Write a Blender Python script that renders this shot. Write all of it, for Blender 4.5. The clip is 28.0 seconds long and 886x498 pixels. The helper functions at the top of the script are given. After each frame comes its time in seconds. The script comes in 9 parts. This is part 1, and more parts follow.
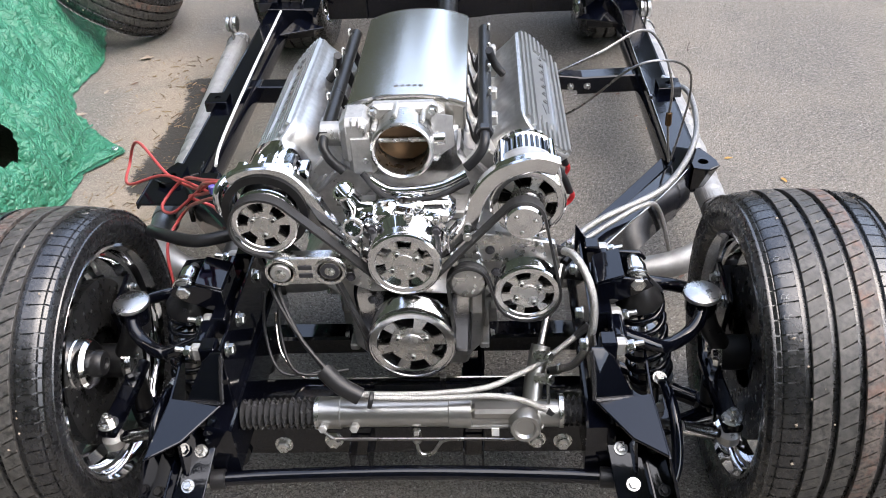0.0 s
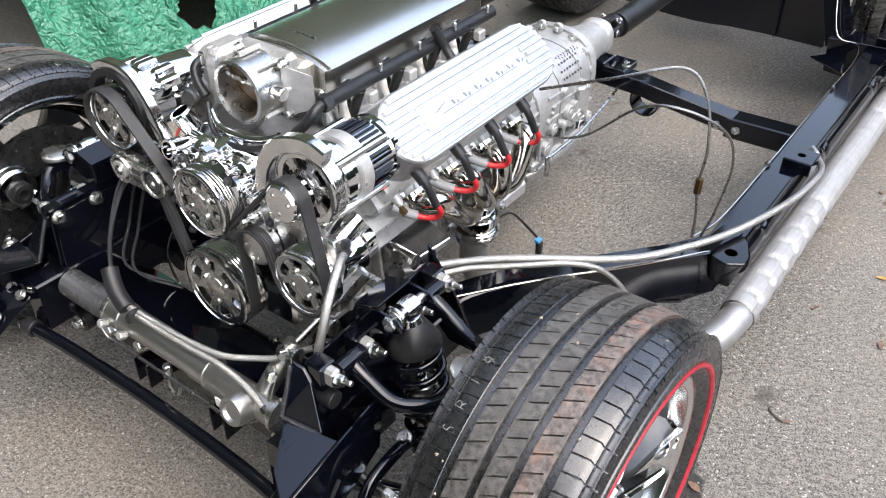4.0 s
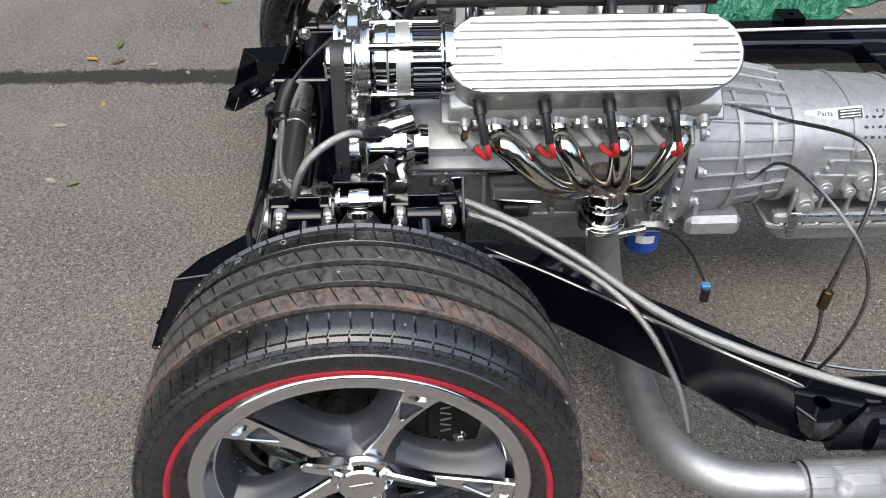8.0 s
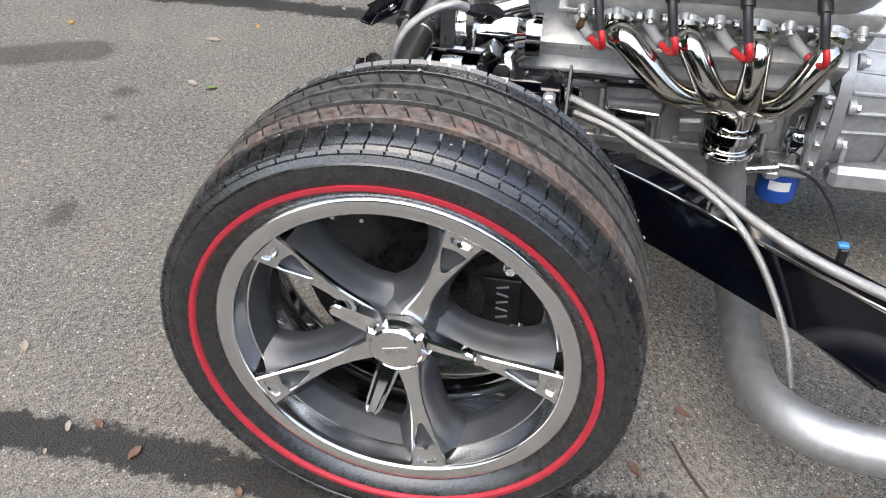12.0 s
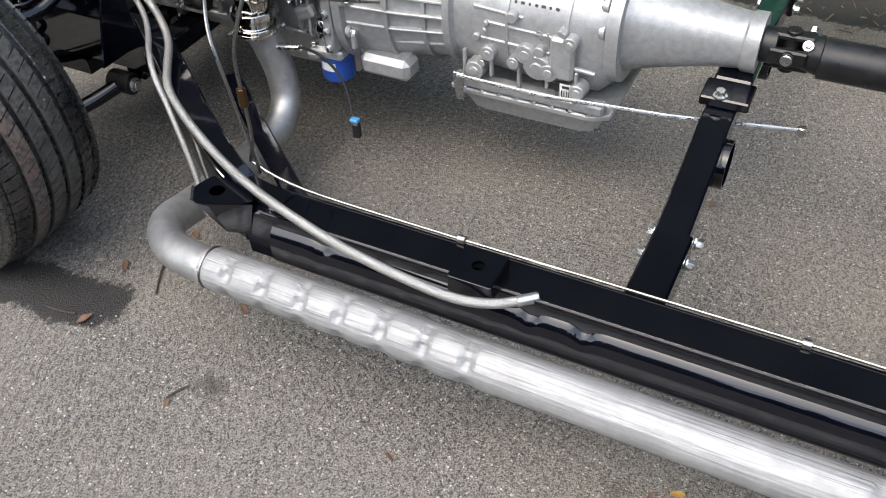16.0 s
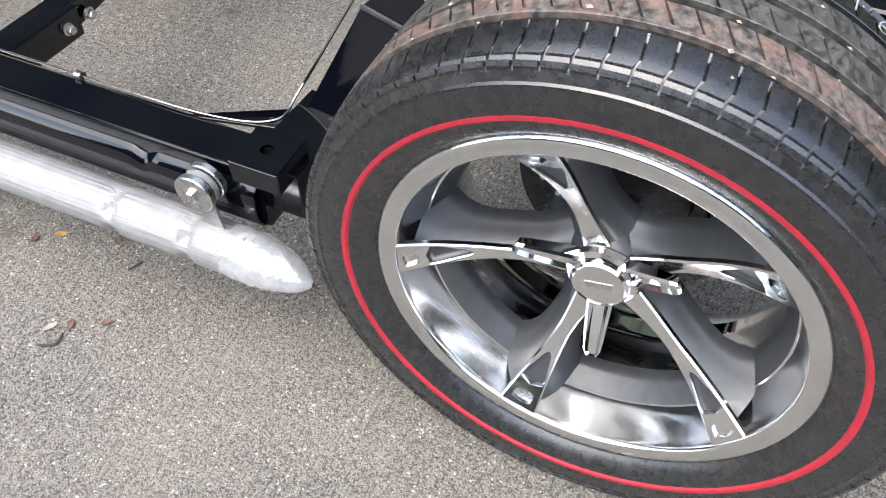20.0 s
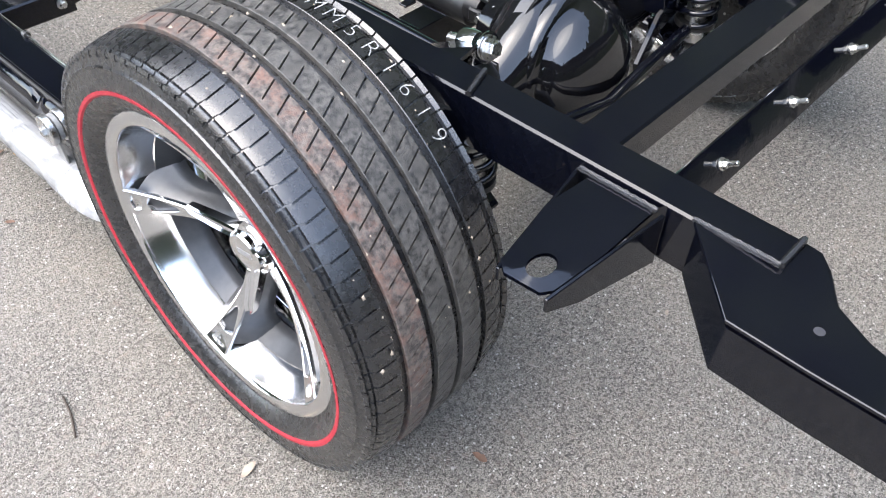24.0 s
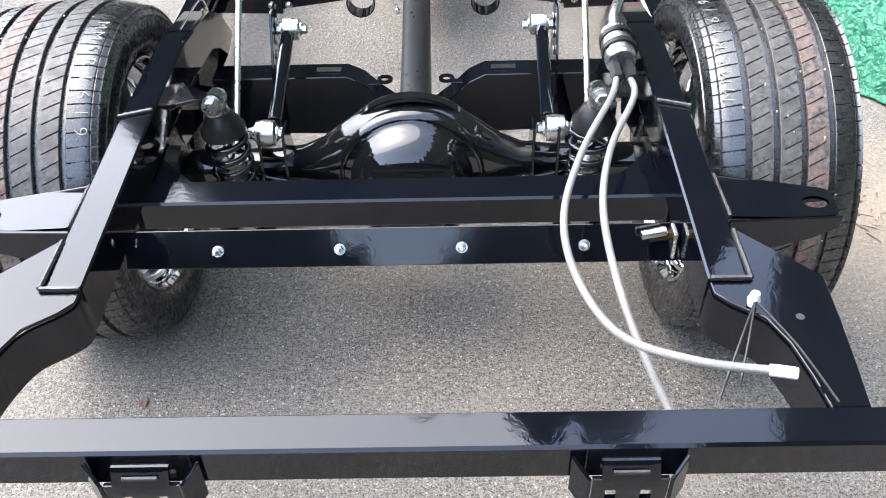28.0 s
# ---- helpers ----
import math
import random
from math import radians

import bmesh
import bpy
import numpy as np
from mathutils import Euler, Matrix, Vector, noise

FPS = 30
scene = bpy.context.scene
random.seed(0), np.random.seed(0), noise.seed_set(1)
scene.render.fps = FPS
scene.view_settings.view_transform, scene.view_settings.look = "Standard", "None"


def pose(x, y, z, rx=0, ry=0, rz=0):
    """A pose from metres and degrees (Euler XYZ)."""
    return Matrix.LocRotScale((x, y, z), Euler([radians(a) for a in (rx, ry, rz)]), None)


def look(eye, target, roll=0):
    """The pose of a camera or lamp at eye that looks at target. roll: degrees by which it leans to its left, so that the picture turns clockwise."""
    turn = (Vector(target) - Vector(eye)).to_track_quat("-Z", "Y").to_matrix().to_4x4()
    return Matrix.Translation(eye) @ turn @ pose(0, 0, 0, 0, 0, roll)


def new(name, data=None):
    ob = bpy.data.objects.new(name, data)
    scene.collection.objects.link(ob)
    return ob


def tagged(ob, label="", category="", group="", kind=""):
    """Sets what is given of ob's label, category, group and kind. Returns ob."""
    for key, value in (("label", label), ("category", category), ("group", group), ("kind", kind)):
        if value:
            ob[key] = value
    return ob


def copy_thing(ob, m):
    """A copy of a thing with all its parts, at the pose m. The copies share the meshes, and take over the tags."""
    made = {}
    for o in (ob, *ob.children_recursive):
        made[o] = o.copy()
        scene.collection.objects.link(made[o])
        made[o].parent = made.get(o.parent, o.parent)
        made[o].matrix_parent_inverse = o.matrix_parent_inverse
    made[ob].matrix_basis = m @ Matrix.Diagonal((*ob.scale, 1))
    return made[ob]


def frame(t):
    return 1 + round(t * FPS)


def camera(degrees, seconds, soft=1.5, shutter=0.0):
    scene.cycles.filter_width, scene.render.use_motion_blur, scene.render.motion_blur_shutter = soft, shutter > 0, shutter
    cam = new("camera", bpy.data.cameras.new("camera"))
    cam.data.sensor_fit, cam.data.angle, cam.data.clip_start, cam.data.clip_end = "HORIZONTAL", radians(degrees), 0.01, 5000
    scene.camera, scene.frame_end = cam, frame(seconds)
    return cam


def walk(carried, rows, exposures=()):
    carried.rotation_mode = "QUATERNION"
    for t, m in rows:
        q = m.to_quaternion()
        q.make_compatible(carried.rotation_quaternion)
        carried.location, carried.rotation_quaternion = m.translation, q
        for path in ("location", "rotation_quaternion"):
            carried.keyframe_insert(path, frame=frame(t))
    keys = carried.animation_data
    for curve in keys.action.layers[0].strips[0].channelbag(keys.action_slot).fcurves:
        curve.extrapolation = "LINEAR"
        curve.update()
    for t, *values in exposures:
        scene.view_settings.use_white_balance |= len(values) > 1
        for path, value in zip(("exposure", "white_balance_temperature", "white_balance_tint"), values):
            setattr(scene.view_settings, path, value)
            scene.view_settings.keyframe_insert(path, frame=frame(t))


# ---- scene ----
cam = camera(54.7, 28.0, 1.0)
PATH = [
    (0, (0.164, -1.305, 1.52), (0.043, 0.314, 0.353), -3.7),
    (0.5, (0.165, -1.295, 1.512), (0.044, 0.326, 0.347), -3.8),
    (1, (0.195, -1.27, 1.494), (0.073, 0.337, 0.309), -4.1),
    (1.5, (0.342, -1.208, 1.483), (0.099, 0.373, 0.282), -5.0),
    (2, (0.492, -1.184, 1.479), (-0.029, 0.325, 0.274), -6.1),
    (2.5, (0.616, -1.167, 1.464), (-0.013, 0.296, 0.254), -5.0),
    (3, (0.776, -1.121, 1.472), (0.078, 0.314, 0.266), -4.7),
    (3.5, (0.955, -0.966, 1.459), (0.133, 0.403, 0.255), -2.3),
    (5.5, (1.341, -0.535, 1.437), (0.053, 0.384, 0.214), 1.2),
    (6, (1.448, -0.463, 1.439), (0.064, 0.319, 0.226), 0.7),
    (6.5, (1.538, -0.372, 1.441), (0.079, 0.265, 0.23), 1.6),
    (7, (1.502, -0.198, 1.418), (0.001, 0.311, 0.199), 2.3),
    (7.5, (1.499, -0.026, 1.408), (-0.038, 0.31, 0.174), 3.2),
    (8, (1.578, 0.059, 1.364), (0.024, 0.14, 0.108), 0.5),
    (8.5, (1.62, 0.079, 1.271), (0.098, 0.069, -0.026), 3.7),
    (9, (1.648, 0.076, 1.126), (0.046, -0.006, -0.069), 3.6),
    (9.5, (1.681, 0.076, 1.001), (0.106, -0.168, -0.208), 1.8),
    (10, (1.687, 0.078, 0.996), (0.109, -0.162, -0.208), 3.1),
    (10.5, (1.683, 0.081, 1.007), (0.105, -0.168, -0.197), 3.1),
    (11, (1.674, 0.095, 1.014), (0.095, -0.155, -0.187), 3.1),
    (11.5, (1.665, 0.111, 1.046), (0.081, -0.144, -0.148), 2.4),
    (12, (1.623, 0.197, 1.105), (0.052, -0.101, -0.095), 0.7),
    (12.5, (1.532, 0.387, 1.171), (0.035, 0.033, -0.108), -0.2),
    (13, (1.51, 0.57, 1.23), (0.084, 0.205, -0.124), -0.3),
    (13.5, (1.561, 0.732, 1.271), (0.147, 0.319, -0.082), -0.6),
    (15.5, (1.49, 1.403, 1.263), (0.181, 0.715, -0.084), -4.6),
    (16, (1.522, 1.566, 1.235), (0.248, 0.856, -0.134), -3.6),
    (16.5, (1.492, 1.684, 1.208), (0.265, 0.993, -0.212), -3.8),
    (17, (1.458, 1.774, 1.195), (0.257, 1.109, -0.259), -3.4),
    (17.5, (1.469, 1.813, 1.178), (0.296, 1.134, -0.293), -4.5),
    (18, (1.468, 1.857, 1.173), (0.311, 1.187, -0.315), -6.4),
    (18.5, (1.466, 1.968, 1.168), (0.307, 1.297, -0.318), -6.0),
    (19, (1.462, 2.198, 1.129), (0.292, 1.553, -0.359), -6.7),
    (19.5, (1.436, 2.421, 1.138), (0.235, 1.849, -0.355), -4.1),
    (20, (1.389, 2.59, 1.144), (0.193, 2.032, -0.359), -0.5),
    (20.5, (1.423, 2.678, 1.158), (0.239, 2.079, -0.338), 0.7),
    (22.5, (1.508, 2.912, 1.202), (0.208, 2.333, -0.203), 0.3),
    (23, (1.394, 3.058, 1.211), (0.145, 2.394, -0.202), 1.1),
    (23.5, (1.315, 3.167, 1.221), (0.184, 2.335, -0.204), 0.3),
    (24, (1.197, 3.32, 1.283), (0.167, 2.362, -0.139), 0.6),
    (24.5, (0.944, 3.402, 1.32), (0.103, 2.299, -0.12), -2.3),
    (25, (0.748, 3.504, 1.324), (0.063, 2.316, -0.131), -0.6),
    (25.5, (0.616, 3.622, 1.334), (0.069, 2.372, -0.128), 1.9),
    (26, (0.436, 3.669, 1.366), (0.048, 2.368, -0.103), 1.8),
    (26.5, (0.256, 3.73, 1.401), (0.022, 2.366, -0.043), 2.2),
    (27, (0.162, 3.868, 1.426), (0.009, 2.431, 0.044), 0.2),
    (27.5, (0.082, 3.998, 1.447), (0.01, 2.539, 0.081), 0.7),
    (28, (-0.085, 4.03, 1.446), (-0.06, 2.514, 0.142), -1.6),
]
walk(cam, [(t, look(eye, target, roll)) for t, eye, target, roll in PATH], [(0.0, 2.43, 7000, 12), (3.0, 2.49, 7050, 11), (6.0, 2.33, 7000, 9), (8.0, 1.83, 6950, 8), (10.0, 2.21, 6900, 8), (11.5, 2.26, 6950, 9), (13.0, 2.06, 6950, 8), (17.0, 2.06, 7050, 9), (20.0, 2.52, 6850, 9), (23.0, 2.76, 6750, 10), (25.0, 3.01, 6700, 9), (28.0, 3.24, 6750, 10)])

# ---- light ----
SUN_ELEV, SUN_ROT = 61.0, 106.0
world = bpy.data.worlds.new("world")
scene.world = world
world.use_nodes = True
wn = world.node_tree.nodes
wl = world.node_tree.links
sky = wn.new("ShaderNodeTexSky")
sky.sky_type, sky.sun_disc = 'NISHITA', False
sky.sun_elevation, sky.sun_rotation = radians(SUN_ELEV), radians(SUN_ROT)
sky.air_density, sky.dust_density, sky.ozone_density = 1.0, 1.5, 1.5
grey = wn.new("ShaderNodeRGBToBW")                     # a hazy, nearly white sky
haze = wn.new("ShaderNodeMix")
haze.data_type = 'RGBA'
haze.inputs[0].default_value = 0.32
wl.new(sky.outputs[0], grey.inputs[0])
wl.new(sky.outputs[0], haze.inputs[6])
wl.new(grey.outputs[0], haze.inputs[7])
wl.new(haze.outputs[2], wn["Background"].inputs[0])
wn["Background"].inputs[1].default_value = 0.17
sun_data = bpy.data.lights.new("sun", 'SUN')
sun_data.energy, sun_data.angle, sun_data.color = 0.58, radians(76), (1.0, 0.955, 0.89)
sun = new("sun", sun_data)
sun.matrix_basis = look((math.sin(radians(SUN_ROT)) * 6, math.cos(radians(SUN_ROT)) * 6, 6 * math.tan(radians(SUN_ELEV))), (0, 1.2, 0))


# ---- materials ----
def links(m):
    return m.node_tree.nodes, m.node_tree.links


def noise_node(m, scale, detail=4.0, rough=0.6, coords="Object"):
    n, l = links(m)
    tc = n.new("ShaderNodeTexCoord")
    t = n.new("ShaderNodeTexNoise")
    t.inputs["Scale"].default_value, t.inputs["Detail"].default_value, t.inputs["Roughness"].default_value = scale, detail, rough
    l.new(tc.outputs[coords], t.inputs["Vector"])
    return t


def mix_colour(m, fac, a, b):
    n, l = links(m)
    x = n.new("ShaderNodeMix")
    x.data_type = 'RGBA'
    for i, v in ((6, a), (7, b)):
        if hasattr(v, "is_linked"):
            l.new(v, x.inputs[i])
        else:
            x.inputs[i].default_value = (*v, 1)
    if hasattr(fac, "is_linked"):
        l.new(fac, x.inputs[0])
    else:
        x.inputs[0].default_value = fac
    return x.outputs[2]


def ramp(m, fac, lo, hi, a=0.0, b=1.0):
    n, l = links(m)
    r = n.new("ShaderNodeMapRange")
    for i, v in enumerate((lo, hi, a, b)):
        r.inputs[i + 1].default_value = v
    l.new(fac, r.inputs[0])
    return r.outputs[0]


def material(name, col, rough=0.5, metal=0.0, col2=None, scale=18.0, bump=0.0, bscale=300.0, rvar=0.08, coat=0.0, dirt=None, dscale=7.0, damount=0.35, spec=0.5):
    """A surface: two colours mixed by fine noise, uneven gloss, fine relief and patches of dirt."""
    m = bpy.data.materials.new(name)
    m.use_nodes = True
    n, l = links(m)
    b = n["Principled BSDF"]
    b.inputs["Metallic"].default_value = metal
    b.inputs["Specular IOR Level"].default_value = spec
    b.inputs["Coat Weight"].default_value = coat
    b.inputs["Coat Roughness"].default_value = 0.05
    fine = noise_node(m, scale)
    out = mix_colour(m, ramp(m, fine.outputs[0], 0.35, 0.65), col, col2 or tuple(c * 0.82 for c in col))
    rg = ramp(m, fine.outputs[0], 0.3, 0.7, max(0.0, rough - rvar), rough + rvar)
    if dirt:
        big = noise_node(m, dscale, 6.0, 0.7)
        f = ramp(m, big.outputs[0], 0.5, 0.72, 0.0, damount)
        out = mix_colour(m, f, out, dirt)
        mx = n.new("ShaderNodeMath")
        mx.operation, mx.use_clamp = 'MULTIPLY_ADD', True
        l.new(f, mx.inputs[0])
        mx.inputs[1].default_value = 0.5
        l.new(rg, mx.inputs[2])
        rg = mx.outputs[0]
    l.new(out, b.inputs["Base Color"])
    l.new(rg, b.inputs["Roughness"])
    if bump:
        t = noise_node(m, bscale, 3.0)
        bn = n.new("ShaderNodeBump")
        bn.inputs["Strength"].default_value, bn.inputs["Distance"].default_value = bump, 0.002
        l.new(t.outputs[0], bn.inputs["Height"])
        l.new(bn.outputs[0], b.inputs["Normal"])
    return m


BLACK = material("gloss_black_paint", (0.0012, 0.0016, 0.0038), 0.06, 0, (0.0022, 0.0026, 0.0050), 6, 0.05, 60, 0.03, 0.0, (0.05, 0.048, 0.045), 9, 0.02, 0.50)
SATIN = material("satin_black", (0.008, 0.008, 0.009), 0.34, 0, (0.014, 0.014, 0.014), 40, 0.1, 400, spec=0.32)
RUBBER = material("tyre_rubber", (0.0070, 0.0072, 0.0082), 0.27, 0, (0.0125, 0.0125, 0.0135), 90, 0.14, 700, 0.06, 0, (0.085, 0.08, 0.073), 26, 0.10, 1.0)
TREAD = material("dusty_tread_rubber", (0.020, 0.0195, 0.019), 0.42, 0, (0.105, 0.099, 0.090), 120, 0.5, 500, 0.1, 0, (0.018, 0.018, 0.018), 30, 0.75)
TREAD_BROWN = material("red_brown_worn_tread", (0.024, 0.021, 0.020), 0.5, 0, (0.155, 0.130, 0.113), 120, 0.5, 500, 0.1, 0, (0.22, 0.115, 0.085), 34, 0.8)
BELT = material("ribbed_belt_rubber", (0.016, 0.016, 0.017), 0.5, 0, (0.028, 0.028, 0.028), 80, 0.2, 500)
RED_LINE = material("red_sidewall_stripe", (0.36, 0.016, 0.030), 0.5, 0, (0.30, 0.015, 0.028), 40, 0.1, 300)
RED = material("red_rubber", (0.46, 0.018, 0.022), 0.4, 0)
PINK = material("faded_red_cable", (0.45, 0.06, 0.06), 0.45, 0)
CHROME = material("chrome_plating", (0.78, 0.79, 0.80), 0.05, 1, (0.78, 0.79, 0.81), 12, 0.03, 40, 0.03)
POLISH = material("polished_billet_aluminium", (0.80, 0.80, 0.81), 0.13, 1, (0.70, 0.70, 0.70), 30, 0.05, 200, 0.05)
SATIN_AL = material("satin_machined_aluminium", (0.62, 0.615, 0.60), 0.30, 1, (0.50, 0.495, 0.48), 50, 0.12, 500, 0.08)
LIPMETAL = material("polished_wheel_alloy", (0.76, 0.765, 0.77), 0.15, 1, (0.68, 0.685, 0.69), 25, 0.04, 150, 0.05)
LIDMETAL = material("fine_brushed_lid_aluminium", (0.68, 0.655, 0.60), 0.25, 1, (0.65, 0.625, 0.57), 3, 0, 500, 0.02)
CAST = material("cast_aluminium", (0.50, 0.495, 0.475), 0.34, 0.6, (0.40, 0.395, 0.38), 55, 0.45, 380, 0.08, 0, (0.22, 0.21, 0.19), 11, 0.28)
RACKMETAL = material("satin_rack_aluminium", (0.42, 0.415, 0.395), 0.33, 0.95, (0.36, 0.355, 0.34), 9, 0.06, 500, 0.04)
CASTLIGHT = material("bare_cast_aluminium_case", (0.40, 0.40, 0.395), 0.38, 0.5, (0.33, 0.33, 0.325), 70, 0.45, 420, 0.08, 0, (0.24, 0.235, 0.225), 12, 0.35)
PIPE = material("aluminised_steel_tube", (0.43, 0.43, 0.425), 0.48, 0.85, (0.33, 0.33, 0.325), 26, 0.25, 160, 0.08, 0, (0.42, 0.40, 0.37), 10, 0.3)
STAINLESS = material("heat_tinted_stainless", (0.62, 0.60, 0.56), 0.12, 1, (0.52, 0.48, 0.42), 14, 0.05, 60, 0.05)
BRAID = material("braided_steel_hose", (0.56, 0.55, 0.525), 0.32, 0.85, (0.22, 0.215, 0.205), 560, 0.6, 1300, 0.08)
BOLT = material("zinc_plated_bolt", (0.66, 0.66, 0.64), 0.28, 1, (0.5, 0.5, 0.48), 60, 0.1, 300)
PLASTIC = material("black_plastic", (0.012, 0.012, 0.013), 0.38, 0, (0.018, 0.018, 0.019), 30, 0.1, 300, spec=0.35)
FACED = material("turned_aluminium_face", (0.74, 0.73, 0.71), 0.26, 1, (0.62, 0.615, 0.60), 40, 0.08, 500, 0.08)
BELLOWS = material("ribbed_bellows_rubber", (0.028, 0.028, 0.029), 0.24, 0, (0.036, 0.036, 0.037), 40, 0.1, 300, spec=0.6)
COVER = material("brushed_cover_aluminium", (0.52, 0.52, 0.51), 0.38, 0.95, (0.42, 0.42, 0.41), 60, 0.2, 500, 0.08)
FIN = material("bright_fin_aluminium", (0.56, 0.56, 0.55), 0.36, 1, (0.55, 0.55, 0.54), 60, 0.1, 500, 0.06)
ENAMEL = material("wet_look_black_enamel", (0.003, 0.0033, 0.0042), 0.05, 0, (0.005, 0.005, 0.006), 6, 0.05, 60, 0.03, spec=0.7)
BEAD = material("painted_weld_bead", (0.010, 0.010, 0.012), 0.16, 0, (0.02, 0.02, 0.022), 200, 0.6, 500, 0.06, spec=0.8)
GREYPLASTIC = material("grey_plug_boot", (0.22, 0.22, 0.22), 0.5, 0)
BLUE = material("blue_filter_paint", (0.015, 0.075, 0.36), 0.35, 0)
LIGHTBLUE = material("light_blue_plastic", (0.05, 0.24, 0.46), 0.4, 0)
WHITE = material("white_label", (0.75, 0.75, 0.72), 0.5, 0)
INK = material("dark_ink", (0.03, 0.03, 0.035), 0.6, 0)
CHALK = material("pale_tyre_crayon", (0.38, 0.38, 0.37), 0.8, 0, (0.19, 0.19, 0.19), 160)
GREYPAINT = material("grey_wheel_paint", (0.058, 0.061, 0.066), 0.34, 0.45, (0.070, 0.073, 0.078), 60, 0.1, 600, 0.05)
STEEL = material("brake_rotor_steel", (0.30, 0.29, 0.28), 0.3, 1, (0.22, 0.21, 0.20), 60, 0.1, 400)
DARKROTOR = material("black_zinc_rotor", (0.03, 0.03, 0.03), 0.3, 0.7, (0.05, 0.05, 0.05), 60, 0.1, 400)
GOLD = material("brown_bronze_throttle_plate", (0.10, 0.055, 0.022), 0.35, 0.8, (0.07, 0.04, 0.018), 12)
WRAP = material("clear_plastic_wrap", (0.72, 0.73, 0.74), 0.16, 0.65, (0.55, 0.56, 0.58), 60, 1.0, 55, 0.1)
TARP = material("green_woven_tarpaulin", (0.018, 0.135, 0.075), 0.38, 0, (0.034, 0.19, 0.112), 30, 0, 90, 0.12, 0, (0.055, 0.215, 0.14), 22, 0.3)


def creases(m, scale, depth, strength):
    """Sharp crossing folds pressed into a sheet."""
    n, l = links(m)
    last = None
    for f, d in ((1.0, depth), (2.7, depth * 0.45)):
        warp = noise_node(m, scale * 0.6 * f, 3.0, 0.6)
        tc = n.new("ShaderNodeTexCoord")
        mv = n.new("ShaderNodeVectorMath")
        mv.operation = 'MULTIPLY_ADD'
        l.new(warp.outputs["Color"], mv.inputs[0])
        mv.inputs[1].default_value = (1.2 / (scale * f),) * 3
        l.new(tc.outputs["Object"], mv.inputs[2])
        vo = n.new("ShaderNodeTexVoronoi")
        vo.feature = 'DISTANCE_TO_EDGE'
        vo.inputs["Scale"].default_value = scale * f
        l.new(mv.outputs[0], vo.inputs["Vector"])
        bn = n.new("ShaderNodeBump")
        bn.inputs["Strength"].default_value, bn.inputs["Distance"].default_value = strength, d
        l.new(vo.outputs["Distance"], bn.inputs["Height"])
        if last:
            l.new(last, bn.inputs["Normal"])
        last = bn.outputs[0]
    l.new(last, n["Principled BSDF"].inputs["Normal"])


creases(TARP, 19.0, 0.026, 0.75)
STREAKED = material("streaked_bright_tube", (0.34, 0.34, 0.338), 0.50, 0.45, (0.285, 0.285, 0.282), 26, 0.2, 160, 0.06, 0, (0.36, 0.35, 0.335), 10, 0.3, 0.3)


def streaks(m, scale, along, depth):
    """Long fine marks drawn along y: relief and duller lines."""
    n, l = links(m)
    tc = n.new("ShaderNodeTexCoord")
    mp = n.new("ShaderNodeMapping")
    mp.inputs["Scale"].default_value = (1.0, along, 1.0)
    l.new(tc.outputs["Object"], mp.inputs["Vector"])
    t = n.new("ShaderNodeTexNoise")
    t.inputs["Scale"].default_value, t.inputs["Detail"].default_value, t.inputs["Roughness"].default_value = scale, 4.0, 0.6
    l.new(mp.outputs[0], t.inputs["Vector"])
    b = n["Principled BSDF"]
    bn = n.new("ShaderNodeBump")
    bn.inputs["Strength"].default_value, bn.inputs["Distance"].default_value = 0.8, depth
    l.new(t.outputs[0], bn.inputs["Height"])
    old = b.inputs["Normal"].links
    if old:
        l.new(old[0].from_socket, bn.inputs["Normal"])
    l.new(bn.outputs[0], b.inputs["Normal"])
    c = b.inputs["Base Color"].links[0].from_socket
    l.new(mix_colour(m, ramp(m, t.outputs[0], 0.52, 0.64, 0.0, 0.45), c, (0.20, 0.20, 0.20)), b.inputs["Base Color"])


streaks(STREAKED, 160.0, 0.03, 0.003)
LEAF_Y = material("yellow_leaf", (0.42, 0.25, 0.05), 0.6, 0, (0.33, 0.18, 0.04), 60)
LEAF_B = material("brown_leaf", (0.10, 0.058, 0.038), 0.65, 0, (0.17, 0.095, 0.06), 60)
LEAF_G = material("green_leaf", (0.13, 0.18, 0.05), 0.55, 0, (0.09, 0.13, 0.035), 60)
LEAF_P = material("pale_dry_leaf", (0.34, 0.29, 0.23), 0.7, 0, (0.26, 0.21, 0.16), 60)
TWIG = material("twig_bark", (0.06, 0.045, 0.035), 0.8, 0)


LITTER = material("straw_and_bark", (0.34, 0.25, 0.15), 0.9, 0, (0.10, 0.07, 0.045), 9, 0.2, 300)

# ---- mesh tools ----
def V(*a):
    return Vector(a)


def part(name, bm, mat, parent=None, label="", angle=32, at=None):
    """One mesh object; under a parent its points are given in the world, less the parent's base."""
    me = bpy.data.meshes.new(name)
    bmesh.ops.recalc_face_normals(bm, faces=bm.faces)
    bm.to_mesh(me)
    bm.free()
    me.polygons.foreach_set("use_smooth", [True] * len(me.polygons))
    me.set_sharp_from_angle(angle=radians(angle))
    me.materials.append(mat)
    ob = new(name, me)
    if at is not None:
        ob.matrix_basis = at
    if parent is not None:
        ob.parent = parent
        root = parent
        shift = Vector()
        while root is not None:
            shift -= root.location if root.type == 'EMPTY' else Vector()
            root = root.parent
        ob.matrix_parent_inverse = Matrix.Translation(shift) if parent.type == 'EMPTY' else Matrix()
    if label:
        ob["label"] = label
    return ob


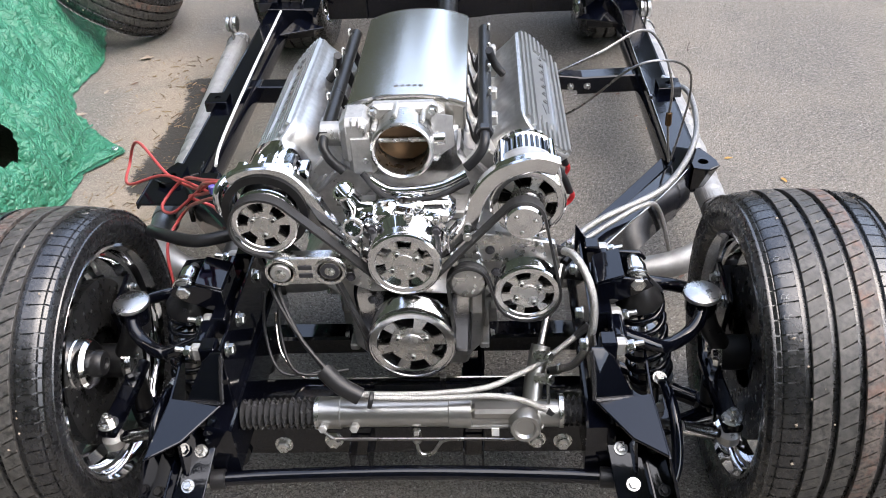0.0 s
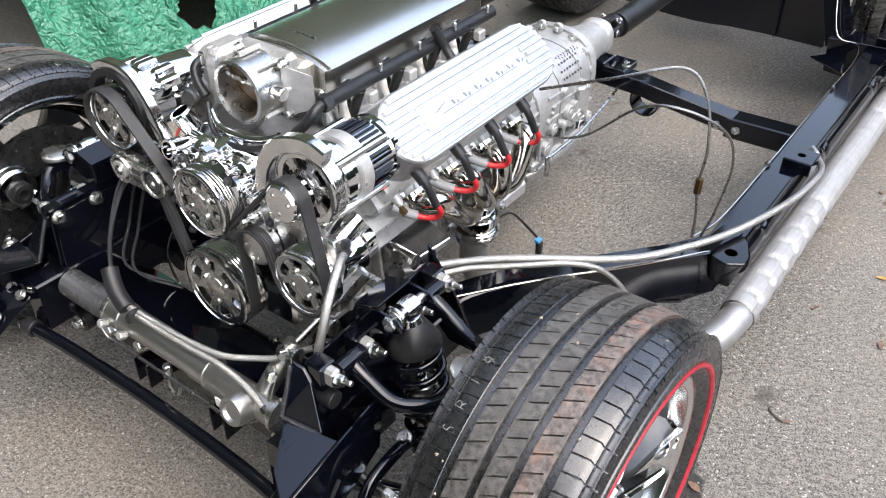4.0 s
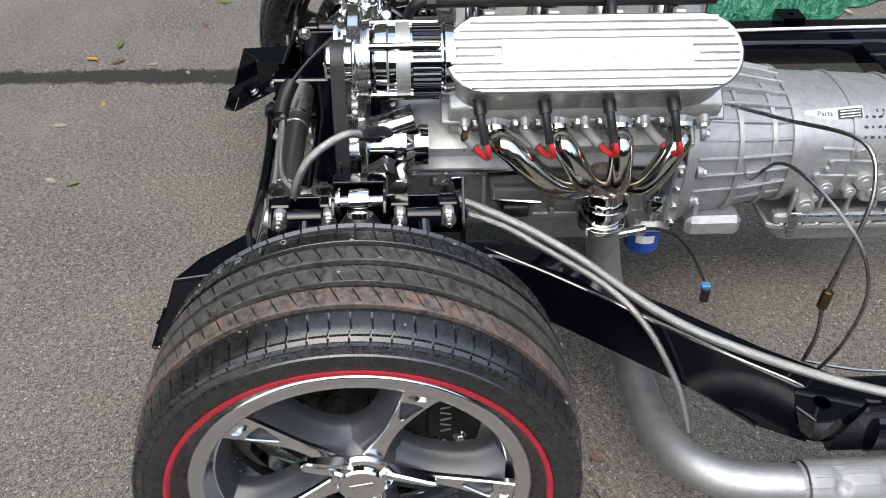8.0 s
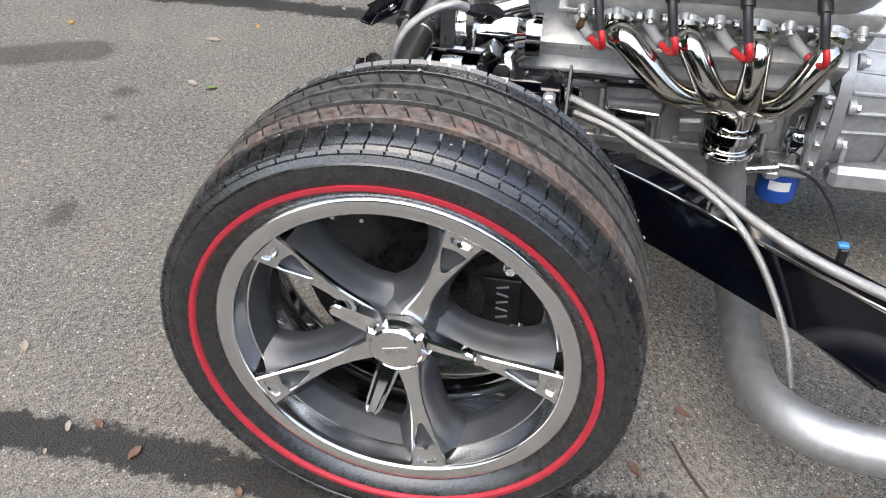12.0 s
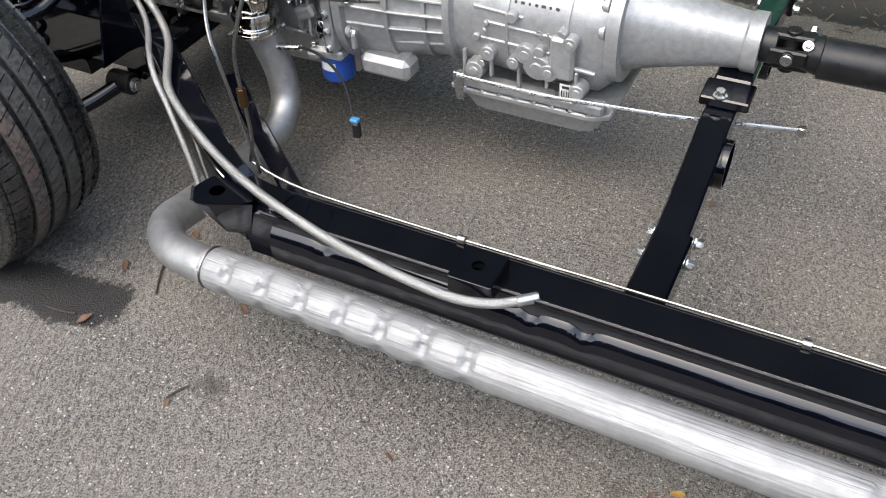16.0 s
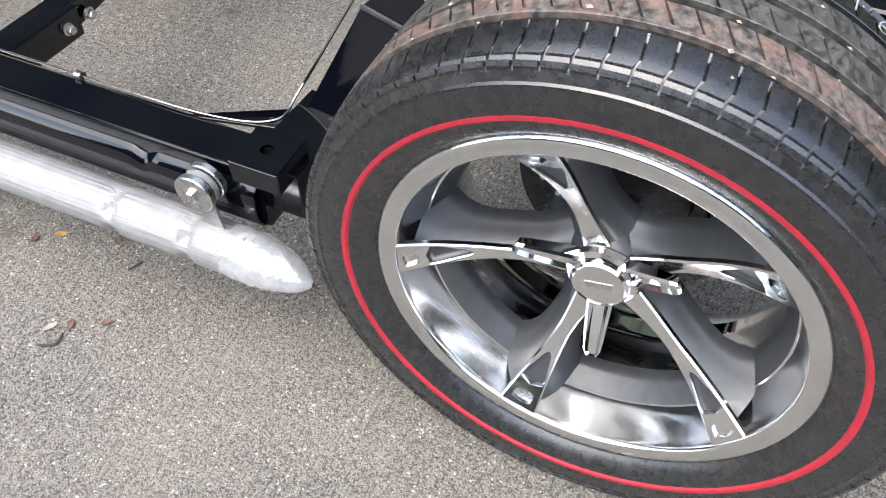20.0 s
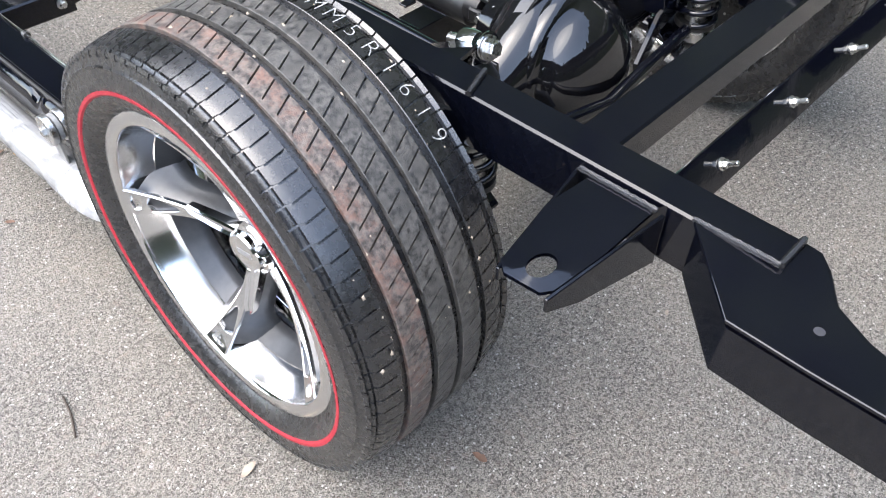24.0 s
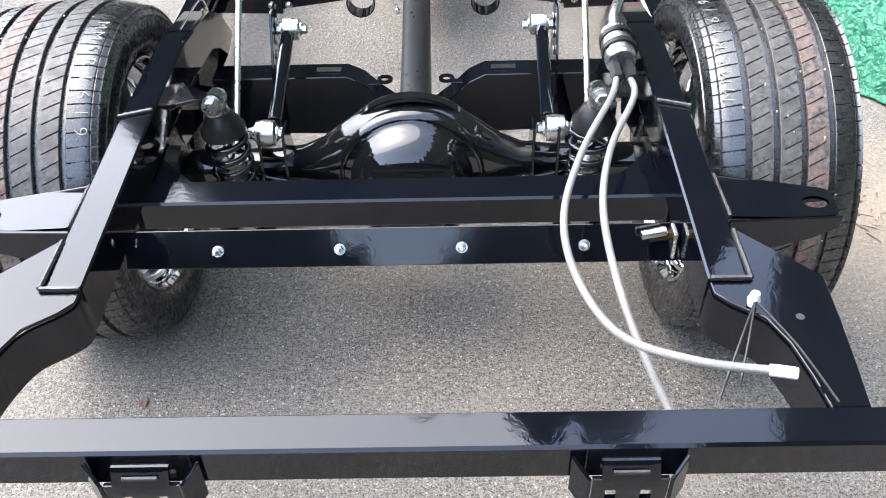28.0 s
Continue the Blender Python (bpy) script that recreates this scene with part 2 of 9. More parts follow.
def thing(name, loc, label, category, group=""):
    ob = new(name)
    ob.empty_display_size = 0.05
    ob.location = loc
    return tagged(ob, label, category, group)


def single(name, bm, mat, label, category, group="", kind="", angle=32):
    return tagged(part(name, bm, mat, angle=angle), label, category, group, kind)


def rot_to(d):
    """Turns +z onto the direction d."""
    return Vector(d).to_track_quat('Z', 'Y').to_matrix().to_4x4()


def box(bm, c, s, m=None, bev=0.002):
    """A box of size s round c, edges bevelled; m turns it about c."""
    t = bmesh.new()
    bmesh.ops.create_cube(t, size=1.0)
    bmesh.ops.scale(t, vec=s, verts=t.verts)
    if bev:
        bmesh.ops.bevel(t, geom=t.edges[:], offset=min(bev, min(s) * 0.3), segments=1, affect='EDGES', profile=0.5)
    t.transform(Matrix.Translation(c) @ (m or Matrix()))
    merge(bm, t)
    return bm


def merge(bm, t):
    me = bpy.data.meshes.new("t")
    t.to_mesh(me)
    t.free()
    bm.from_mesh(me)
    bpy.data.meshes.remove(me)


def prism(bm, pts, d, bev=0.0):
    """A plate: the flat outline pts (in space), thickened by the vector d."""
    t = bmesh.new()
    d = Vector(d)
    lo = [t.verts.new(p) for p in pts]
    hi = [t.verts.new(Vector(p) + d) for p in pts]
    n = len(pts)
    t.faces.new(lo)
    t.faces.new(hi[::-1])
    for i in range(n):
        t.faces.new((lo[i], hi[i], hi[(i + 1) % n], lo[(i + 1) % n]))
    bmesh.ops.recalc_face_normals(t, faces=t.faces)
    if bev:
        bmesh.ops.bevel(t, geom=t.edges[:], offset=bev, segments=1, affect='EDGES', profile=0.5)
    merge(bm, t)
    return bm


def lathe(bm, prof, m=None, seg=48, closed=False, a0=0.0, a1=360.0):
    """Turns the outline (radius, height) about z; m lays it in place."""
    m = m or Matrix()
    full = abs(a1 - a0) > 359.9
    rings = []
    k = seg if full else seg + 1
    for i in range(k):
        a = radians(a0 + (a1 - a0) * i / seg)
        rings.append([bm.verts.new(m @ Vector((r * math.cos(a), r * math.sin(a), h))) for r, h in prof])
    for i in range(seg):
        p, q = rings[i], rings[(i + 1) % k]
        for j in range(len(prof) - (0 if closed else 1)):
            j2 = (j + 1) % len(prof)
            if prof[j][0] < 1e-6 and prof[j2][0] < 1e-6:
                continue
            vs = [p[j], q[j], q[j2], p[j2]]
            if prof[j][0] < 1e-6:
                vs = [p[j], q[j2], p[j2]]
            elif prof[j2][0] < 1e-6:
                vs = [p[j], q[j], p[j2]]
            bm.faces.new(vs)
    return bm


def cyl(bm, p0, p1, r, r1=None, seg=20, bev=0.0015):
    """A round bar from p0 to p1 with eased ends."""
    p0, p1 = Vector(p0), Vector(p1)
    r1 = r if r1 is None else r1
    L = (p1 - p0).length
    b = min(bev, L * 0.3, r * 0.4, r1 * 0.4)
    m = Matrix.Translation(p0) @ rot_to(p1 - p0)
    return lathe(bm, [(0, 0), (r - b, 0), (r, b), (r1, L - b), (r1 - b, L), (0, L)], m, seg)


def smooth_path(pts, n=6):
    """A smooth line through the points."""
    P = [Vector(p) for p in pts]
    if n <= 1 or len(P) < 3:
        return P
    out = []
    for i in range(len(P) - 1):
        a, b, c, d = P[max(i - 1, 0)], P[i], P[i + 1], P[min(i + 2, len(P) - 1)]
        for k in range(n):
            t = k / n
            out.append(0.5 * ((2 * b) + (c - a) * t + (2 * a - 5 * b + 4 * c - d) * t * t + (3 * b - a - 3 * c + d) * t ** 3))
    return out + [P[-1]]


def sweep(bm, path, section, up=(0, 0, 1), ends=True, radii=None):
    """Draws a flat outline (u across, v up) along the path."""
    n = len(path)
    up = Vector(up)
    rings = []
    side = None
    for i, p in enumerate(path):
        a = (path[i] - path[i - 1]).normalized() if i else (path[1] - path[0]).normalized()
        b = (path[i + 1] - path[i]).normalized() if i < n - 1 else a
        d = (a + b).normalized() if (a + b).length > 1e-6 else a
        if up.length > 0:
            s = d.cross(up).normalized()
        else:
            s = (side - d * side.dot(d)).normalized() if side is not None else d.orthogonal().normalized()
        side = s
        w = s.cross(d).normalized()
        k = radii[i] if radii else 1.0
        c = max(0.5, math.cos(a.angle(b) / 2)) if (a - b).length > 1e-5 else 1.0
        rings.append([bm.verts.new(p + s * (u * k / (c if up.length > 0 else 1.0)) + w * (v * k)) for u, v in section])
    m = len(section)
    for i in range(n - 1):
        for j in range(m):
            bm.faces.new((rings[i][j], rings[i][(j + 1) % m], rings[i + 1][(j + 1) % m], rings[i + 1][j]))
    if ends:
        bm.faces.new(rings[0][::-1])
        bm.faces.new(rings[-1])
    return bm


def tube(bm, pts, r, n=6, seg=10, radii=None):
    path = smooth_path(pts, n)
    sec = [(r * math.cos(2 * math.pi * i / seg), r * math.sin(2 * math.pi * i / seg)) for i in range(seg)]
    return sweep(bm, path, sec, (0, 0, 0), True, radii)


def rect(w, h, c=0.006):
    """A box section with eased corners."""
    x, y = w / 2, h / 2
    return [(-x + c, -y), (x - c, -y), (x, -y + c), (x, y - c), (x - c, y), (-x + c, y), (-x, y - c), (-x, -y + c)]


def hexa(bm, p, d, r, h, washer=True):
    """A hexagon bolt head with a washer, its seat at p, facing d."""
    d = Vector(d).normalized()
    m = Matrix.Translation(p) @ rot_to(d)
    if washer:
        lathe(bm, [(0, 0), (r * 1.35, 0), (r * 1.35, h * 0.2), (0, h * 0.2)], m, 16)
    lathe(bm, [(0, 0), (r, h * 0.2), (r, h * 0.85), (r * 0.85, h), (0, h)], m, 6)
    return bm


def coil(bm, p0, p1, R, r, turns, seg=8, per=20):
    p0, p1 = Vector(p0), Vector(p1)
    m = Matrix.Translation(p0) @ rot_to(p1 - p0)
    L = (p1 - p0).length
    n = int(turns * per)
    path = [m @ Vector((R * math.cos(2 * math.pi * i / per), R * math.sin(2 * math.pi * i / per), L * i / n)) for i in range(n + 1)]
    sec = [(r * math.cos(2 * math.pi * i / seg), r * math.sin(2 * math.pi * i / seg)) for i in range(seg)]
    return sweep(bm, path, sec, (0, 0, 0))


def lettering(body, size, depth, thin=0.0):
    """Letters as a mesh, lying in the xy plane, centred."""
    cu = bpy.data.curves.new("letters", 'FONT')
    cu.body, cu.size, cu.extrude, cu.align_x, cu.align_y = body, size, depth, 'CENTER', 'CENTER'
    cu.resolution_u, cu.offset = 3, thin
    ob = new("letters", cu)
    bpy.context.view_layer.update()
    me = ob.evaluated_get(bpy.context.evaluated_depsgraph_get()).to_mesh()
    bm = bmesh.new()
    bm.from_mesh(me)
    bpy.data.objects.remove(ob)
    return bm


def bolt(p, d, r, h, parent, name="bolt", mat=None):
    return part(name, hexa(bmesh.new(), p, d, r, h), mat or BOLT, parent)


# ---- ground ----
def asphalt():
    m = bpy.data.materials.new("worn_asphalt")
    m.use_nodes = True
    n, l = links(m)
    b = n["Principled BSDF"]
    tc = n.new("ShaderNodeTexCoord")
    vor = n.new("ShaderNodeTexVoronoi")
    vor.inputs["Scale"].default_value = 300
    l.new(tc.outputs["Object"], vor.inputs["Vector"])
    grit = noise_node(m, 300, 2, 0.55)
    fines = noise_node(m, 640, 2, 0.6)
    pits = noise_node(m, 165, 2.0, 0.55)
    clots = noise_node(m, 82, 3, 0.6)
    mid = noise_node(m, 22, 6, 0.7)
    tint = noise_node(m, 48, 4, 0.65)
    big = noise_node(m, 1.6, 5, 0.65)
    sep = n.new("ShaderNodeSeparateColor")
    l.new(vor.outputs["Color"], sep.inputs[0])
    stone = mix_colour(m, ramp(m, grit.outputs[0], 0.38, 0.60), (0.040, 0.0375, 0.034), (0.285, 0.268, 0.240))
    stone = mix_colour(m, ramp(m, sep.outputs[0], 0.0, 1.0, 0.0, 0.30), stone, (0.33, 0.305, 0.26))
    stone = mix_colour(m, ramp(m, fines.outputs[0], 0.46, 0.62, 0.0, 0.7), stone, (0.055, 0.052, 0.048))
    stone = mix_colour(m, ramp(m, pits.outputs[0], 0.55, 0.60, 0.0, 0.9), stone, (0.022, 0.021, 0.019))
    stone = mix_colour(m, ramp(m, clots.outputs[0], 0.52, 0.62, 0.0, 0.55), stone, (0.045, 0.042, 0.037))
    stone = mix_colour(m, ramp(m, clots.outputs[0], 0.44, 0.36, 0.0, 0.35), stone, (0.33, 0.31, 0.275))
    stone = mix_colour(m, ramp(m, sep.outputs[1], 0.982, 0.986, 0.0, 0.7), stone, (0.55, 0.53, 0.49))
    stone = mix_colour(m, ramp(m, tint.outputs[0], 0.55, 0.70, 0.0, 0.28), stone, (0.25, 0.18, 0.15))
    dusty = mix_colour(m, ramp(m, big.outputs[0], 0.38, 0.68, 0.0, 0.30), stone, (0.30, 0.262, 0.208))
    dusty = mix_colour(m, ramp(m, mid.outputs[0], 0.52, 0.75, 0.0, 0.30), dusty, (0.14, 0.130, 0.115))

    # damp trail across the front and a pool beside the front wheel, oil spots by the pipe
    sep3 = n.new("ShaderNodeSeparateXYZ")
    l.new(tc.outputs["Object"], sep3.inputs[0])
    wob = noise_node(m, 9, 5, 0.75)
    fine = noise_node(m, 60, 4, 0.7)

    def math_node(op, a, c=None):
        q = n.new("ShaderNodeMath")
        q.operation = op
        for i, v in enumerate((a, c)):
            if v is None:
                continue
            if hasattr(v, "is_linked"):
                l.new(v, q.inputs[i])
            else:
                q.inputs[i].default_value = v
        return q.outputs[0]

    def capsule(x0, y0, x1, y1, w):
        dx, dy = x1 - x0, y1 - y0
        px, py = math_node('SUBTRACT', sep3.outputs[0], x0), math_node('SUBTRACT', sep3.outputs[1], y0)
        t = math_node('ADD', math_node('MULTIPLY', px, dx / (dx * dx + dy * dy)), math_node('MULTIPLY', py, dy / (dx * dx + dy * dy)))
        t = math_node('MINIMUM', math_node('MAXIMUM', t, 0.0), 1.0)
        ex, ey = math_node('SUBTRACT', px, math_node('MULTIPLY', t, dx)), math_node('SUBTRACT', py, math_node('MULTIPLY', t, dy))
        return math_node('SUBTRACT', math_node('SQRT', math_node('ADD', math_node('MULTIPLY', ex, ex), math_node('MULTIPLY', ey, ey))), w)

    def stain(shapes, wobble, soft):
        d = None
        for s in shapes:
            c = capsule(*s)
            d = c if d is None else math_node('MINIMUM', d, c)
        d = math_node('ADD', d, math_node('MULTIPLY', math_node('SUBTRACT', wob.outputs[0], 0.5), wobble))
        d = math_node('ADD', d, math_node('MULTIPLY', math_node('SUBTRACT', fine.outputs[0], 0.5), wobble * 0.5))
        return ramp(m, d, -soft, soft, 1.0, 0.0)

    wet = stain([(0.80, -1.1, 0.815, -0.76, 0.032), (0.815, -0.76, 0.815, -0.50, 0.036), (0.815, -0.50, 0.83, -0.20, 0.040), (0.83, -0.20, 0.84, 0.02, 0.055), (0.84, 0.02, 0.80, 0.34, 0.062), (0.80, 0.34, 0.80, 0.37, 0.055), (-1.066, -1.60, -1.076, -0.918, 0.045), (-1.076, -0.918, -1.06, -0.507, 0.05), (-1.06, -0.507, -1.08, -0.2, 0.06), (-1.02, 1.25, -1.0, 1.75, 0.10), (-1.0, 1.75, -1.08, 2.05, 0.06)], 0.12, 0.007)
    oil = stain([(0.868, 0.69, 0.872, 0.71, 0.022), (0.762, 1.42, 0.764, 1.43, 0.014), (-0.245, 1.81, -0.243, 1.82, 0.016), (0.01, 1.40, 0.012, 1.403, 0.010), (0.2, -0.95, 0.24, -0.94, 0.03), (-0.51, -1.56, -0.60, -1.34, 0.075), (-0.362, -1.105, -0.366, -1.10, 0.030), (-0.21, -1.066, -0.212, -1.062, 0.018), (-0.08, 1.75, -0.06, 1.78, 0.01)], 0.06, 0.014)
    sand = stain([(-1.15, 0.35, -0.85, 1.0, 0.12), (-1.0, 1.0, -1.1, 1.9, 0.20), (-1.3, 2.2, -1.0, 2.4, 0.15)], 0.30, 0.16)
    dusty = mix_colour(m, math_node('MULTIPLY', sand, 0.5), dusty, (0.40, 0.315, 0.23))
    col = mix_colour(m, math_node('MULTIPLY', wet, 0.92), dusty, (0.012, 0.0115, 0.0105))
    col = mix_colour(m, math_node('MULTIPLY', oil, 0.6), col, (0.03, 0.027, 0.022))
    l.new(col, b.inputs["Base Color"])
    l.new(math_node('SUBTRACT', ramp(m, grit.outputs[0], 0.3, 0.7, 0.75, 0.95), math_node('MULTIPLY', wet, 0.12)), b.inputs["Roughness"])
    bn = n.new("ShaderNodeBump")
    bn.inputs["Strength"].default_value, bn.inputs["Distance"].default_value = 0.8, 0.006
    l.new(math_node('SUBTRACT', math_node('ADD', grit.outputs[0], mid.outputs[0]), pits.outputs[0]), bn.inputs["Height"])
    l.new(bn.outputs[0], b.inputs["Normal"])
    return m


ASPHALT = asphalt()
bm = bmesh.new()
for f in ((-60, -60), (60, -60), (60, 60), (-60, 60)):
    bm.verts.new((f[0], f[1], 0))
bm.faces.new(bm.verts[:])
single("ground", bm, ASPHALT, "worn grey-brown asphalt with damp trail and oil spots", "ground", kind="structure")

# a plain dark hedge line far round the yard, unseen, added for dark reflections
HEDGE = material("unseen_hedge", (0.034, 0.046, 0.022), 0.9, 0, (0.008, 0.010, 0.006), 0.9, 0.5, 3, 0.05, 0, (0.06, 0.072, 0.038), 0.45, 0.7)
bm = bmesh.new()
N = 720
ring = []
for i in range(N):
    a = 2 * math.pi * i / N
    deg = math.degrees(a)
    away = (deg - 206.0 + 180) % 360 - 180                               # tall trees behind tarpaulin and nose darken the reflections, open yard on other sides
    h = 4.2 + 17.3 * math.exp(-(away / 92.0) ** 4)
    h -= 10.5 * math.exp(-((deg - 238.0) / 6.0) ** 2) + 9.0 * math.exp(-((deg - 311.0) / 11.0) ** 2)      # two gaps between crowns, set where the paint mirrors sky
    q = V(math.cos(a), math.sin(a), 0)
    h += 2.4 * noise.noise(q * 3 + V(0, 0, 0.3)) + 2.2 * noise.noise(q * 9 + V(0, 0, 1.3)) + 1.5 * noise.noise(q * 27 + V(0, 0, 2.3)) + 0.9 * noise.noise(q * 80 + V(0, 0, 3.3))
    ring.append([bm.verts.new((R * math.cos(a), 1.5 + R * math.sin(a), z)) for R, z in ((13, -0.05), (13, h), (13.6, h), (13.6, -0.05))])
for i in range(N):
    p, q = ring[i], ring[(i + 1) % N]
    for j in range(3):
        bm.faces.new((p[j], q[j], q[j + 1], p[j + 1]))
single("backdrop", bm, HEDGE, "plain dark green tree line out of view, shaped for reflections", "trees", kind="structure")


# ---- wheels ----
XAX = Matrix.Rotation(radians(90), 4, 'Y')               # lays z onto +x


def tyre_mesh(R, lip, xin, xout, x0, x1):
    """The carcass of a tyre about the x axis: both walls and the groove floor between x0 and x1."""
    xc = (xin + xout) / 2
    h = R - lip

    def side(s, x, e):
        w = abs(x - xc)
        base = [(lip - 0.008, w - 0.030), (lip + 0.004, w - 0.018), (lip + 0.016, w - 0.006), (lip + 0.024, w - 0.0035), (lip + 0.036, w - 0.0005), (lip + h * 0.5, w), (lip + h * 0.66, w - 0.002), (lip + h * 0.68, w - 0.0005), (lip + h * 0.70, w - 0.003), (lip + h * 0.80, w - 0.007), (lip + h * 0.82, w - 0.012), (R - 0.016, abs(e - xc) - 0.004)]
        return [(r, xc + s * v) for r, v in base]

    prof = side(-1, xin, x0) + [(R - 0.0095, x0 + 0.012), (R - 0.009, xc), (R - 0.0095, x1 - 0.012)] + side(1, xout, x1)[::-1]
    return lathe(bmesh.new(), prof, XAX, 120)


def tread_rib(R, lip, xin, xout, rib, pitch, edge):
    """One rib of the tread with its slanted cuts; an edge rib runs over the shoulder (-1 inner, 1 outer)."""
    bm = bmesh.new()
    xc = (xin + xout) / 2
    x0, x1, slant, c0, c1 = rib
    h = R - lip

    def crown(x):
        return R - 0.0175 * abs((x - xc) / (xout - xin) * 2) ** 3.2

    k = 7
    cols = [(x0 + 0.0012, crown(x0) - 0.0105, 0, 0), (x0, crown(x0) - 0.0008, 0, 0)]
    for i in range(k + 1):
        u = i / k
        x = x0 + 0.001 + (x1 - x0 - 0.002) * u
        cols.append((x, crown(x), slant * (x - x0), 0.006 if c0 - 0.01 <= u <= c1 + 0.01 else 0.0))
    cols += [(x1, crown(x1) - 0.0008, 0, 0), (x1 - 0.0012, crown(x1) - 0.0105, 0, 0)]
    if edge:
        w = abs((xin if edge < 0 else xout) - xc)
        o = [(R - 0.0165, w - 0.0135), (lip + h * 0.88, w - 0.0085), (lip + h * 0.83, w - 0.0062), (lip + h * 0.79, w - 0.0072)]
        sh = [(xc + edge * v, r, 0, d) for (r, v), d in zip(o, (0.007, 0.006, 0.0045, 0))]
        e = x1 if edge > 0 else x0
        thin = [(e - edge * 0.0052, crown(e) - 0.0002, 0, 0.006), (e - edge * 0.0042, crown(e) - 0.003, 0, 0.003), (e - edge * 0.0026, crown(e) - 0.003, 0, 0.003), (e - edge * 0.0016, crown(e) - 0.0006, 0, 0.006)]
        if edge > 0:
            cols = [c for c in cols[:-2] if c[0] < e - 0.007] + thin + sh
        else:
            cols = sh[::-1] + thin[::-1] + [c for c in cols[2:] if c[0] > e + 0.007]
    steps = (0.0, 0.012, 0.098, 0.110, 0.36, 0.68)
    grid = []
    for p in range(pitch):
        for q, u in enumerate(steps):
            row = []
            for x, r, sl, dep in cols:
                a = 2 * math.pi * (p + u) / pitch + sl / R
                rr = r - (dep if q in (1, 2) else 0.0)
                row.append(bm.verts.new((x, rr * math.sin(a), rr * math.cos(a))))
            grid.append(row)
    n = len(grid)
    for i in range(n):
        a, b = grid[i], grid[(i + 1) % n]
        for j in range(len(cols) - 1):
            bm.faces.new((a[j], b[j], b[j + 1], a[j + 1]))
    return bm


def crayon(text, R, x, size, a0, step, parent):
    """Crayon marks on the tread, one letter after another round the tyre."""
    for i, c in enumerate(text):
        a = radians(a0 + step * i)
        bm = lettering(c, size, 0.0004, -0.0009)
        m = Matrix.Translation(V(x, R * math.sin(a), R * math.cos(a))) @ Matrix.Rotation(-a, 4, 'X') @ Matrix.Rotation(radians(90), 4, 'Z')
        bm.transform(m)
        part("crayon_mark", bm, CHALK, parent)


def spoke_half(u):
    """Half the width of a spoke's polished face, hub to rim."""
    return 0.0165 - 0.0068 * math.sin(min(u / 0.40, 1) * math.pi / 2) + 0.0165 * max(0, (u - 0.38) / 0.62) ** 1.35


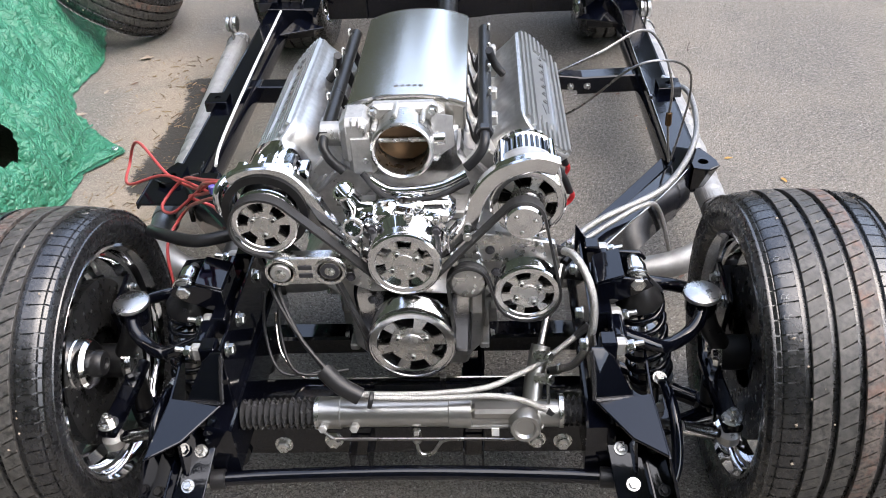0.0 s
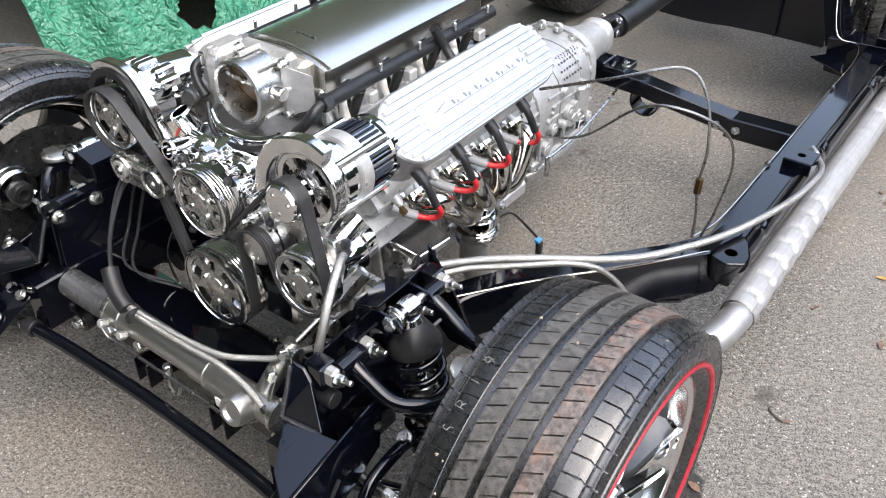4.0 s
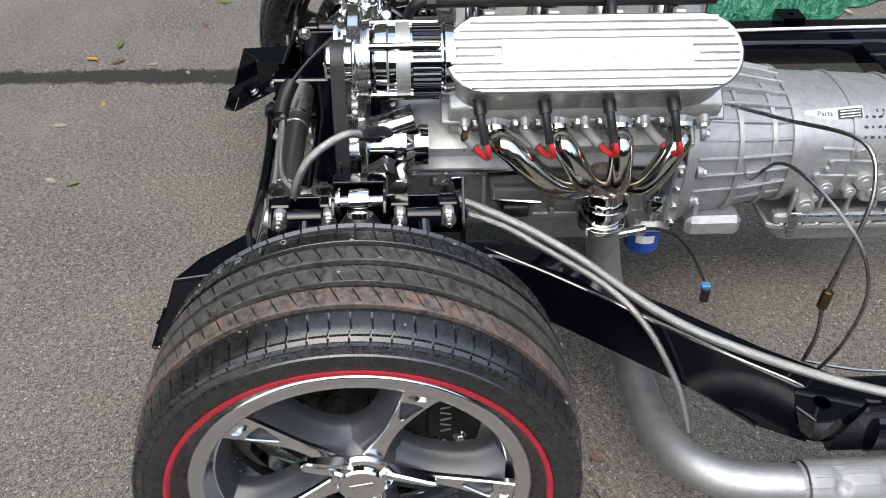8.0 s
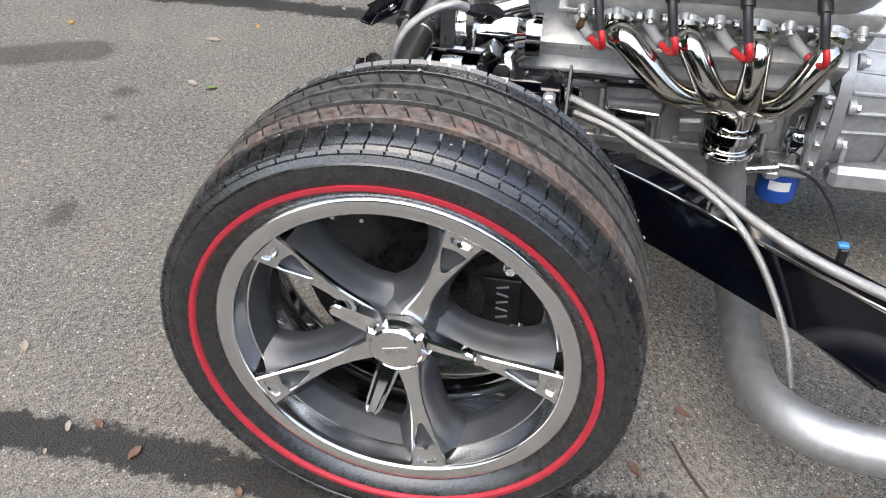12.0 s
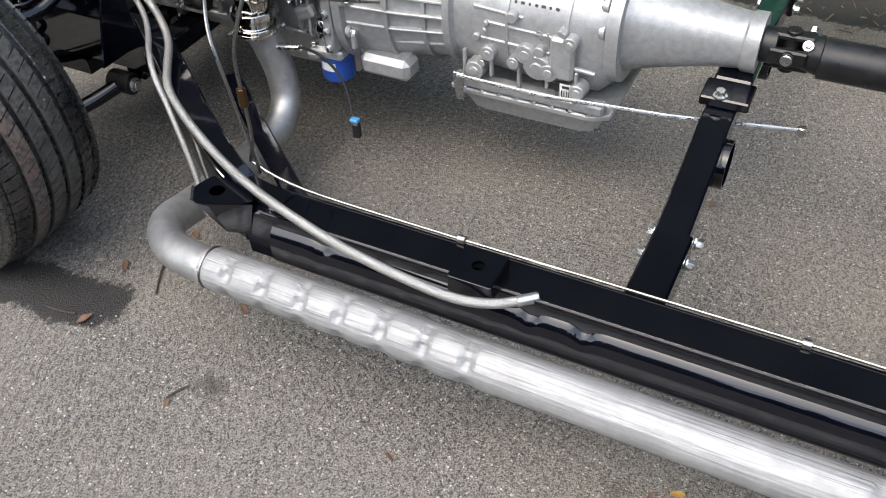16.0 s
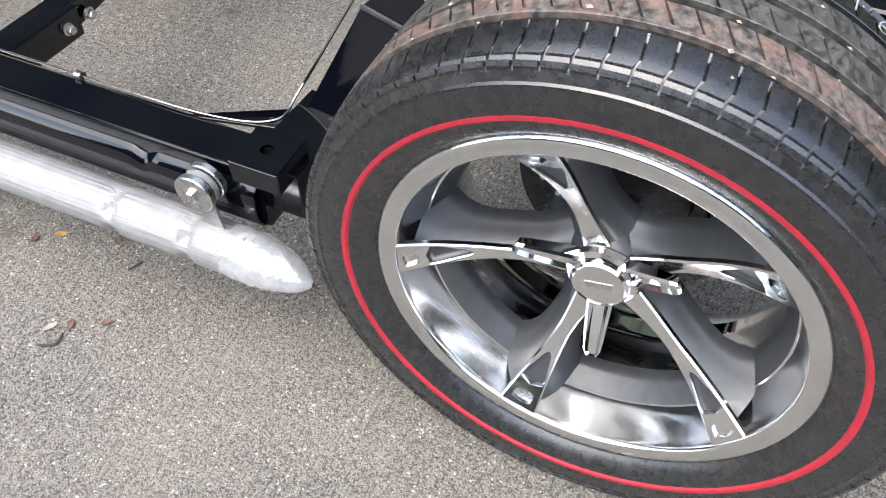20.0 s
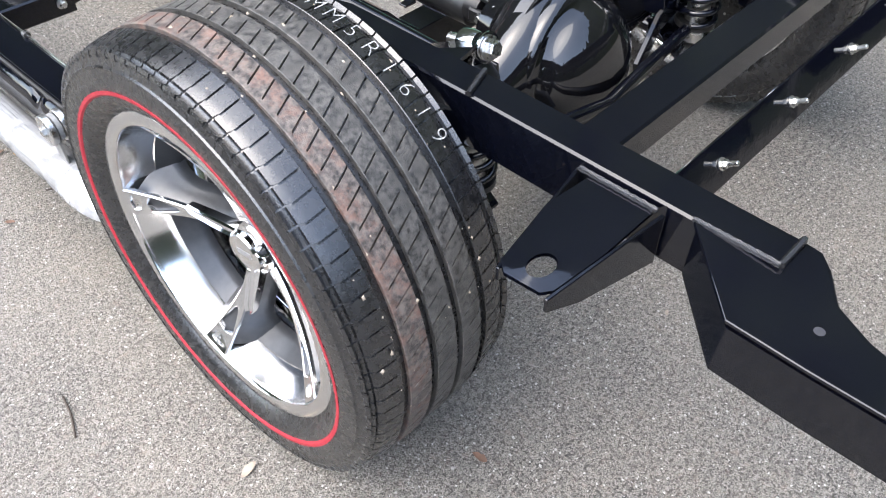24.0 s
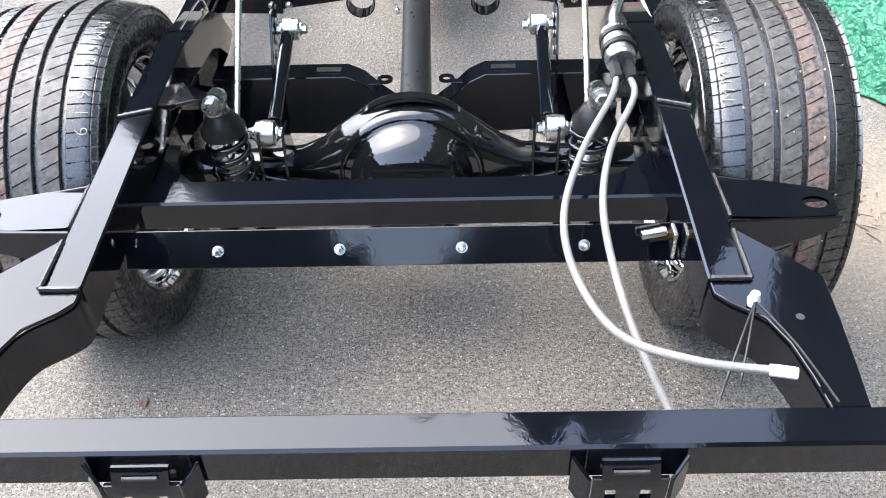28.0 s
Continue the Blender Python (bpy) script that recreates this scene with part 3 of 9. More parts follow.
def spoke_wheel(name, R, lip, xin, xout, hub, phase, spin, ribs, label, depth, red, pitch, marks, mark_at):
    """A five-spoke wheel with knock-off spinner, about its own hub centre at x = 0 (middle of the tyre), outer face +x."""
    w = thing(name, (0, 0, 0), label, "wheel", "wheels of the chassis")
    t = part("tyre", tyre_mesh(R, lip, xin, xout, ribs[0][0], ribs[-1][1]), RUBBER, w, "black tyre with four grooves, dusty tread and red line", 28)
    for i, rb in enumerate(ribs):
        part("tread_rib", tread_rib(R, lip, xin, xout, rb, pitch, -1 if i == 0 else 1 if i == len(ribs) - 1 else 0), RUBBER if i in (0, len(ribs) - 1) else TREAD_BROWN if i == 3 else TREAD, t, "" if i != 3 else "red-brown worn rib", 28)
    crayon(marks, R - 0.0050, ribs[0][0] + 0.019, 0.036 if R > 0.35 else 0.027, mark_at, 5.6 if R > 0.35 else 6.4, t)
    bm = bmesh.new()                                     # grit caught on the tread
    rng = random.Random(9)
    for k in range(150 if R > 0.35 else 70):
        a, x, q = rng.uniform(0, 2 * math.pi), rng.uniform(xin + 0.03, xout - 0.03), rng.choice((0.0012, 0.0016, 0.0022, 0.0034))
        c, u, v = V(x, (R - 0.001) * math.sin(a), (R - 0.001) * math.cos(a)), V(1, 0, 0), V(0, math.cos(a), -math.sin(a))
        t0 = rng.uniform(0, 6)
        ring = [bm.verts.new(c + u * (q * rng.uniform(0.6, 1.3) * math.cos(t0 + j * 1.57)) + v * (q * rng.uniform(0.6, 1.8) * math.sin(t0 + j * 1.57))) for j in range(4)]
        top = bm.verts.new(c + V(0, math.sin(a), math.cos(a)) * q * 0.8)
        for j in range(4):
            bm.faces.new((ring[j], ring[(j + 1) % 4], top))
    part("tread_crumbs", bm, LEAF_P, t)["kind"] = "stuff"
    # red line on the outer wall
    xs = xout - 0.0015
    h = R - lip
    bm = bmesh.new()
    r0 = lip + red
    lathe(bm, [(r0, xs - 0.008), (r0 + 0.001, xs - 0.001), (r0 + 0.004, xs + 0.0014), (r0 + 0.0092, xs + 0.0016), (r0 + 0.0102, xs - 0.006)], XAX, 96)
    part("red_line", bm, RED_LINE, t)
    face = xout - 0.022
    # rim: inner barrel with its steps, flat polished lip, chrome dish and the grey ring that carries the spokes
    rim_r = lip - 0.0255
    dish = depth * 0.55
    ring_o = rim_r - 0.003 - 0.13 * depth
    ring_i = ring_o - 0.016
    bm = bmesh.new()
    lathe(bm, [(lip + 0.003, xin + 0.022), (lip - 0.001, xin + 0.015), (lip - 0.007, xin + 0.014), (lip - 0.012, xin + 0.022), (lip - 0.018, xin + 0.030), (lip - 0.020, xin + 0.046), (lip - 0.027, xin + 0.050), (lip - 0.028, xin + 0.078), (lip - 0.046, xin + 0.092), (lip - 0.050, xin + 0.112), (lip - 0.048, face - dish - 0.075), (ring_o - 0.006, face - dish - 0.050), (ring_o - 0.001, face - dish - 0.008)], XAX, 96)
    part("rim_barrel", bm, CHROME, w, "stepped chrome inner barrel", 30)
    bm = bmesh.new()
    lathe(bm, [(rim_r - 0.0005, face - 0.006), (rim_r, face - 0.001), (rim_r + 0.0022, face + 0.0026), (rim_r + 0.004, face + 0.0034), (lip - 0.006, face + 0.0046), (lip - 0.0025, face + 0.0036), (lip + 0.001, face - 0.001), (lip + 0.002, face - 0.008)], XAX, 96)
    part("rim_lip", bm, LIPMETAL, w, "flat polished outer lip", 40)
    bm = bmesh.new()
    lathe(bm, [(rim_r - 0.0005, face - 0.005), (rim_r - 0.0015, face - 0.010), (ring_o + 0.0035, face - dish * 0.75), (ring_o + 0.001, face - dish), (ring_o - 0.001, face - dish - 0.001)], XAX, 96)
    part("rim_dish", bm, LIPMETAL, w, "chrome dish inside the lip", 40)
    bm = bmesh.new()
    lathe(bm, [(ring_o, face - dish - 0.0005), (ring_o - 0.004, face - dish - 0.010), (ring_i + 0.003, face - dish - 0.028), (ring_i, face - dish - 0.034), (ring_i + 0.001, face - dish - 0.048), (ring_o - 0.006, face - dish - 0.050)], XAX, 96)
    part("rim_ring", bm, GREYPAINT, w, "satin grey ring between the spokes", 40)
    # spokes
    hx = hub - 0.022
    rimx = face - 0.004

    def crest(u):
        return hx + (rimx - hx) * (0.25 * u + 0.75 * u ** 2.0)

    for k in range(5):
        a = radians(phase + 72 * k)
        ry = V(0, math.cos(a), math.sin(a))
        tn = V(0, -math.sin(a), math.cos(a))
        ex = V(1, 0, 0)

        def P(r, q, x):
            return ry * r + tn * q + ex * x

        def rad(u):
            return 0.045 + (rim_r - 0.001 - 0.045) * u

        bm = bmesh.new()
        # grey body: a tapering web with scooped flanks that run into the ring and the hub
        secs = []
        us = (0, 0.08, 0.17, 0.28, 0.40, 0.52, 0.63, 0.73, 0.81, 0.875, 0.92)
        for u in us:
            r, x, wd = rad(u), crest(u), spoke_half(u) - 0.0006
            fl = 0.016 + 0.030 * max(0.0, (u - 0.52) / 0.40) ** 2.6 + 0.022 * max(0.0, (0.30 - u) / 0.30) ** 2.0
            floor = min(x - 0.030, x - 0.036 + (face - dish - 0.030 - x + 0.036) * min(1.0, max(0.0, (u - 0.45) / 0.35)))
            dp = x - floor
            prof = [(-wd - fl, -dp - 0.016), (-wd - fl, -dp), (-wd - fl * 0.80, -dp * 0.86), (-wd - fl * 0.52, -dp * 0.58), (-wd - fl * 0.25, -dp * 0.28), (-wd, -0.004)]
            prof += [(-q, o) for q, o in prof[::-1]]
            secs.append([bm.verts.new(P(r, q, x + o)) for q, o in prof])
        m = len(secs[0])
        for i in range(len(secs) - 1):
            for j in range(m):
                bm.faces.new((secs[i][j], secs[i][(j + 1) % m], secs[i + 1][(j + 1) % m], secs[i + 1][j]))
        bm.faces.new(secs[-1])
        sp = part("spoke", bm, GREYPAINT, w, "satin grey spoke flank", 50)
        # polished face: a strip that forks round a long pocket, a crossbar and a small pocket by the lip
        bm = bmesh.new()
        pu = [0.0, 0.10, 0.2, 0.3, 0.4, 0.5, 0.575, 0.60, 0.66, 0.72, 0.78, 0.825, 0.845, 0.885, 0.905, 0.93, 0.96, 0.975, 1.0]

        def gap(u):
            if 0.575 < u < 0.845:
                return (0.0022 + 0.060 * (u - 0.575)) * (1.0 if u < 0.82 else 0.88)
            if 0.885 < u < 0.975:
                return 0.0115 if u < 0.93 else 0.0135 if u < 0.965 else 0.010
            return 0.0

        for q in (-1, 1):
            rows = []
            for u in pu:
                r, x, wd, g = rad(u), crest(u), spoke_half(u), gap(u)
                e = 0.0022
                cols = [(q * g, -0.012 if g else 0.0030), (q * g, 0.0014 if g else 0.0030), (q * (g + e * 0.5), 0.0030), (q * (wd - e), 0.0034), (q * wd, 0.0014), (q * wd, -0.006)]
                rows.append([bm.verts.new(P(r, c, x + o)) for c, o in cols])
            for i in range(len(rows) - 1):
                for j in range(5):
                    bm.faces.new((rows[i][j], rows[i][j + 1], rows[i + 1][j + 1], rows[i + 1][j]))
            bm.faces.new(rows[-1])
        part("spoke_face", bm, LIPMETAL, sp, "polished forked spoke face", 30)
        for u0, u1, d0, d1, nm in ((0.585, 0.84, 0.0115, 0.006, "spoke_pocket"), (0.89, 0.972, 0.0025, 0.0015, "lip_pocket")):
            bm = bmesh.new()
            rows = []
            for i in range(8):
                u = u0 + (u1 - u0) * i / 7
                g = gap(min(max(u, 0.58), 0.97)) + 0.0008
                dd = d0 + (d1 - d0) * (i / 7) ** 2
                rows.append([bm.verts.new(P(rad(u), c * g, crest(u) - dd * f)) for c, f in ((-1, 0.55), (-0.5, 0.95), (0, 1.05), (0.5, 0.95), (1, 0.55))])
            for i in range(7):
                for j in range(4):
                    bm.faces.new((rows[i][j], rows[i][j + 1], rows[i + 1][j + 1], rows[i + 1][j]))
            part(nm, bm, CHROME if nm == "spoke_pocket" else FACED, sp, "chrome pocket in the spoke", 60)
    # hub, cap and spinner
    bm = bmesh.new()
    lathe(bm, [(0.0, hx - 0.06), (0.066, hx - 0.06), (0.062, hx - 0.03), (0.054, hx - 0.012), (0.047, hx - 0.002), (0.043, hx + 0.004), (0.040, hx + 0.010), (0, hx + 0.010)], XAX, 40)
    part("hub", bm, GREYPAINT, w, "dark grey hub boss")
    bm = bmesh.new()
    lathe(bm, [(0.036, hx + 0.014), (0.036, hx + 0.021), (0.033, hx + 0.024), (0.031, hx + 0.0225), (0, hx + 0.0225)], XAX, 40)
    part("hub_collar", lathe(bmesh.new(), [(0.044, hx - 0.002), (0.046, hx + 0.004), (0.043, hx + 0.010), (0.036, hx + 0.013)], XAX, 40), POLISH, w, "polished collar")
    sn = part("spinner", bm, POLISH, w, "round satin cap of the knock-off spinner")
    bm = bmesh.new()
    box(bm, V(hx + 0.0225, 0, 0), (0.0012, 0.034, 0.009), Matrix.Rotation(radians(12), 4, 'X'), 0)
    part("emblem", bm, SATIN_AL, sn, "worn raised emblem bar")
    for k in range(3):
        a = radians(spin + 120 * k)
        ry, tn = V(0, math.cos(a), math.sin(a)), V(0, -math.sin(a), math.cos(a))
        bm = bmesh.new()
        rows = []
        for r, hw, o, dp in ((0.028, 0.016, 0.012, 0.018), (0.045, 0.0155, 0.020, 0.018), (0.075, 0.0135, 0.033, 0.016), (0.102, 0.011, 0.044, 0.013), (0.110, 0.007, 0.045, 0.011)):
            rows.append([bm.verts.new(ry * r + tn * s + V(hx + q, 0, 0)) for s, q in ((-hw, o - dp), (-hw, o - 0.002), (-hw * 0.75, o + 0.001), (-hw * 0.45, o - 0.004), (hw * 0.45, o - 0.004), (hw * 0.75, o + 0.001), (hw, o - 0.002), (hw, o - dp))])
        for i in range(len(rows) - 1):
            for j in range(8):
                bm.faces.new((rows[i][j], rows[i][(j + 1) % 8], rows[i + 1][(j + 1) % 8], rows[i + 1][j]))
        bm.faces.new(rows[0])
        bm.faces.new(rows[-1])
        part("spinner_wing", bm, CHROME, sn, "", 25)
    return w


def tread(x0, widths, slants, gap=0.0115):
    out, x = [], x0
    for i, (w, s) in enumerate(zip(widths, slants)):
        edge = i in (0, len(widths) - 1)
        c = (0.0, 0.86) if i == 0 else (0.14, 1.0) if edge else (0.0, 0.72) if i % 2 else (0.28, 1.0)
        out.append((x, x + w, s, *c))
        x += w + gap
    return out


F_R, R_R = 0.3245, 0.364
F_XI, F_XO, R_XI, R_XO = -0.125, 0.127, -0.142, 0.140
ribsF = tread(F_XI + 0.020, (0.037, 0.031, 0.031, 0.031, 0.037), (0.1, 0.5, 0.5, 0.5, 0.1))
ribsR = tread(R_XI + 0.020, (0.044, 0.0375, 0.0375, 0.0375, 0.044), (0.1, 0.5, 0.5, 0.5, 0.1))
F_X, R_X, F_Y, R_Y = 0.732, 0.681, -0.016, 2.489
front_wheel = spoke_wheel("alloy_wheel", F_R, 0.246, F_XI, F_XO, 0.096, -78, 13, ribsF, "five-spoke chrome and grey front wheel with red-line tyre", 0.05, 0.017, 76, "5R19", -37)
rear_wheel = spoke_wheel("alloy_wheel", R_R, 0.2625, R_XI, R_XO, 0.061, 110, 36, ribsR, "deep-dish five-spoke chrome rear wheel with red-line tyre", 0.10, 0.027, 84, "MM5R1619", 4)
copy_thing(front_wheel, pose(-F_X, F_Y, F_R - 0.003, 0, 0, 180))["label"] = "five-spoke chrome front wheel seen from its inner side"
copy_thing(rear_wheel, pose(-R_X, R_Y, R_R - 0.003, 40, 0, 180))["label"] = "wide five-spoke chrome rear wheel behind the frame rail"
front_wheel.matrix_basis = pose(F_X, F_Y, F_R - 0.003)
rear_wheel.matrix_basis = pose(R_X, R_Y, R_R - 0.003)


# ---- chassis frame ----
chassis = thing("chassis_frame", (0, 1.3, 0.24), "gloss black welded steel car chassis frame, freshly painted", "chassis")


def weld(pts, r=0.0035, parent=chassis):
    """A rippled weld bead along a line."""
    P = smooth_path(pts, 1)
    L = sum((P[i + 1] - P[i]).length for i in range(len(P) - 1))
    n = max(3, int(L / 0.006))
    path, radii = [], []
    for i in range(n + 1):
        s = L * i / n
        for a, b in zip(P, P[1:]):
            d = (b - a).length
            if s <= d + 1e-9:
                path.append(a.lerp(b, s / d))
                break
            s -= d
        radii.append(1.0 + 0.35 * (i % 2))
    radii = radii[:len(path)]
    sec = [(r * math.cos(math.pi * i / 3), r * math.sin(math.pi * i / 3)) for i in range(6)]
    bm = bmesh.new()
    sweep(bm, path, sec, (0, 0, 0), True, radii)
    return part("weld_bead", bm, BEAD, parent)


for s in (1, -1):
    mid = 0.685
    # front rail, from the horn to the side sill
    pts = [V(s * 0.345, -0.26, 0.315), V(s * 0.345, 0.22, 0.312), V(s * 0.40, 0.31, 0.318), V(s * 0.612, 0.60, 0.302), V(s * (mid - 0.012), 0.71, 0.280), V(s * mid, 0.80, 0.2735)]
    path = [pts[0], pts[1], *smooth_path(pts[1:5], 4)[1:-1], pts[4], pts[5]]
    part("front_rail", sweep(bmesh.new(), path, rect(0.052, 0.114, 0.004)), BLACK, chassis, "gloss black front rail")
    # flared cheek that deepens the rail where it meets the sill, and the inner leg beside it
    bm = bmesh.new()
    lo = [(0.545, 0.475, 0.262), (0.602, 0.562, 0.243), (0.650, 0.648, 0.208), (0.700, 0.712, 0.222)]
    hi = [0.340, 0.335, 0.325, 0.315]
    for i in range(3):
        (xa, ya, za), (xb, yb, zb) = lo[i], lo[i + 1]
        prism(bm, [V(s * xa, ya, za), V(s * xb, yb, zb), V(s * xb, yb, hi[i + 1]), V(s * xa, ya, hi[i])], (-s * 0.004, 0.003, 0), 0)
    part("rail_cheek", bm, BLACK, chassis, "flared cheek plate at the rail's end", 60)
    part("inner_leg", sweep(bmesh.new(), [V(s * 0.315, 0.40, 0.246), V(s * 0.412, 0.52, 0.236), V(s * 0.516, 0.65, 0.243), V(s * 0.606, 0.76, 0.255), V(s * 0.655, 0.82, 0.262)], rect(0.040, 0.046, 0.004)), BLACK, chassis, "gloss black inner leg of the rail")
    weld([V(s * 0.545, 0.472, 0.264), V(s * 0.604, 0.560, 0.243), V(s * 0.652, 0.646, 0.210)], 0.0028)
    # side rail: an upright box
    part("side_rail", sweep(bmesh.new(), [V(s * mid, y, 0.275) for y in (0.74, 1.0, 1.5, 2.00)], rect(0.074, 0.106, 0.005)), BLACK, chassis, "gloss black side rail")
    part("seam", tube(bmesh.new(), [V(s * (mid + 0.0355), y, 0.3265) for y in (0.78, 1.1, 1.5, 1.985)], 0.0034, 1, 8), BLACK, chassis, "raised seam along the rail")
    # round outer tube under the seam, crimped in places and open at its rear end
    bm = bmesh.new()
    rows = []
    for y in np.linspace(0.80, 1.992, 200):
        row = []
        for i in range(28):
            a = 2 * math.pi * i / 28
            r = 0.050 / (abs(math.cos(a)) ** 2.5 + abs(math.sin(a)) ** 2.5) ** 0.4 + 0.0004 * noise.noise(V(y * 3, math.cos(a), math.sin(a)))
            for d, dep in ((0.90, 0.004), (1.262, 0.008), (1.345, 0.009), (1.80, 0.008)):
                r -= dep * math.exp(-((y - d) / 0.014) ** 2) * max(0.0, math.cos(a - radians(55))) ** 6
            row.append(bm.verts.new((s * (mid + 0.003 + r * math.cos(a)), y, 0.264 + r * math.sin(a))))
        rows.append(row)
    rows.append([bm.verts.new((s * (mid + 0.003) + (v.co.x - s * (mid + 0.003)) * 0.92, 1.992, 0.264 + (v.co.z - 0.264) * 0.92)) for v in rows[-1]])
    rows.append([bm.verts.new((v.co.x, 1.93, v.co.z)) for v in rows[-1]])
    for p, q in zip(rows, rows[1:]):
        for i in range(28):
            bm.faces.new((p[i], p[(i + 1) % 28], q[(i + 1) % 28], q[i]))
    bm.faces.new(rows[0])
    bm.faces.new(rows[-1])
    part("outer_tube", bm, BLACK, chassis, "gloss black crimped tube under the rail seam", 50)
    # kick-up over the rear axle and tail
    part("rail_foot", prism(bmesh.new(), [V(s * (mid + 0.034), 1.975, 0.345), V(s * (mid + 0.034), 1.975, 0.265), V(s * (mid - 0.02), 1.975, 0.215), V(s * 0.545, 1.975, 0.225), V(s * 0.535, 1.975, 0.335)], (0, 0.088, 0), 0.002), BLACK, chassis, "gloss black boxed foot of the kick-up")
    bm = bmesh.new()
    secs = [[(0.585, 1.985, 0.318), (0.585, 2.066, 0.338), (0.530, 2.066, 0.325), (0.530, 1.985, 0.30)], [(0.512, 2.062, 0.487), (0.512, 2.135, 0.465), (0.456, 2.135, 0.455), (0.456, 2.062, 0.475)], [(0.512, 2.135, 0.560), (0.512, 2.19, 0.500), (0.456, 2.19, 0.500), (0.456, 2.135, 0.560)], [(0.512, 2.22, 0.607), (0.512, 2.25, 0.530), (0.456, 2.25, 0.530), (0.456, 2.22, 0.607)], [(0.512, 2.36, 0.630), (0.512, 2.36, 0.545), (0.456, 2.36, 0.545), (0.456, 2.36, 0.630)]]
    rows = [[bm.verts.new((s * x, y, z)) for x, y, z in r] for r in secs]
    for p, q in zip(rows, rows[1:]):
        for i in range(4):
            bm.faces.new((p[i], p[(i + 1) % 4], q[(i + 1) % 4], q[i]))
    bm.faces.new(rows[0])
    bm.faces.new(rows[-1])
    bmesh.ops.bevel(bm, geom=[e for e in bm.edges if e.calc_face_angle(0) > 0.6], offset=0.004, segments=1, affect='EDGES')
    part("kick_up", bm, BLACK, chassis, "gloss black kick-up over the axle")
    weld([V(s * 0.586, 1.985, 0.322), V(s * 0.588, 2.066, 0.342)])
    weld([V(s * 0.515, 2.062, 0.489), V(s * 0.515, 2.132, 0.468)])
    part("kick_gusset", prism(bmesh.new(), [V(s * 0.60, 1.98, 0.300), V(s * 0.64, 1.80, 0.300), V(s * 0.50, 1.96, 0.262)], (0, 0, 0.006), 0.001), BLACK, chassis)
    pts = [V(s * 0.484, 2.33, 0.580), V(s * 0.482, 2.45, 0.600), V(s * 0.478, 2.72, 0.598), V(s * 0.468, 3.15, 0.586)]
    part("tail_rail", sweep(bmesh.new(), pts, rect(0.056, 0.085, 0.003)), BLACK, chassis, "gloss black rear rail")
    weld([V(s * 0.452, 2.70, 0.644), V(s * 0.508, 2.72, 0.643)])
    weld([V(s * 0.441, 3.155, 0.632), V(s * 0.497, 3.155, 0.632)])
    weld([V(s * 0.499, 3.05, 0.632), V(s * 0.497, 3.155, 0.632)])
    # flared end plate to the rear bar, with its curved inner skirt
    top = [(0.502, 3.052), (0.600, 3.150), (0.597, 3.240), (0.588, 3.369), (0.540, 3.369), (0.532, 3.320), (0.520, 3.268), (0.500, 3.225), (0.460, 3.197), (0.442, 3.178), (0.441, 3.158), (0.497, 3.155)]
    part("end_plate", prism(bmesh.new(), [V(s * x, y, 0.634 - 0.06 * (y - 3.05)) for x, y in top], (0, 0, -0.006), 0.0012), BLACK, chassis, "flared gloss black end plate")
    bm = bmesh.new()
    curve = smooth_path([V(s * x, y, 0.628 - 0.06 * (y - 3.05)) for x, y in ((0.442, 3.16), (0.444, 3.180), (0.462, 3.199), (0.500, 3.227), (0.520, 3.270), (0.533, 3.322), (0.541, 3.368))], 3)
    sweep(bm, [p - V(0, 0, 0.038) for p in curve], [(-0.003, -0.036), (0.003, -0.036), (0.003, 0.036), (-0.003, 0.036)])
    part("inner_skirt", bm, BLACK, chassis)
    bm = bmesh.new()
    curve = [V(s * x, y, 0.588 - 0.06 * (y - 3.05)) for x, y in ((0.502, 3.060), (0.596, 3.153), (0.593, 3.240), (0.585, 3.369))]
    sweep(bm, curve, [(-0.003, -0.036), (0.003, -0.036), (0.003, 0.036), (-0.003, 0.036)])
    part("outer_skirt", bm, BLACK, chassis)
    # body mount wing with a hole
    bm = bmesh.new()
    hole = [V(s * (0.655 + 0.021 * math.cos(a)), 2.962 + 0.015 * math.sin(a), 0.612) for a in np.linspace(0, 2 * math.pi, 17)[:-1]]
    outline = [V(s * 0.505, 2.895, 0.622), V(s * 0.690, 2.925, 0.608), V(s * 0.685, 2.992, 0.608), V(s * 0.505, 3.015, 0.622)]
    c = sum((Vector(p) for p in hole), Vector()) / 16
    ring = []
    for p in hole:                                       # spokes from the hole out to the edge of the plate
        d = (p - c).normalized()
        best = 9
        for a, b in zip(outline, outline[1:] + outline[:1]):
            e = b - a
            den = d.x * e.y - d.y * e.x
            if abs(den) > 1e-9:
                t = ((a.x - c.x) * e.y - (a.y - c.y) * e.x) / den
                u = ((a.x - c.x) * d.y - (a.y - c.y) * d.x) / den
                if t > 0 and -1e-6 <= u <= 1 + 1e-6:
                    best = min(best, t)
        q = c + d * best
        ring.append(V(q.x, q.y, 0.608 + 0.014 * (0.70 - abs(q.x)) / 0.195))
    for z in (0, -0.005):
        lo = [bm.verts.new(p + V(0, 0, z)) for p in hole]
        hi = [bm.verts.new(p + V(0, 0, z)) for p in ring]
        for i in range(16):
            bm.faces.new((lo[i], lo[(i + 1) % 16], hi[(i + 1) % 16], hi[i]))
    part("mount_wing", bm, BLACK, chassis, "tapered body mount with a bolt hole")
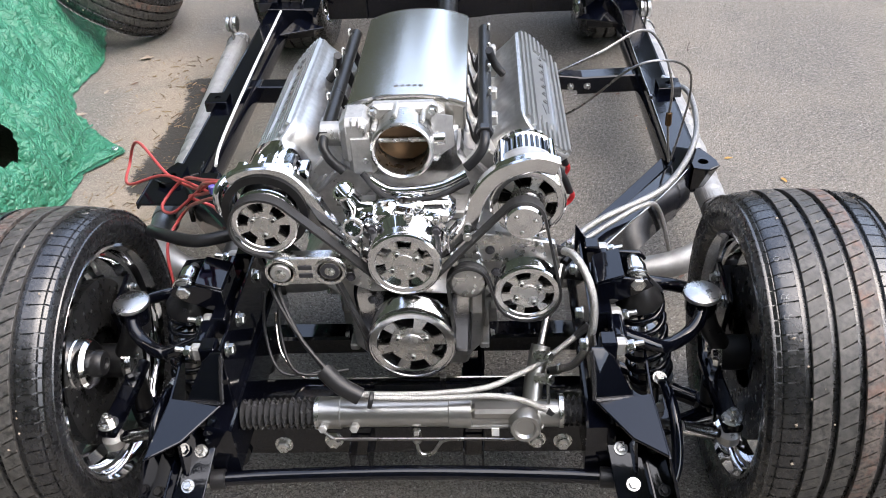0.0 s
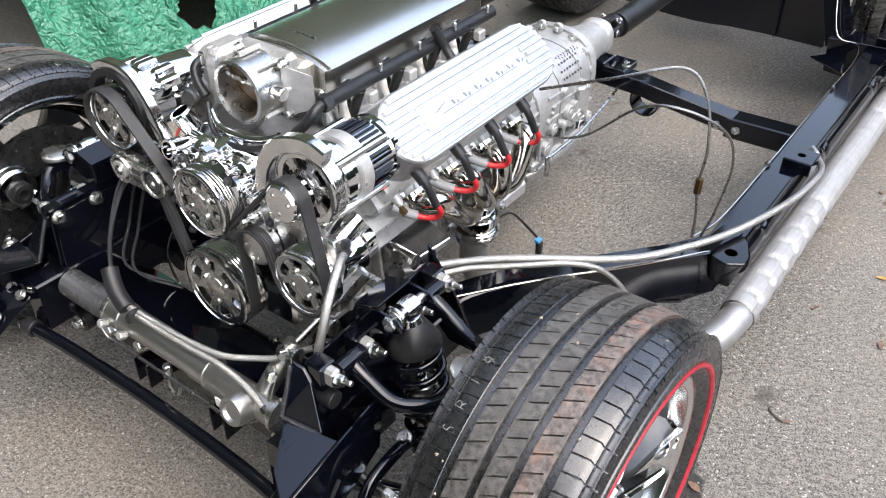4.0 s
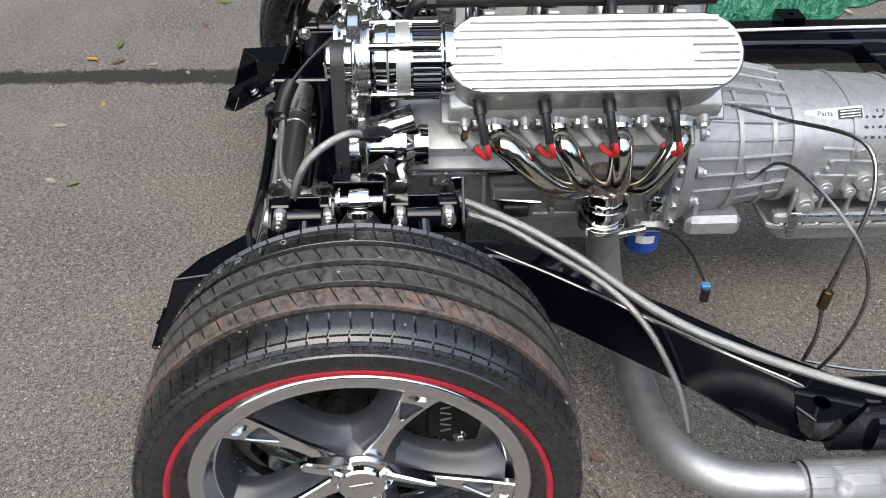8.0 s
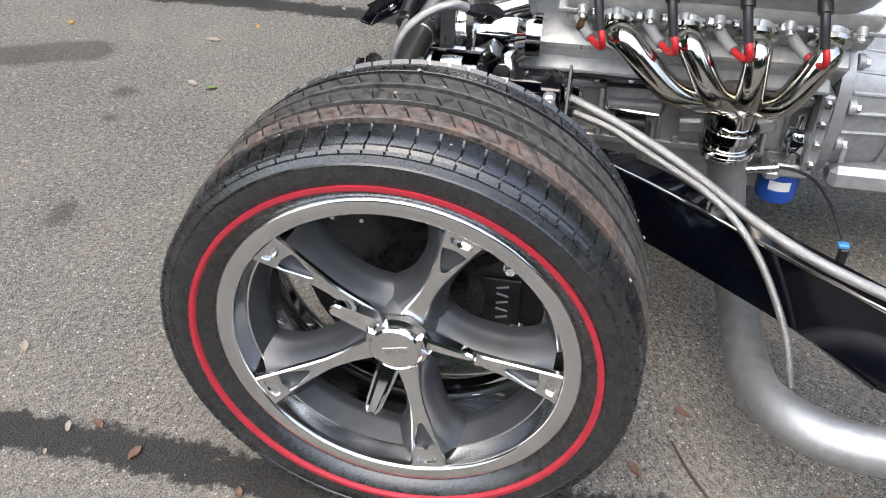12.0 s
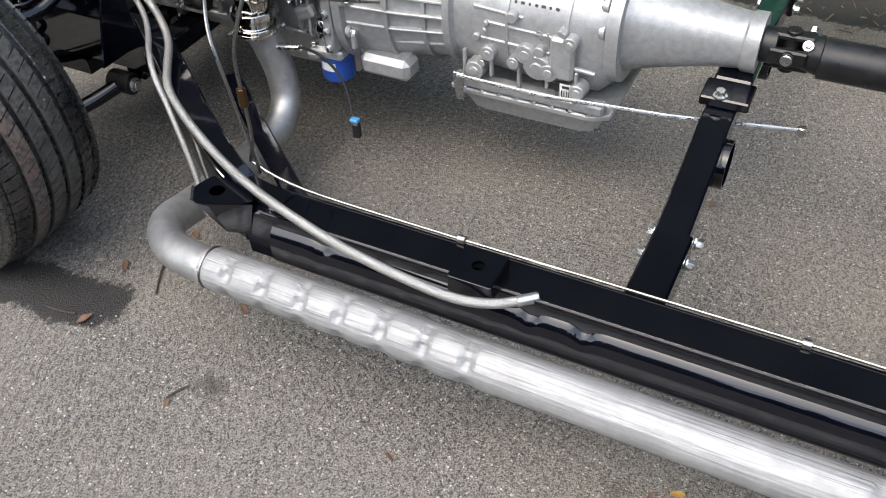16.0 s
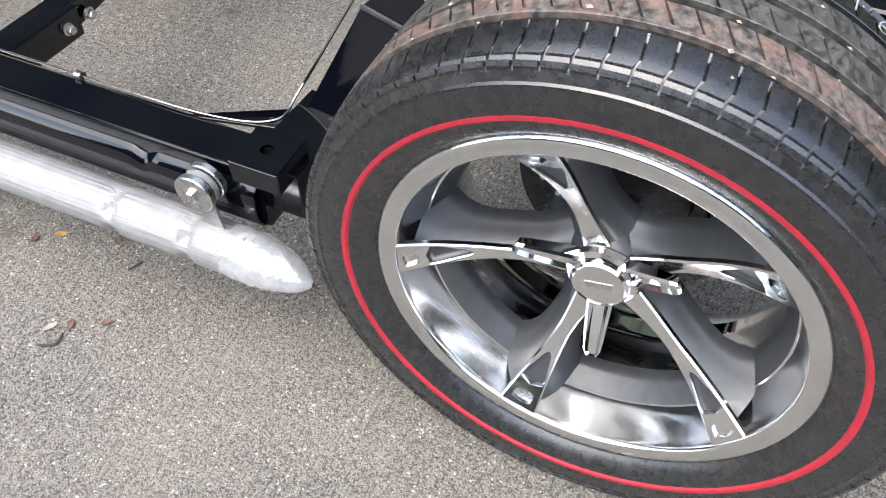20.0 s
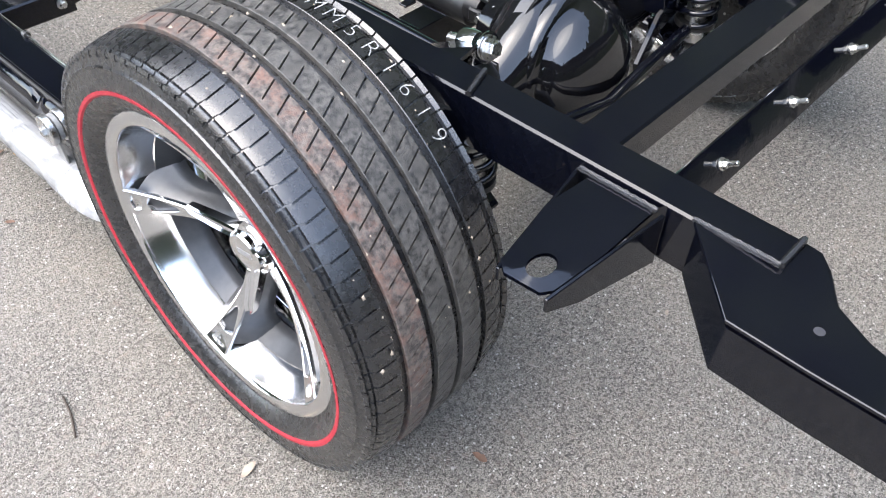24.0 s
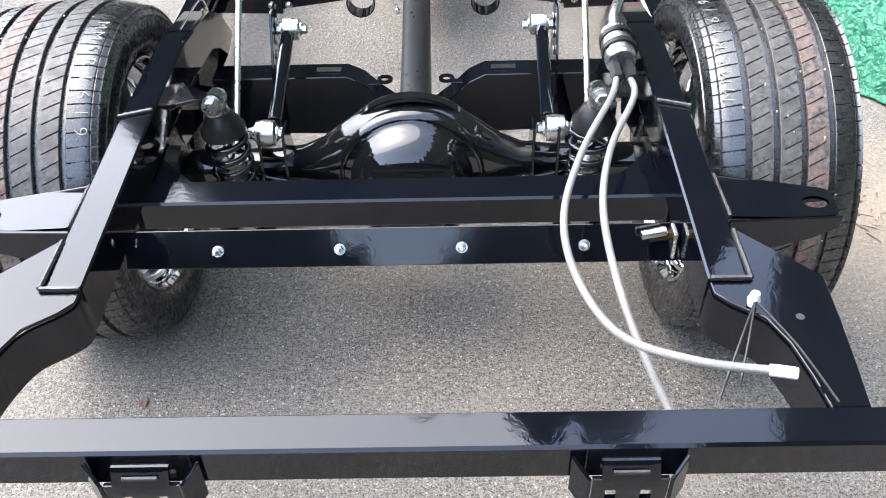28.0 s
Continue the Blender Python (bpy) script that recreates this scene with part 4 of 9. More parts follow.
    for y0, y1 in ((2.895, 2.925), (3.015, 2.992)):
        part("wing_flange", prism(bmesh.new(), [V(s * 0.505, y0, 0.622), V(s * 0.688, y1, 0.608), V(s * 0.688, y1, 0.588), V(s * 0.64, y0 * 0.4 + y1 * 0.6, 0.572), V(s * 0.505, y0, 0.545)], (0, 0.005, 0), 0.001), BLACK, chassis)
    weld([V(s * 0.507, 2.90, 0.624), V(s * 0.507, 3.01, 0.624)])
    # body mount boxes on the sill
    for y, dz, big in ((1.172, 0.0, 0.95), (2.015, 0.02, 1.05)):
        xx = mid + 0.026
        bm = bmesh.new()
        w = 0.036 * big
        prof = [V(s * (xx - w), y - w, 0.352 + dz), V(s * (xx + w), y - w, 0.352 + dz), V(s * (xx + w), y + w, 0.352 + dz), V(s * (xx - w), y + w, 0.352 + dz)]
        cs = [V(s * xx + 0.010 * math.cos(a), y + 0.010 * math.sin(a), 0.352 + dz) for a in np.linspace(0, 2 * math.pi, 17)[:-1]]
        sq = []
        for a in np.linspace(0, 2 * math.pi, 17)[:-1]:
            k = w / max(abs(math.cos(a)), abs(math.sin(a)))
            sq.append(V(s * xx + k * math.cos(a), y + k * math.sin(a), 0.352 + dz))
        for z in (0.0, -0.005):
            lo = [bm.verts.new(p + V(0, 0, z)) for p in cs]
            hi = [bm.verts.new(p + V(0, 0, z)) for p in sq]
            for i in range(16):
                bm.faces.new((lo[i], lo[(i + 1) % 16], hi[(i + 1) % 16], hi[i]))
        mb = part("mount_box", bm, BLACK, chassis, "square body mount with a bolt hole")
        for dx, dy in ((w, 0), (0, w), (0, -w)):
            sz = (0.005, 2 * w, 0.034 * big) if dx else (2 * w, 0.005, 0.034 * big)
            part("mount_side", box(bmesh.new(), V(s * (xx + dx * 0.96), y + dy * 0.96, 0.350 + dz - 0.017 * big), sz, None, 0.001), BLACK, mb)
    # tapered front mount with a large hole
    bm = bmesh.new()
    outline = [(0.690, 0.664), (0.728, 0.652), (0.757, 0.672), (0.756, 0.702), (0.726, 0.772), (0.690, 0.748)]
    low = [(0.692, 0.684), (0.712, 0.686), (0.730, 0.696), (0.733, 0.706), (0.722, 0.748), (0.692, 0.738)]
    rim, edge = [], []
    for k in range(24):
        a = 2 * math.pi * k / 24
        d = V(math.cos(a), math.sin(a), 0)
        best = 1.0
        for (ax, ay), (bx, by) in zip(outline, outline[1:] + outline[:1]):
            ex, ey = bx - ax, by - ay
            den = d.x * ey - d.y * ex
            if abs(den) > 1e-9:
                t = ((ax - 0.720) * ey - (ay - 0.696) * ex) / den
                u = ((ax - 0.720) * d.y - (ay - 0.696) * d.x) / den
                if t > 0 and -1e-6 <= u <= 1 + 1e-6:
                    best = min(best, t)
        rim.append((0.720 + 0.0135 * d.x, 0.696 + 0.0135 * d.y))
        edge.append((0.720 + best * d.x, 0.696 + best * d.y))
    for z in (0.346, 0.341):
        p = [bm.verts.new((s * x, y, z)) for x, y in rim]
        q = [bm.verts.new((s * x, y, z)) for x, y in edge]
        for k in range(24):
            bm.faces.new((p[k], p[(k + 1) % 24], q[(k + 1) % 24], q[k]))
    mb = part("mount_plate", bm, BLACK, chassis, "tapered body mount with a large hole")
    bm = bmesh.new()
    p = [bm.verts.new((s * x, y, 0.345)) for x, y in outline]
    q = [bm.verts.new((s * x, y, 0.268)) for x, y in low]
    for k in range(6):
        bm.faces.new((p[k], p[(k + 1) % 6], q[(k + 1) % 6], q[k]))
    bm.faces.new(q)
    part("mount_skirt", bm, BLACK, mb, "folded sides running down to a point", 20)
    weld([V(s * 0.728, 0.652, 0.347), V(s * 0.757, 0.672, 0.347)], 0.0022, mb)
    # front horn: plate bracket for the bumper and the anti-roll bar
    part("horn_plate", prism(bmesh.new(), [V(s * 0.336, -0.231, 0.403), V(s * 0.391, -0.308, 0.393), V(s * 0.446, -0.346, 0.390), V(s * 0.436, -0.212, 0.402)], (0, 0, 0.006), 0.0015), BLACK, chassis, "small gloss black top plate")
    part("horn_gusset", prism(bmesh.new(), [V(s * 0.328, -0.192, 0.497), V(s * 0.350, -0.190, 0.494), V(s * 0.368, -0.193, 0.476), V(s * 0.404, -0.216, 0.405), V(s * 0.334, -0.229, 0.412)], (0, 0.006, 0), 0.001), BLACK, chassis, "upright gusset with welded edges")
    part("horn_side", prism(bmesh.new(), [V(s * 0.392, -0.23, 0.392), V(s * 0.394, -0.308, 0.388), V(s * 0.40, -0.31, 0.31), V(s * 0.395, -0.20, 0.27)], (s * 0.006, 0, 0), 0.001), BLACK, chassis)
    part("horn_outer", prism(bmesh.new(), [V(s * 0.434, -0.105, 0.428), V(s * 0.434, -0.212, 0.404), V(s * 0.444, -0.346, 0.392), V(s * 0.472, -0.390, 0.275), V(s * 0.450, -0.225, 0.295), V(s * 0.446, -0.135, 0.331)], (s * 0.005, 0, 0), 0.001), BLACK, chassis, "outer wall of the bracket")
    foot = part("horn_foot", prism(bmesh.new(), [V(s * 0.352, -0.235, 0.338), V(s * 0.455, -0.235, 0.338), V(s * 0.478, -0.378, 0.252), V(s * 0.375, -0.378, 0.252)], (0, 0.004, 0.007), 0.001), BLACK, chassis, "sloping bumper bracket foot")
    part("foot_rib", prism(bmesh.new(), [V(s * 0.408, -0.245, 0.342), V(s * 0.432, -0.380, 0.262), V(s * 0.432, -0.400, 0.285), V(s * 0.408, -0.268, 0.366)], (s * 0.005, 0, 0), 0.001), BLACK, foot)
    part("foot_lip", prism(bmesh.new(), [V(s * 0.375, -0.378, 0.255), V(s * 0.478, -0.378, 0.255), V(s * 0.478, -0.402, 0.262), V(s * 0.375, -0.402, 0.262)], (0, 0, 0.006), 0.001), BLACK, foot)
    weld([V(s * 0.336, -0.231, 0.411), V(s * 0.404, -0.218, 0.404)])
    weld([V(s * 0.328, -0.195, 0.495), V(s * 0.332, -0.212, 0.455), V(s * 0.333, -0.231, 0.412)])
    for bx, by, bz in ((0.380, -0.268, 0.328), (0.397, -0.322, 0.296)):
        bolt(V(s * bx, by, bz), (0, -0.5, 0.86), 0.009, 0.010, chassis)
    for by, bz in ((-0.268, 0.328), (-0.330, 0.290)):
        part("black_bolt", hexa(bmesh.new(), V(s * (0.437 - 0.2 * (by + 0.268)), by, bz), (0, -0.5, 0.86), 0.008, 0.010), SATIN, foot)
    # spring tower
    part("spring_tower", prism(bmesh.new(), [V(s * 0.325, -0.19, 0.32), V(s * 0.325, 0.17, 0.32), V(s * 0.335, 0.15, 0.488), V(s * 0.335, -0.175, 0.488)], (s * 0.006, 0, 0), 0.001), BLACK, chassis, "gloss black spring tower side")
    part("tower_web", prism(bmesh.new(), [V(s * 0.33, -0.185, 0.480), V(s * 0.33, -0.20, 0.30), V(s * 0.395, -0.20, 0.30), V(s * 0.365, -0.188, 0.44)], (0, 0.006, 0), 0.001), BLACK, chassis)
    part("tower_web", prism(bmesh.new(), [V(s * 0.33, 0.155, 0.52), V(s * 0.33, 0.165, 0.30), V(s * 0.445, 0.165, 0.30), V(s * 0.385, 0.155, 0.44)], (0, 0.006, 0), 0.001), BLACK, chassis)
    bm = bmesh.new()
    for y in (-0.065, 0.019):
        prism(bm, [V(s * 0.350, y, 0.480), V(s * 0.350, y, 0.538), V(s * 0.395, y, 0.552), V(s * 0.440, y, 0.548), V(s * 0.452, y, 0.532), V(s * 0.425, y, 0.515)], (0, 0.006, 0), 0.001)
    prism(bm, [V(s * 0.350, -0.063, 0.537), V(s * 0.350, 0.023, 0.537), V(s * 0.398, 0.023, 0.552), V(s * 0.398, -0.063, 0.552)], (0, 0, 0.006), 0.001)
    prism(bm, [V(s * 0.348, -0.063, 0.48), V(s * 0.348, 0.023, 0.48), V(s * 0.348, 0.023, 0.539), V(s * 0.348, -0.063, 0.539)], (s * 0.006, 0, 0), 0.001)
    part("shock_horn", bm, BLACK, chassis, "folded shock mount horn")
    # four-link bracket plate; bright discs stand for light through its adjustment holes
    part("link_bracket", prism(bmesh.new(), [V(s * 0.335, 2.08, 0.25), V(s * 0.335, 2.22, 0.25), V(s * 0.335, 2.22, 0.42), V(s * 0.335, 2.14, 0.56), V(s * 0.335, 2.08, 0.56)], (s * 0.006, 0, 0), 0.001), BLACK, chassis)
    for i in range(3):
        part("lit_hole_disc", cyl(bmesh.new(), V(s * 0.331, 2.115 + 0.018 * i, 0.525 - 0.034 * i), V(s * 0.334, 2.115 + 0.018 * i, 0.525 - 0.034 * i), 0.012), SATIN_AL, chassis, "bright disc standing for light through a link bracket hole")

# crossmembers
part("rear_bar", sweep(bmesh.new(), [V(0.605, 3.398, 0.589), V(-0.605, 3.398, 0.589)], rect(0.056, 0.06, 0.004)), BLACK, chassis, "gloss black square rear bar")
for s in (1, -1):
    bm = bmesh.new()
    x = s * 0.288
    # hanging plate with a raised tab and two notches cut through it
    xs, zs = (-0.045, -0.034, -0.0265, -0.0135, 0.0155, 0.0285, 0.034, 0.045), (0.520, 0.547, 0.564, 0.585, 0.606)
    verts = {}
    for i in range(7):
        for j in range(4):
            if (j == 3 and i in (0, 6)) or (j == 1 and i in (2, 4)):
                continue
            c = []
            for p, q in ((i, j), (i + 1, j), (i + 1, j + 1), (i, j + 1)):
                if (p, q) not in verts:
                    verts[p, q] = bm.verts.new((x + xs[p], 3.448 - (0.012 if q == 4 else 0.0), zs[q]))
                c.append(verts[p, q])
            bm.faces.new(c)
    r = bmesh.ops.extrude_face_region(bm, geom=bm.faces[:])
    bmesh.ops.translate(bm, vec=(0, -0.006, 0), verts=[g for g in r["geom"] if isinstance(g, bmesh.types.BMVert)])
    bmesh.ops.recalc_face_normals(bm, faces=bm.faces[:])
    tb = part("tow_bracket", bm, BLACK, chassis, "notched gloss black mount bracket")
    for g in (1, -1):
        part("bracket_wing", prism(bmesh.new(), [V(x + g * 0.0455, 3.447, 0.520), V(x + g * 0.0455, 3.447, 0.585), V(x + g * 0.066, 3.4285, 0.608), V(x + g * 0.066, 3.4285, 0.545)], (g * 0.004, 0.003, 0), 0.001), BLACK, tb)
    part("slot", box(bmesh.new(), V(x, 3.4445, 0.595), (0.042, 0.004, 0.0045), None, 0.0005), INK, tb)
part("rear_crossbox", sweep(bmesh.new(), [V(0.452, 2.838, 0.532), V(-0.452, 2.838, 0.532)], rect(0.066, 0.058, 0.004)), BLACK, chassis, "gloss black box crossmember")
bm = bmesh.new()
box(bm, V(0, 2.983, 0.553), (0.89, 0.005, 0.062), Matrix.Rotation(radians(31), 4, 'X'), 0.001)
box(bm, V(0, 2.976, 0.524), (0.89, 0.03, 0.005), None, 0.001)
part("tank_bar", bm, BLACK, chassis, "gloss black angle bar with studs")
for x in (0.294, 0.098, -0.098, -0.294):
    bolt(V(x, 2.987, 0.552), (0, 1, 0.6), 0.007, 0.010, chassis)
    part("stud", cyl(bmesh.new(), V(x, 2.987, 0.552), V(x, 3.009, 0.566), 0.004, None, 10), BOLT, chassis)
for s in (1, -1):
    bolt(V(s * 0.425, 2.97, 0.560), (-s, 0.2, 0), 0.009, 0.012, chassis)
    part("stud", cyl(bmesh.new(), V(s * 0.43, 2.97, 0.56), V(s * 0.395, 2.973, 0.56), 0.005, None, 10), BOLT, chassis)
# dipped crossmember ahead of the axle
bm = bmesh.new()
xs = [0.50, 0.30, 0.17, 0.13, 0.09, 0.04, -0.04, -0.09, -0.13, -0.17, -0.30, -0.50]
zs = [0.405, 0.405, 0.405, 0.385, 0.345, 0.305, 0.305, 0.345, 0.385, 0.405, 0.405, 0.405]
hi = [V(x, 2.10, z) for x, z in zip(xs, zs)]
lo = [V(x, 2.10, z) for x, z in zip(xs[::-1], [0.245, 0.245, 0.24, 0.235, 0.232, 0.230, 0.230, 0.232, 0.235, 0.24, 0.245, 0.245])]
prism(bm, hi + lo, (0, 0.070, 0), 0.002)
part("dipped_crossmember", bm, BLACK, chassis, "gloss black dipped crossmember")
for s in (1, -1):
    part("slot_plate", box(bmesh.new(), V(s * 0.215, 2.135, 0.407), (0.06, 0.02, 0.004), None, 0.001), SATIN, chassis)
    bm = bmesh.new()
    lathe(bm, [(0.010, 0), (0.019, 0), (0.019, 0.005), (0.010, 0.005)], Matrix.Translation(V(s * 0.075, 2.18, 0.40)), 18, True)
    box(bm, V(s * 0.10, 2.195, 0.402), (0.03, 0.02, 0.005), None, 0.001)
    part("line_tab", bm, BLACK, chassis)
# gearbox crossmember: two bolted halves, exhaust rings and a centre pad
for s in (1, -1):
    part("crossmember_stub", sweep(bmesh.new(), [V(s * 0.652, 1.40, 0.262), V(s * 0.452, 1.40, 0.256)], rect(0.064, 0.062, 0.004)), BLACK, chassis)
    part("gearbox_crossmember", sweep(bmesh.new(), [V(s * 0.505, 1.398, 0.258), V(s * 0.235, 1.394, 0.290), V(s * 0.18, 1.392, 0.298), V(s * 0.0, 1.392, 0.302)], rect(0.056, 0.05, 0.003)), BLACK, chassis, "gloss black bolted gearbox crossmember")
    for dx in (0.0, -0.055):
        for d in (1, -1):
            bolt(V(s * (0.485 + dx), 1.40 + d * 0.033, 0.258), (0, d, 0), 0.009, 0.014, chassis)
    bm = bmesh.new()
    lathe(bm, [(0.042, -0.030), (0.0465, -0.030), (0.0465, 0.030), (0.042, 0.030)], Matrix.Translation(V(s * 0.200, 1.404, 0.255)) @ Matrix.Rotation(radians(90), 4, 'X'), 28, True)
    part("exhaust_ring", bm, BLACK, chassis, "open ring for the exhaust")
# front crossmember under the rack and the engine cradle
bm = prism(bmesh.new(), [V(-0.36, y, z) for y, z in ((-0.163, 0.200), (-0.163, 0.272), (-0.156, 0.279), (-0.146, 0.279), (0.008, 0.238), (0.012, 0.233), (0.012, 0.200))], (0.72, 0, 0), 0.001)
part("front_crossmember", bm, BLACK, chassis, "gloss black front crossmember")
part("cradle", sweep(bmesh.new(), [V(-0.34, 0.140, 0.235), V(0.34, 0.140, 0.235)], rect(0.055, 0.05, 0.006)), BLACK, chassis)
for x, z in ((-0.262, 0.228), (-0.160, 0.240), (0.237, 0.238), (0.288, 0.232)):
    bolt(V(x, -0.163, z), (0, -1, 0.15), 0.0135, 0.016, chassis)
for x in (-0.105, 0.115):
    bm = bmesh.new()
    box(bm, V(x - 0.018, -0.185, 0.225), (0.004, 0.05, 0.06), None, 0.001)
    box(bm, V(x + 0.018, -0.185, 0.225), (0.004, 0.05, 0.06), None, 0.001)
    box(bm, V(x, -0.165, 0.225), (0.036, 0.004, 0.06), None, 0.001)
    part("radiator_tab", bm, BLACK, chassis)
bm = bmesh.new()                                       # upright tab with a slot
for c, d in ((V(0.093, 0.072, 0.245), (0.010, 0.006, 0.100)), (V(0.127, 0.072, 0.245), (0.010, 0.006, 0.100)), (V(0.110, 0.072, 0.214), (0.024, 0.006, 0.038)), (V(0.110, 0.072, 0.275), (0.024, 0.006, 0.040)), (V(0.134, 0.085, 0.245), (0.005, 0.030, 0.09)), (V(0.110, 0.042, 0.200), (0.05, 0.066, 0.006))):
    box(bm, c, d, None, 0.001)
part("slotted_tab", bm, BLACK, chassis, "upright tab with a slot")

# ---- side exhausts ----
def side_pipe(s):
    e = thing("side_exhaust", (s * 0.775, 1.3, 0.16), "dented aluminised side exhaust pipe with plastic-wrapped tip" if s > 0 else "bright side exhaust pipe along the far rail", "exhaust", "side exhausts")
    X0, skew = 0.768, (0.0 if s > 0 else 0.075)           # the far pipe runs outwards to the rear
    X = X0 + skew * 1.27
    part("down_pipe", tube(bmesh.new(), [V(s * 0.248, 0.437, 0.365), V(s * 0.235, 0.448, 0.31), V(s * 0.228, 0.462, 0.24), V(s * 0.245, 0.475, 0.175), V(s * 0.31, 0.485, 0.140), V(s * 0.45, 0.49, 0.138), V(s * 0.60, 0.492, 0.155), V(s * 0.69, 0.51, 0.182), V(s * (X0 - 0.018), 0.575, 0.196), V(s * X0, 0.66, 0.204), V(s * X0, 0.685, 0.204)], 0.034, 6, 20), PIPE, e, "smooth bent down pipe")
    bm = bmesh.new()
    ys = np.linspace(0.675, 1.985, 263)
    seg = 28
    rows = []
    dents = [0.735 + 0.0755 * i for i in range(7)] + [1.765, 1.90]
    for y in ys:
        row = []
        for i in range(seg):
            a = 2 * math.pi * i / seg
            r = 0.0385
            ca, sa = math.cos(a), math.sin(a)
            if y < 0.69:
                r = 0.036
            else:
                r += 0.0012 * noise.noise(V(y * 9, ca, sa))
                for d in dents:
                    g = math.exp(-((y - d) / 0.010) ** 4)
                    r -= 0.006 * g * max(0.0, math.cos(a - radians(88))) ** 24
                    r -= 0.013 * g * max(0.0, math.cos(a - radians(42))) ** 22
                    r -= 0.011 * g * max(0.0, math.cos(a - radians(-22))) ** 22
                    g2 = math.exp(-((y - d - 0.035) / 0.018) ** 2)
                    r += 0.0010 * g2
            row.append(bm.verts.new((s * (X0 + skew * (y - 0.675) + r * ca), y, 0.204 + r * sa)))
        rows.append(row)
    for a, b in zip(rows, rows[1:]):
        for i in range(seg):
            bm.faces.new((a[i], a[(i + 1) % seg], b[(i + 1) % seg], b[i]))
    part("silencer_tube", bm, STREAKED, e, "hand-crimped bright tube", 60)
    bm = bmesh.new()
    n = 60
    path = [V(s * X0 + 0.0372 * math.cos(2 * math.pi * i / n), 0.683 + 0.0015 * noise.noise(V(i * 0.7, 0, 0)), 0.204 + 0.0372 * math.sin(2 * math.pi * i / n)) for i in range(n + 1)]
    sweep(bm, path, [(0.0022 * math.cos(k * math.pi / 3), 0.0022 * math.sin(k * math.pi / 3)) for k in range(6)], (0, 0, 0))
    part("weld_bead", bm, STEEL, e)
    # slash-cut tip in crinkled wrap, drawn out to a point low on the outside
    bm = bmesh.new()
    rows = []
    for k in range(30):
        u = min(k / 28, 1.0) if k < 29 else 1.0
        row = []
        for i in range(36):
            a = 2 * math.pi * i / 36
            crinkle = 0.0022 * noise.noise(V(k * 0.7, math.cos(a) * 2.5, math.sin(a) * 2.5)) + 0.0012 * noise.noise(V(k * 1.9, math.cos(a) * 7, math.sin(a) * 7))
            cut = max(0.0, math.cos(a - radians(75)))                                    # sliced away on the upper side
            r = (0.0420 + crinkle) * max(0.02, 1 - u ** (2.6 - 0.9 * cut)) ** 0.62
            row.append(bm.verts.new((s * (X + 0.003 * u + r * math.cos(a)), 1.966 + 0.131 * u, 0.204 - 0.010 * u * u + r * math.sin(a))))
        rows.append(row)
    for p, q in zip(rows, rows[1:]):
        for i in range(36):
            bm.faces.new((p[i], p[(i + 1) % 36], q[(i + 1) % 36], q[i]))
    part("wrapped_tip", bm, WRAP, e, "pointed slash-cut tip in crinkled clear film", 30)
    # hanger: rubber discs on a bolt above the pipe
    h = bmesh.new()
    prism(h, [V(s * (X - 0.005), 1.925, 0.234), V(s * (X - 0.005), 1.955, 0.234), V(s * (X - 0.002), 1.95, 0.300), V(s * (X - 0.002), 1.925, 0.300)], (s * 0.004, 0, 0), 0.0006)
    hg = part("hanger", h, PIPE, e)
    for k, (r, l, mt) in enumerate(((0.031, 0.012, SATIN_AL), (0.027, 0.010, GREYPLASTIC), (0.031, 0.012, SATIN_AL))):
        x0 = X - 0.030 + 0.0135 * k
        part("hanger_disc", cyl(bmesh.new(), V(s * x0, 1.925, 0.308), V(s * (x0 + l), 1.925, 0.308), r, None, 28), mt, hg)
    part("hanger_bolt", hexa(bmesh.new(), V(s * (X + 0.004), 1.925, 0.308), (s, 0, 0), 0.010, 0.012), BOLT, hg)
    return e


side_pipe(1)
side_pipe(-1)

# ---- rear axle ----
axle = thing("rear_axle", (0, 2.49, 0.2), "gloss black solid rear axle with round differential", "axle")
AX = 0.366
bm = bmesh.new()
rows = []
prof = [(-0.52, 0.042, 0.042), (-0.30, 0.042, 0.042), (-0.235, 0.046, 0.05), (-0.19, 0.052, 0.072), (-0.15, 0.062, 0.105), (-0.11, 0.072, 0.132), (-0.05, 0.082, 0.150), (0, 0.085, 0.154), (0.05, 0.082, 0.150), (0.11, 0.072, 0.132), (0.15, 0.062, 0.105), (0.19, 0.052, 0.072), (0.235, 0.046, 0.05), (0.30, 0.042, 0.042), (0.52, 0.042, 0.042)]
for x, d, h in prof:
    rows.append([bm.verts.new((x, 2.49 + d * math.cos(2 * math.pi * i / 28), AX + h * math.sin(2 * math.pi * i / 28))) for i in range(28)])
for a, b in zip(rows, rows[1:]):
    for i in range(28):
        bm.faces.new((a[i], a[(i + 1) % 28], b[(i + 1) % 28], b[i]))
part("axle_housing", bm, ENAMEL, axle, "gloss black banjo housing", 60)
bm = bmesh.new()
back = Matrix.Translation(V(0, 2.545, AX + 0.005)) @ rot_to((0, 1, 0.12))
lathe(bm, [(0.158, -0.02), (0.160, 0.0), (0.152, 0.010), (0.146, 0.012), (0.140, 0.005), (0.132, 0.008), (0.126, 0.032), (0.108, 0.056), (0.074, 0.076), (0.035, 0.085), (0, 0.088)], back @ Matrix.Diagonal((1.0, 0.97, 1, 1)), 56)
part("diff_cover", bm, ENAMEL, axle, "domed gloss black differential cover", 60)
bm = bmesh.new()
front = Matrix.Translation(V(0, 2.46, AX + 0.01)) @ rot_to((0, -1, 0.05))
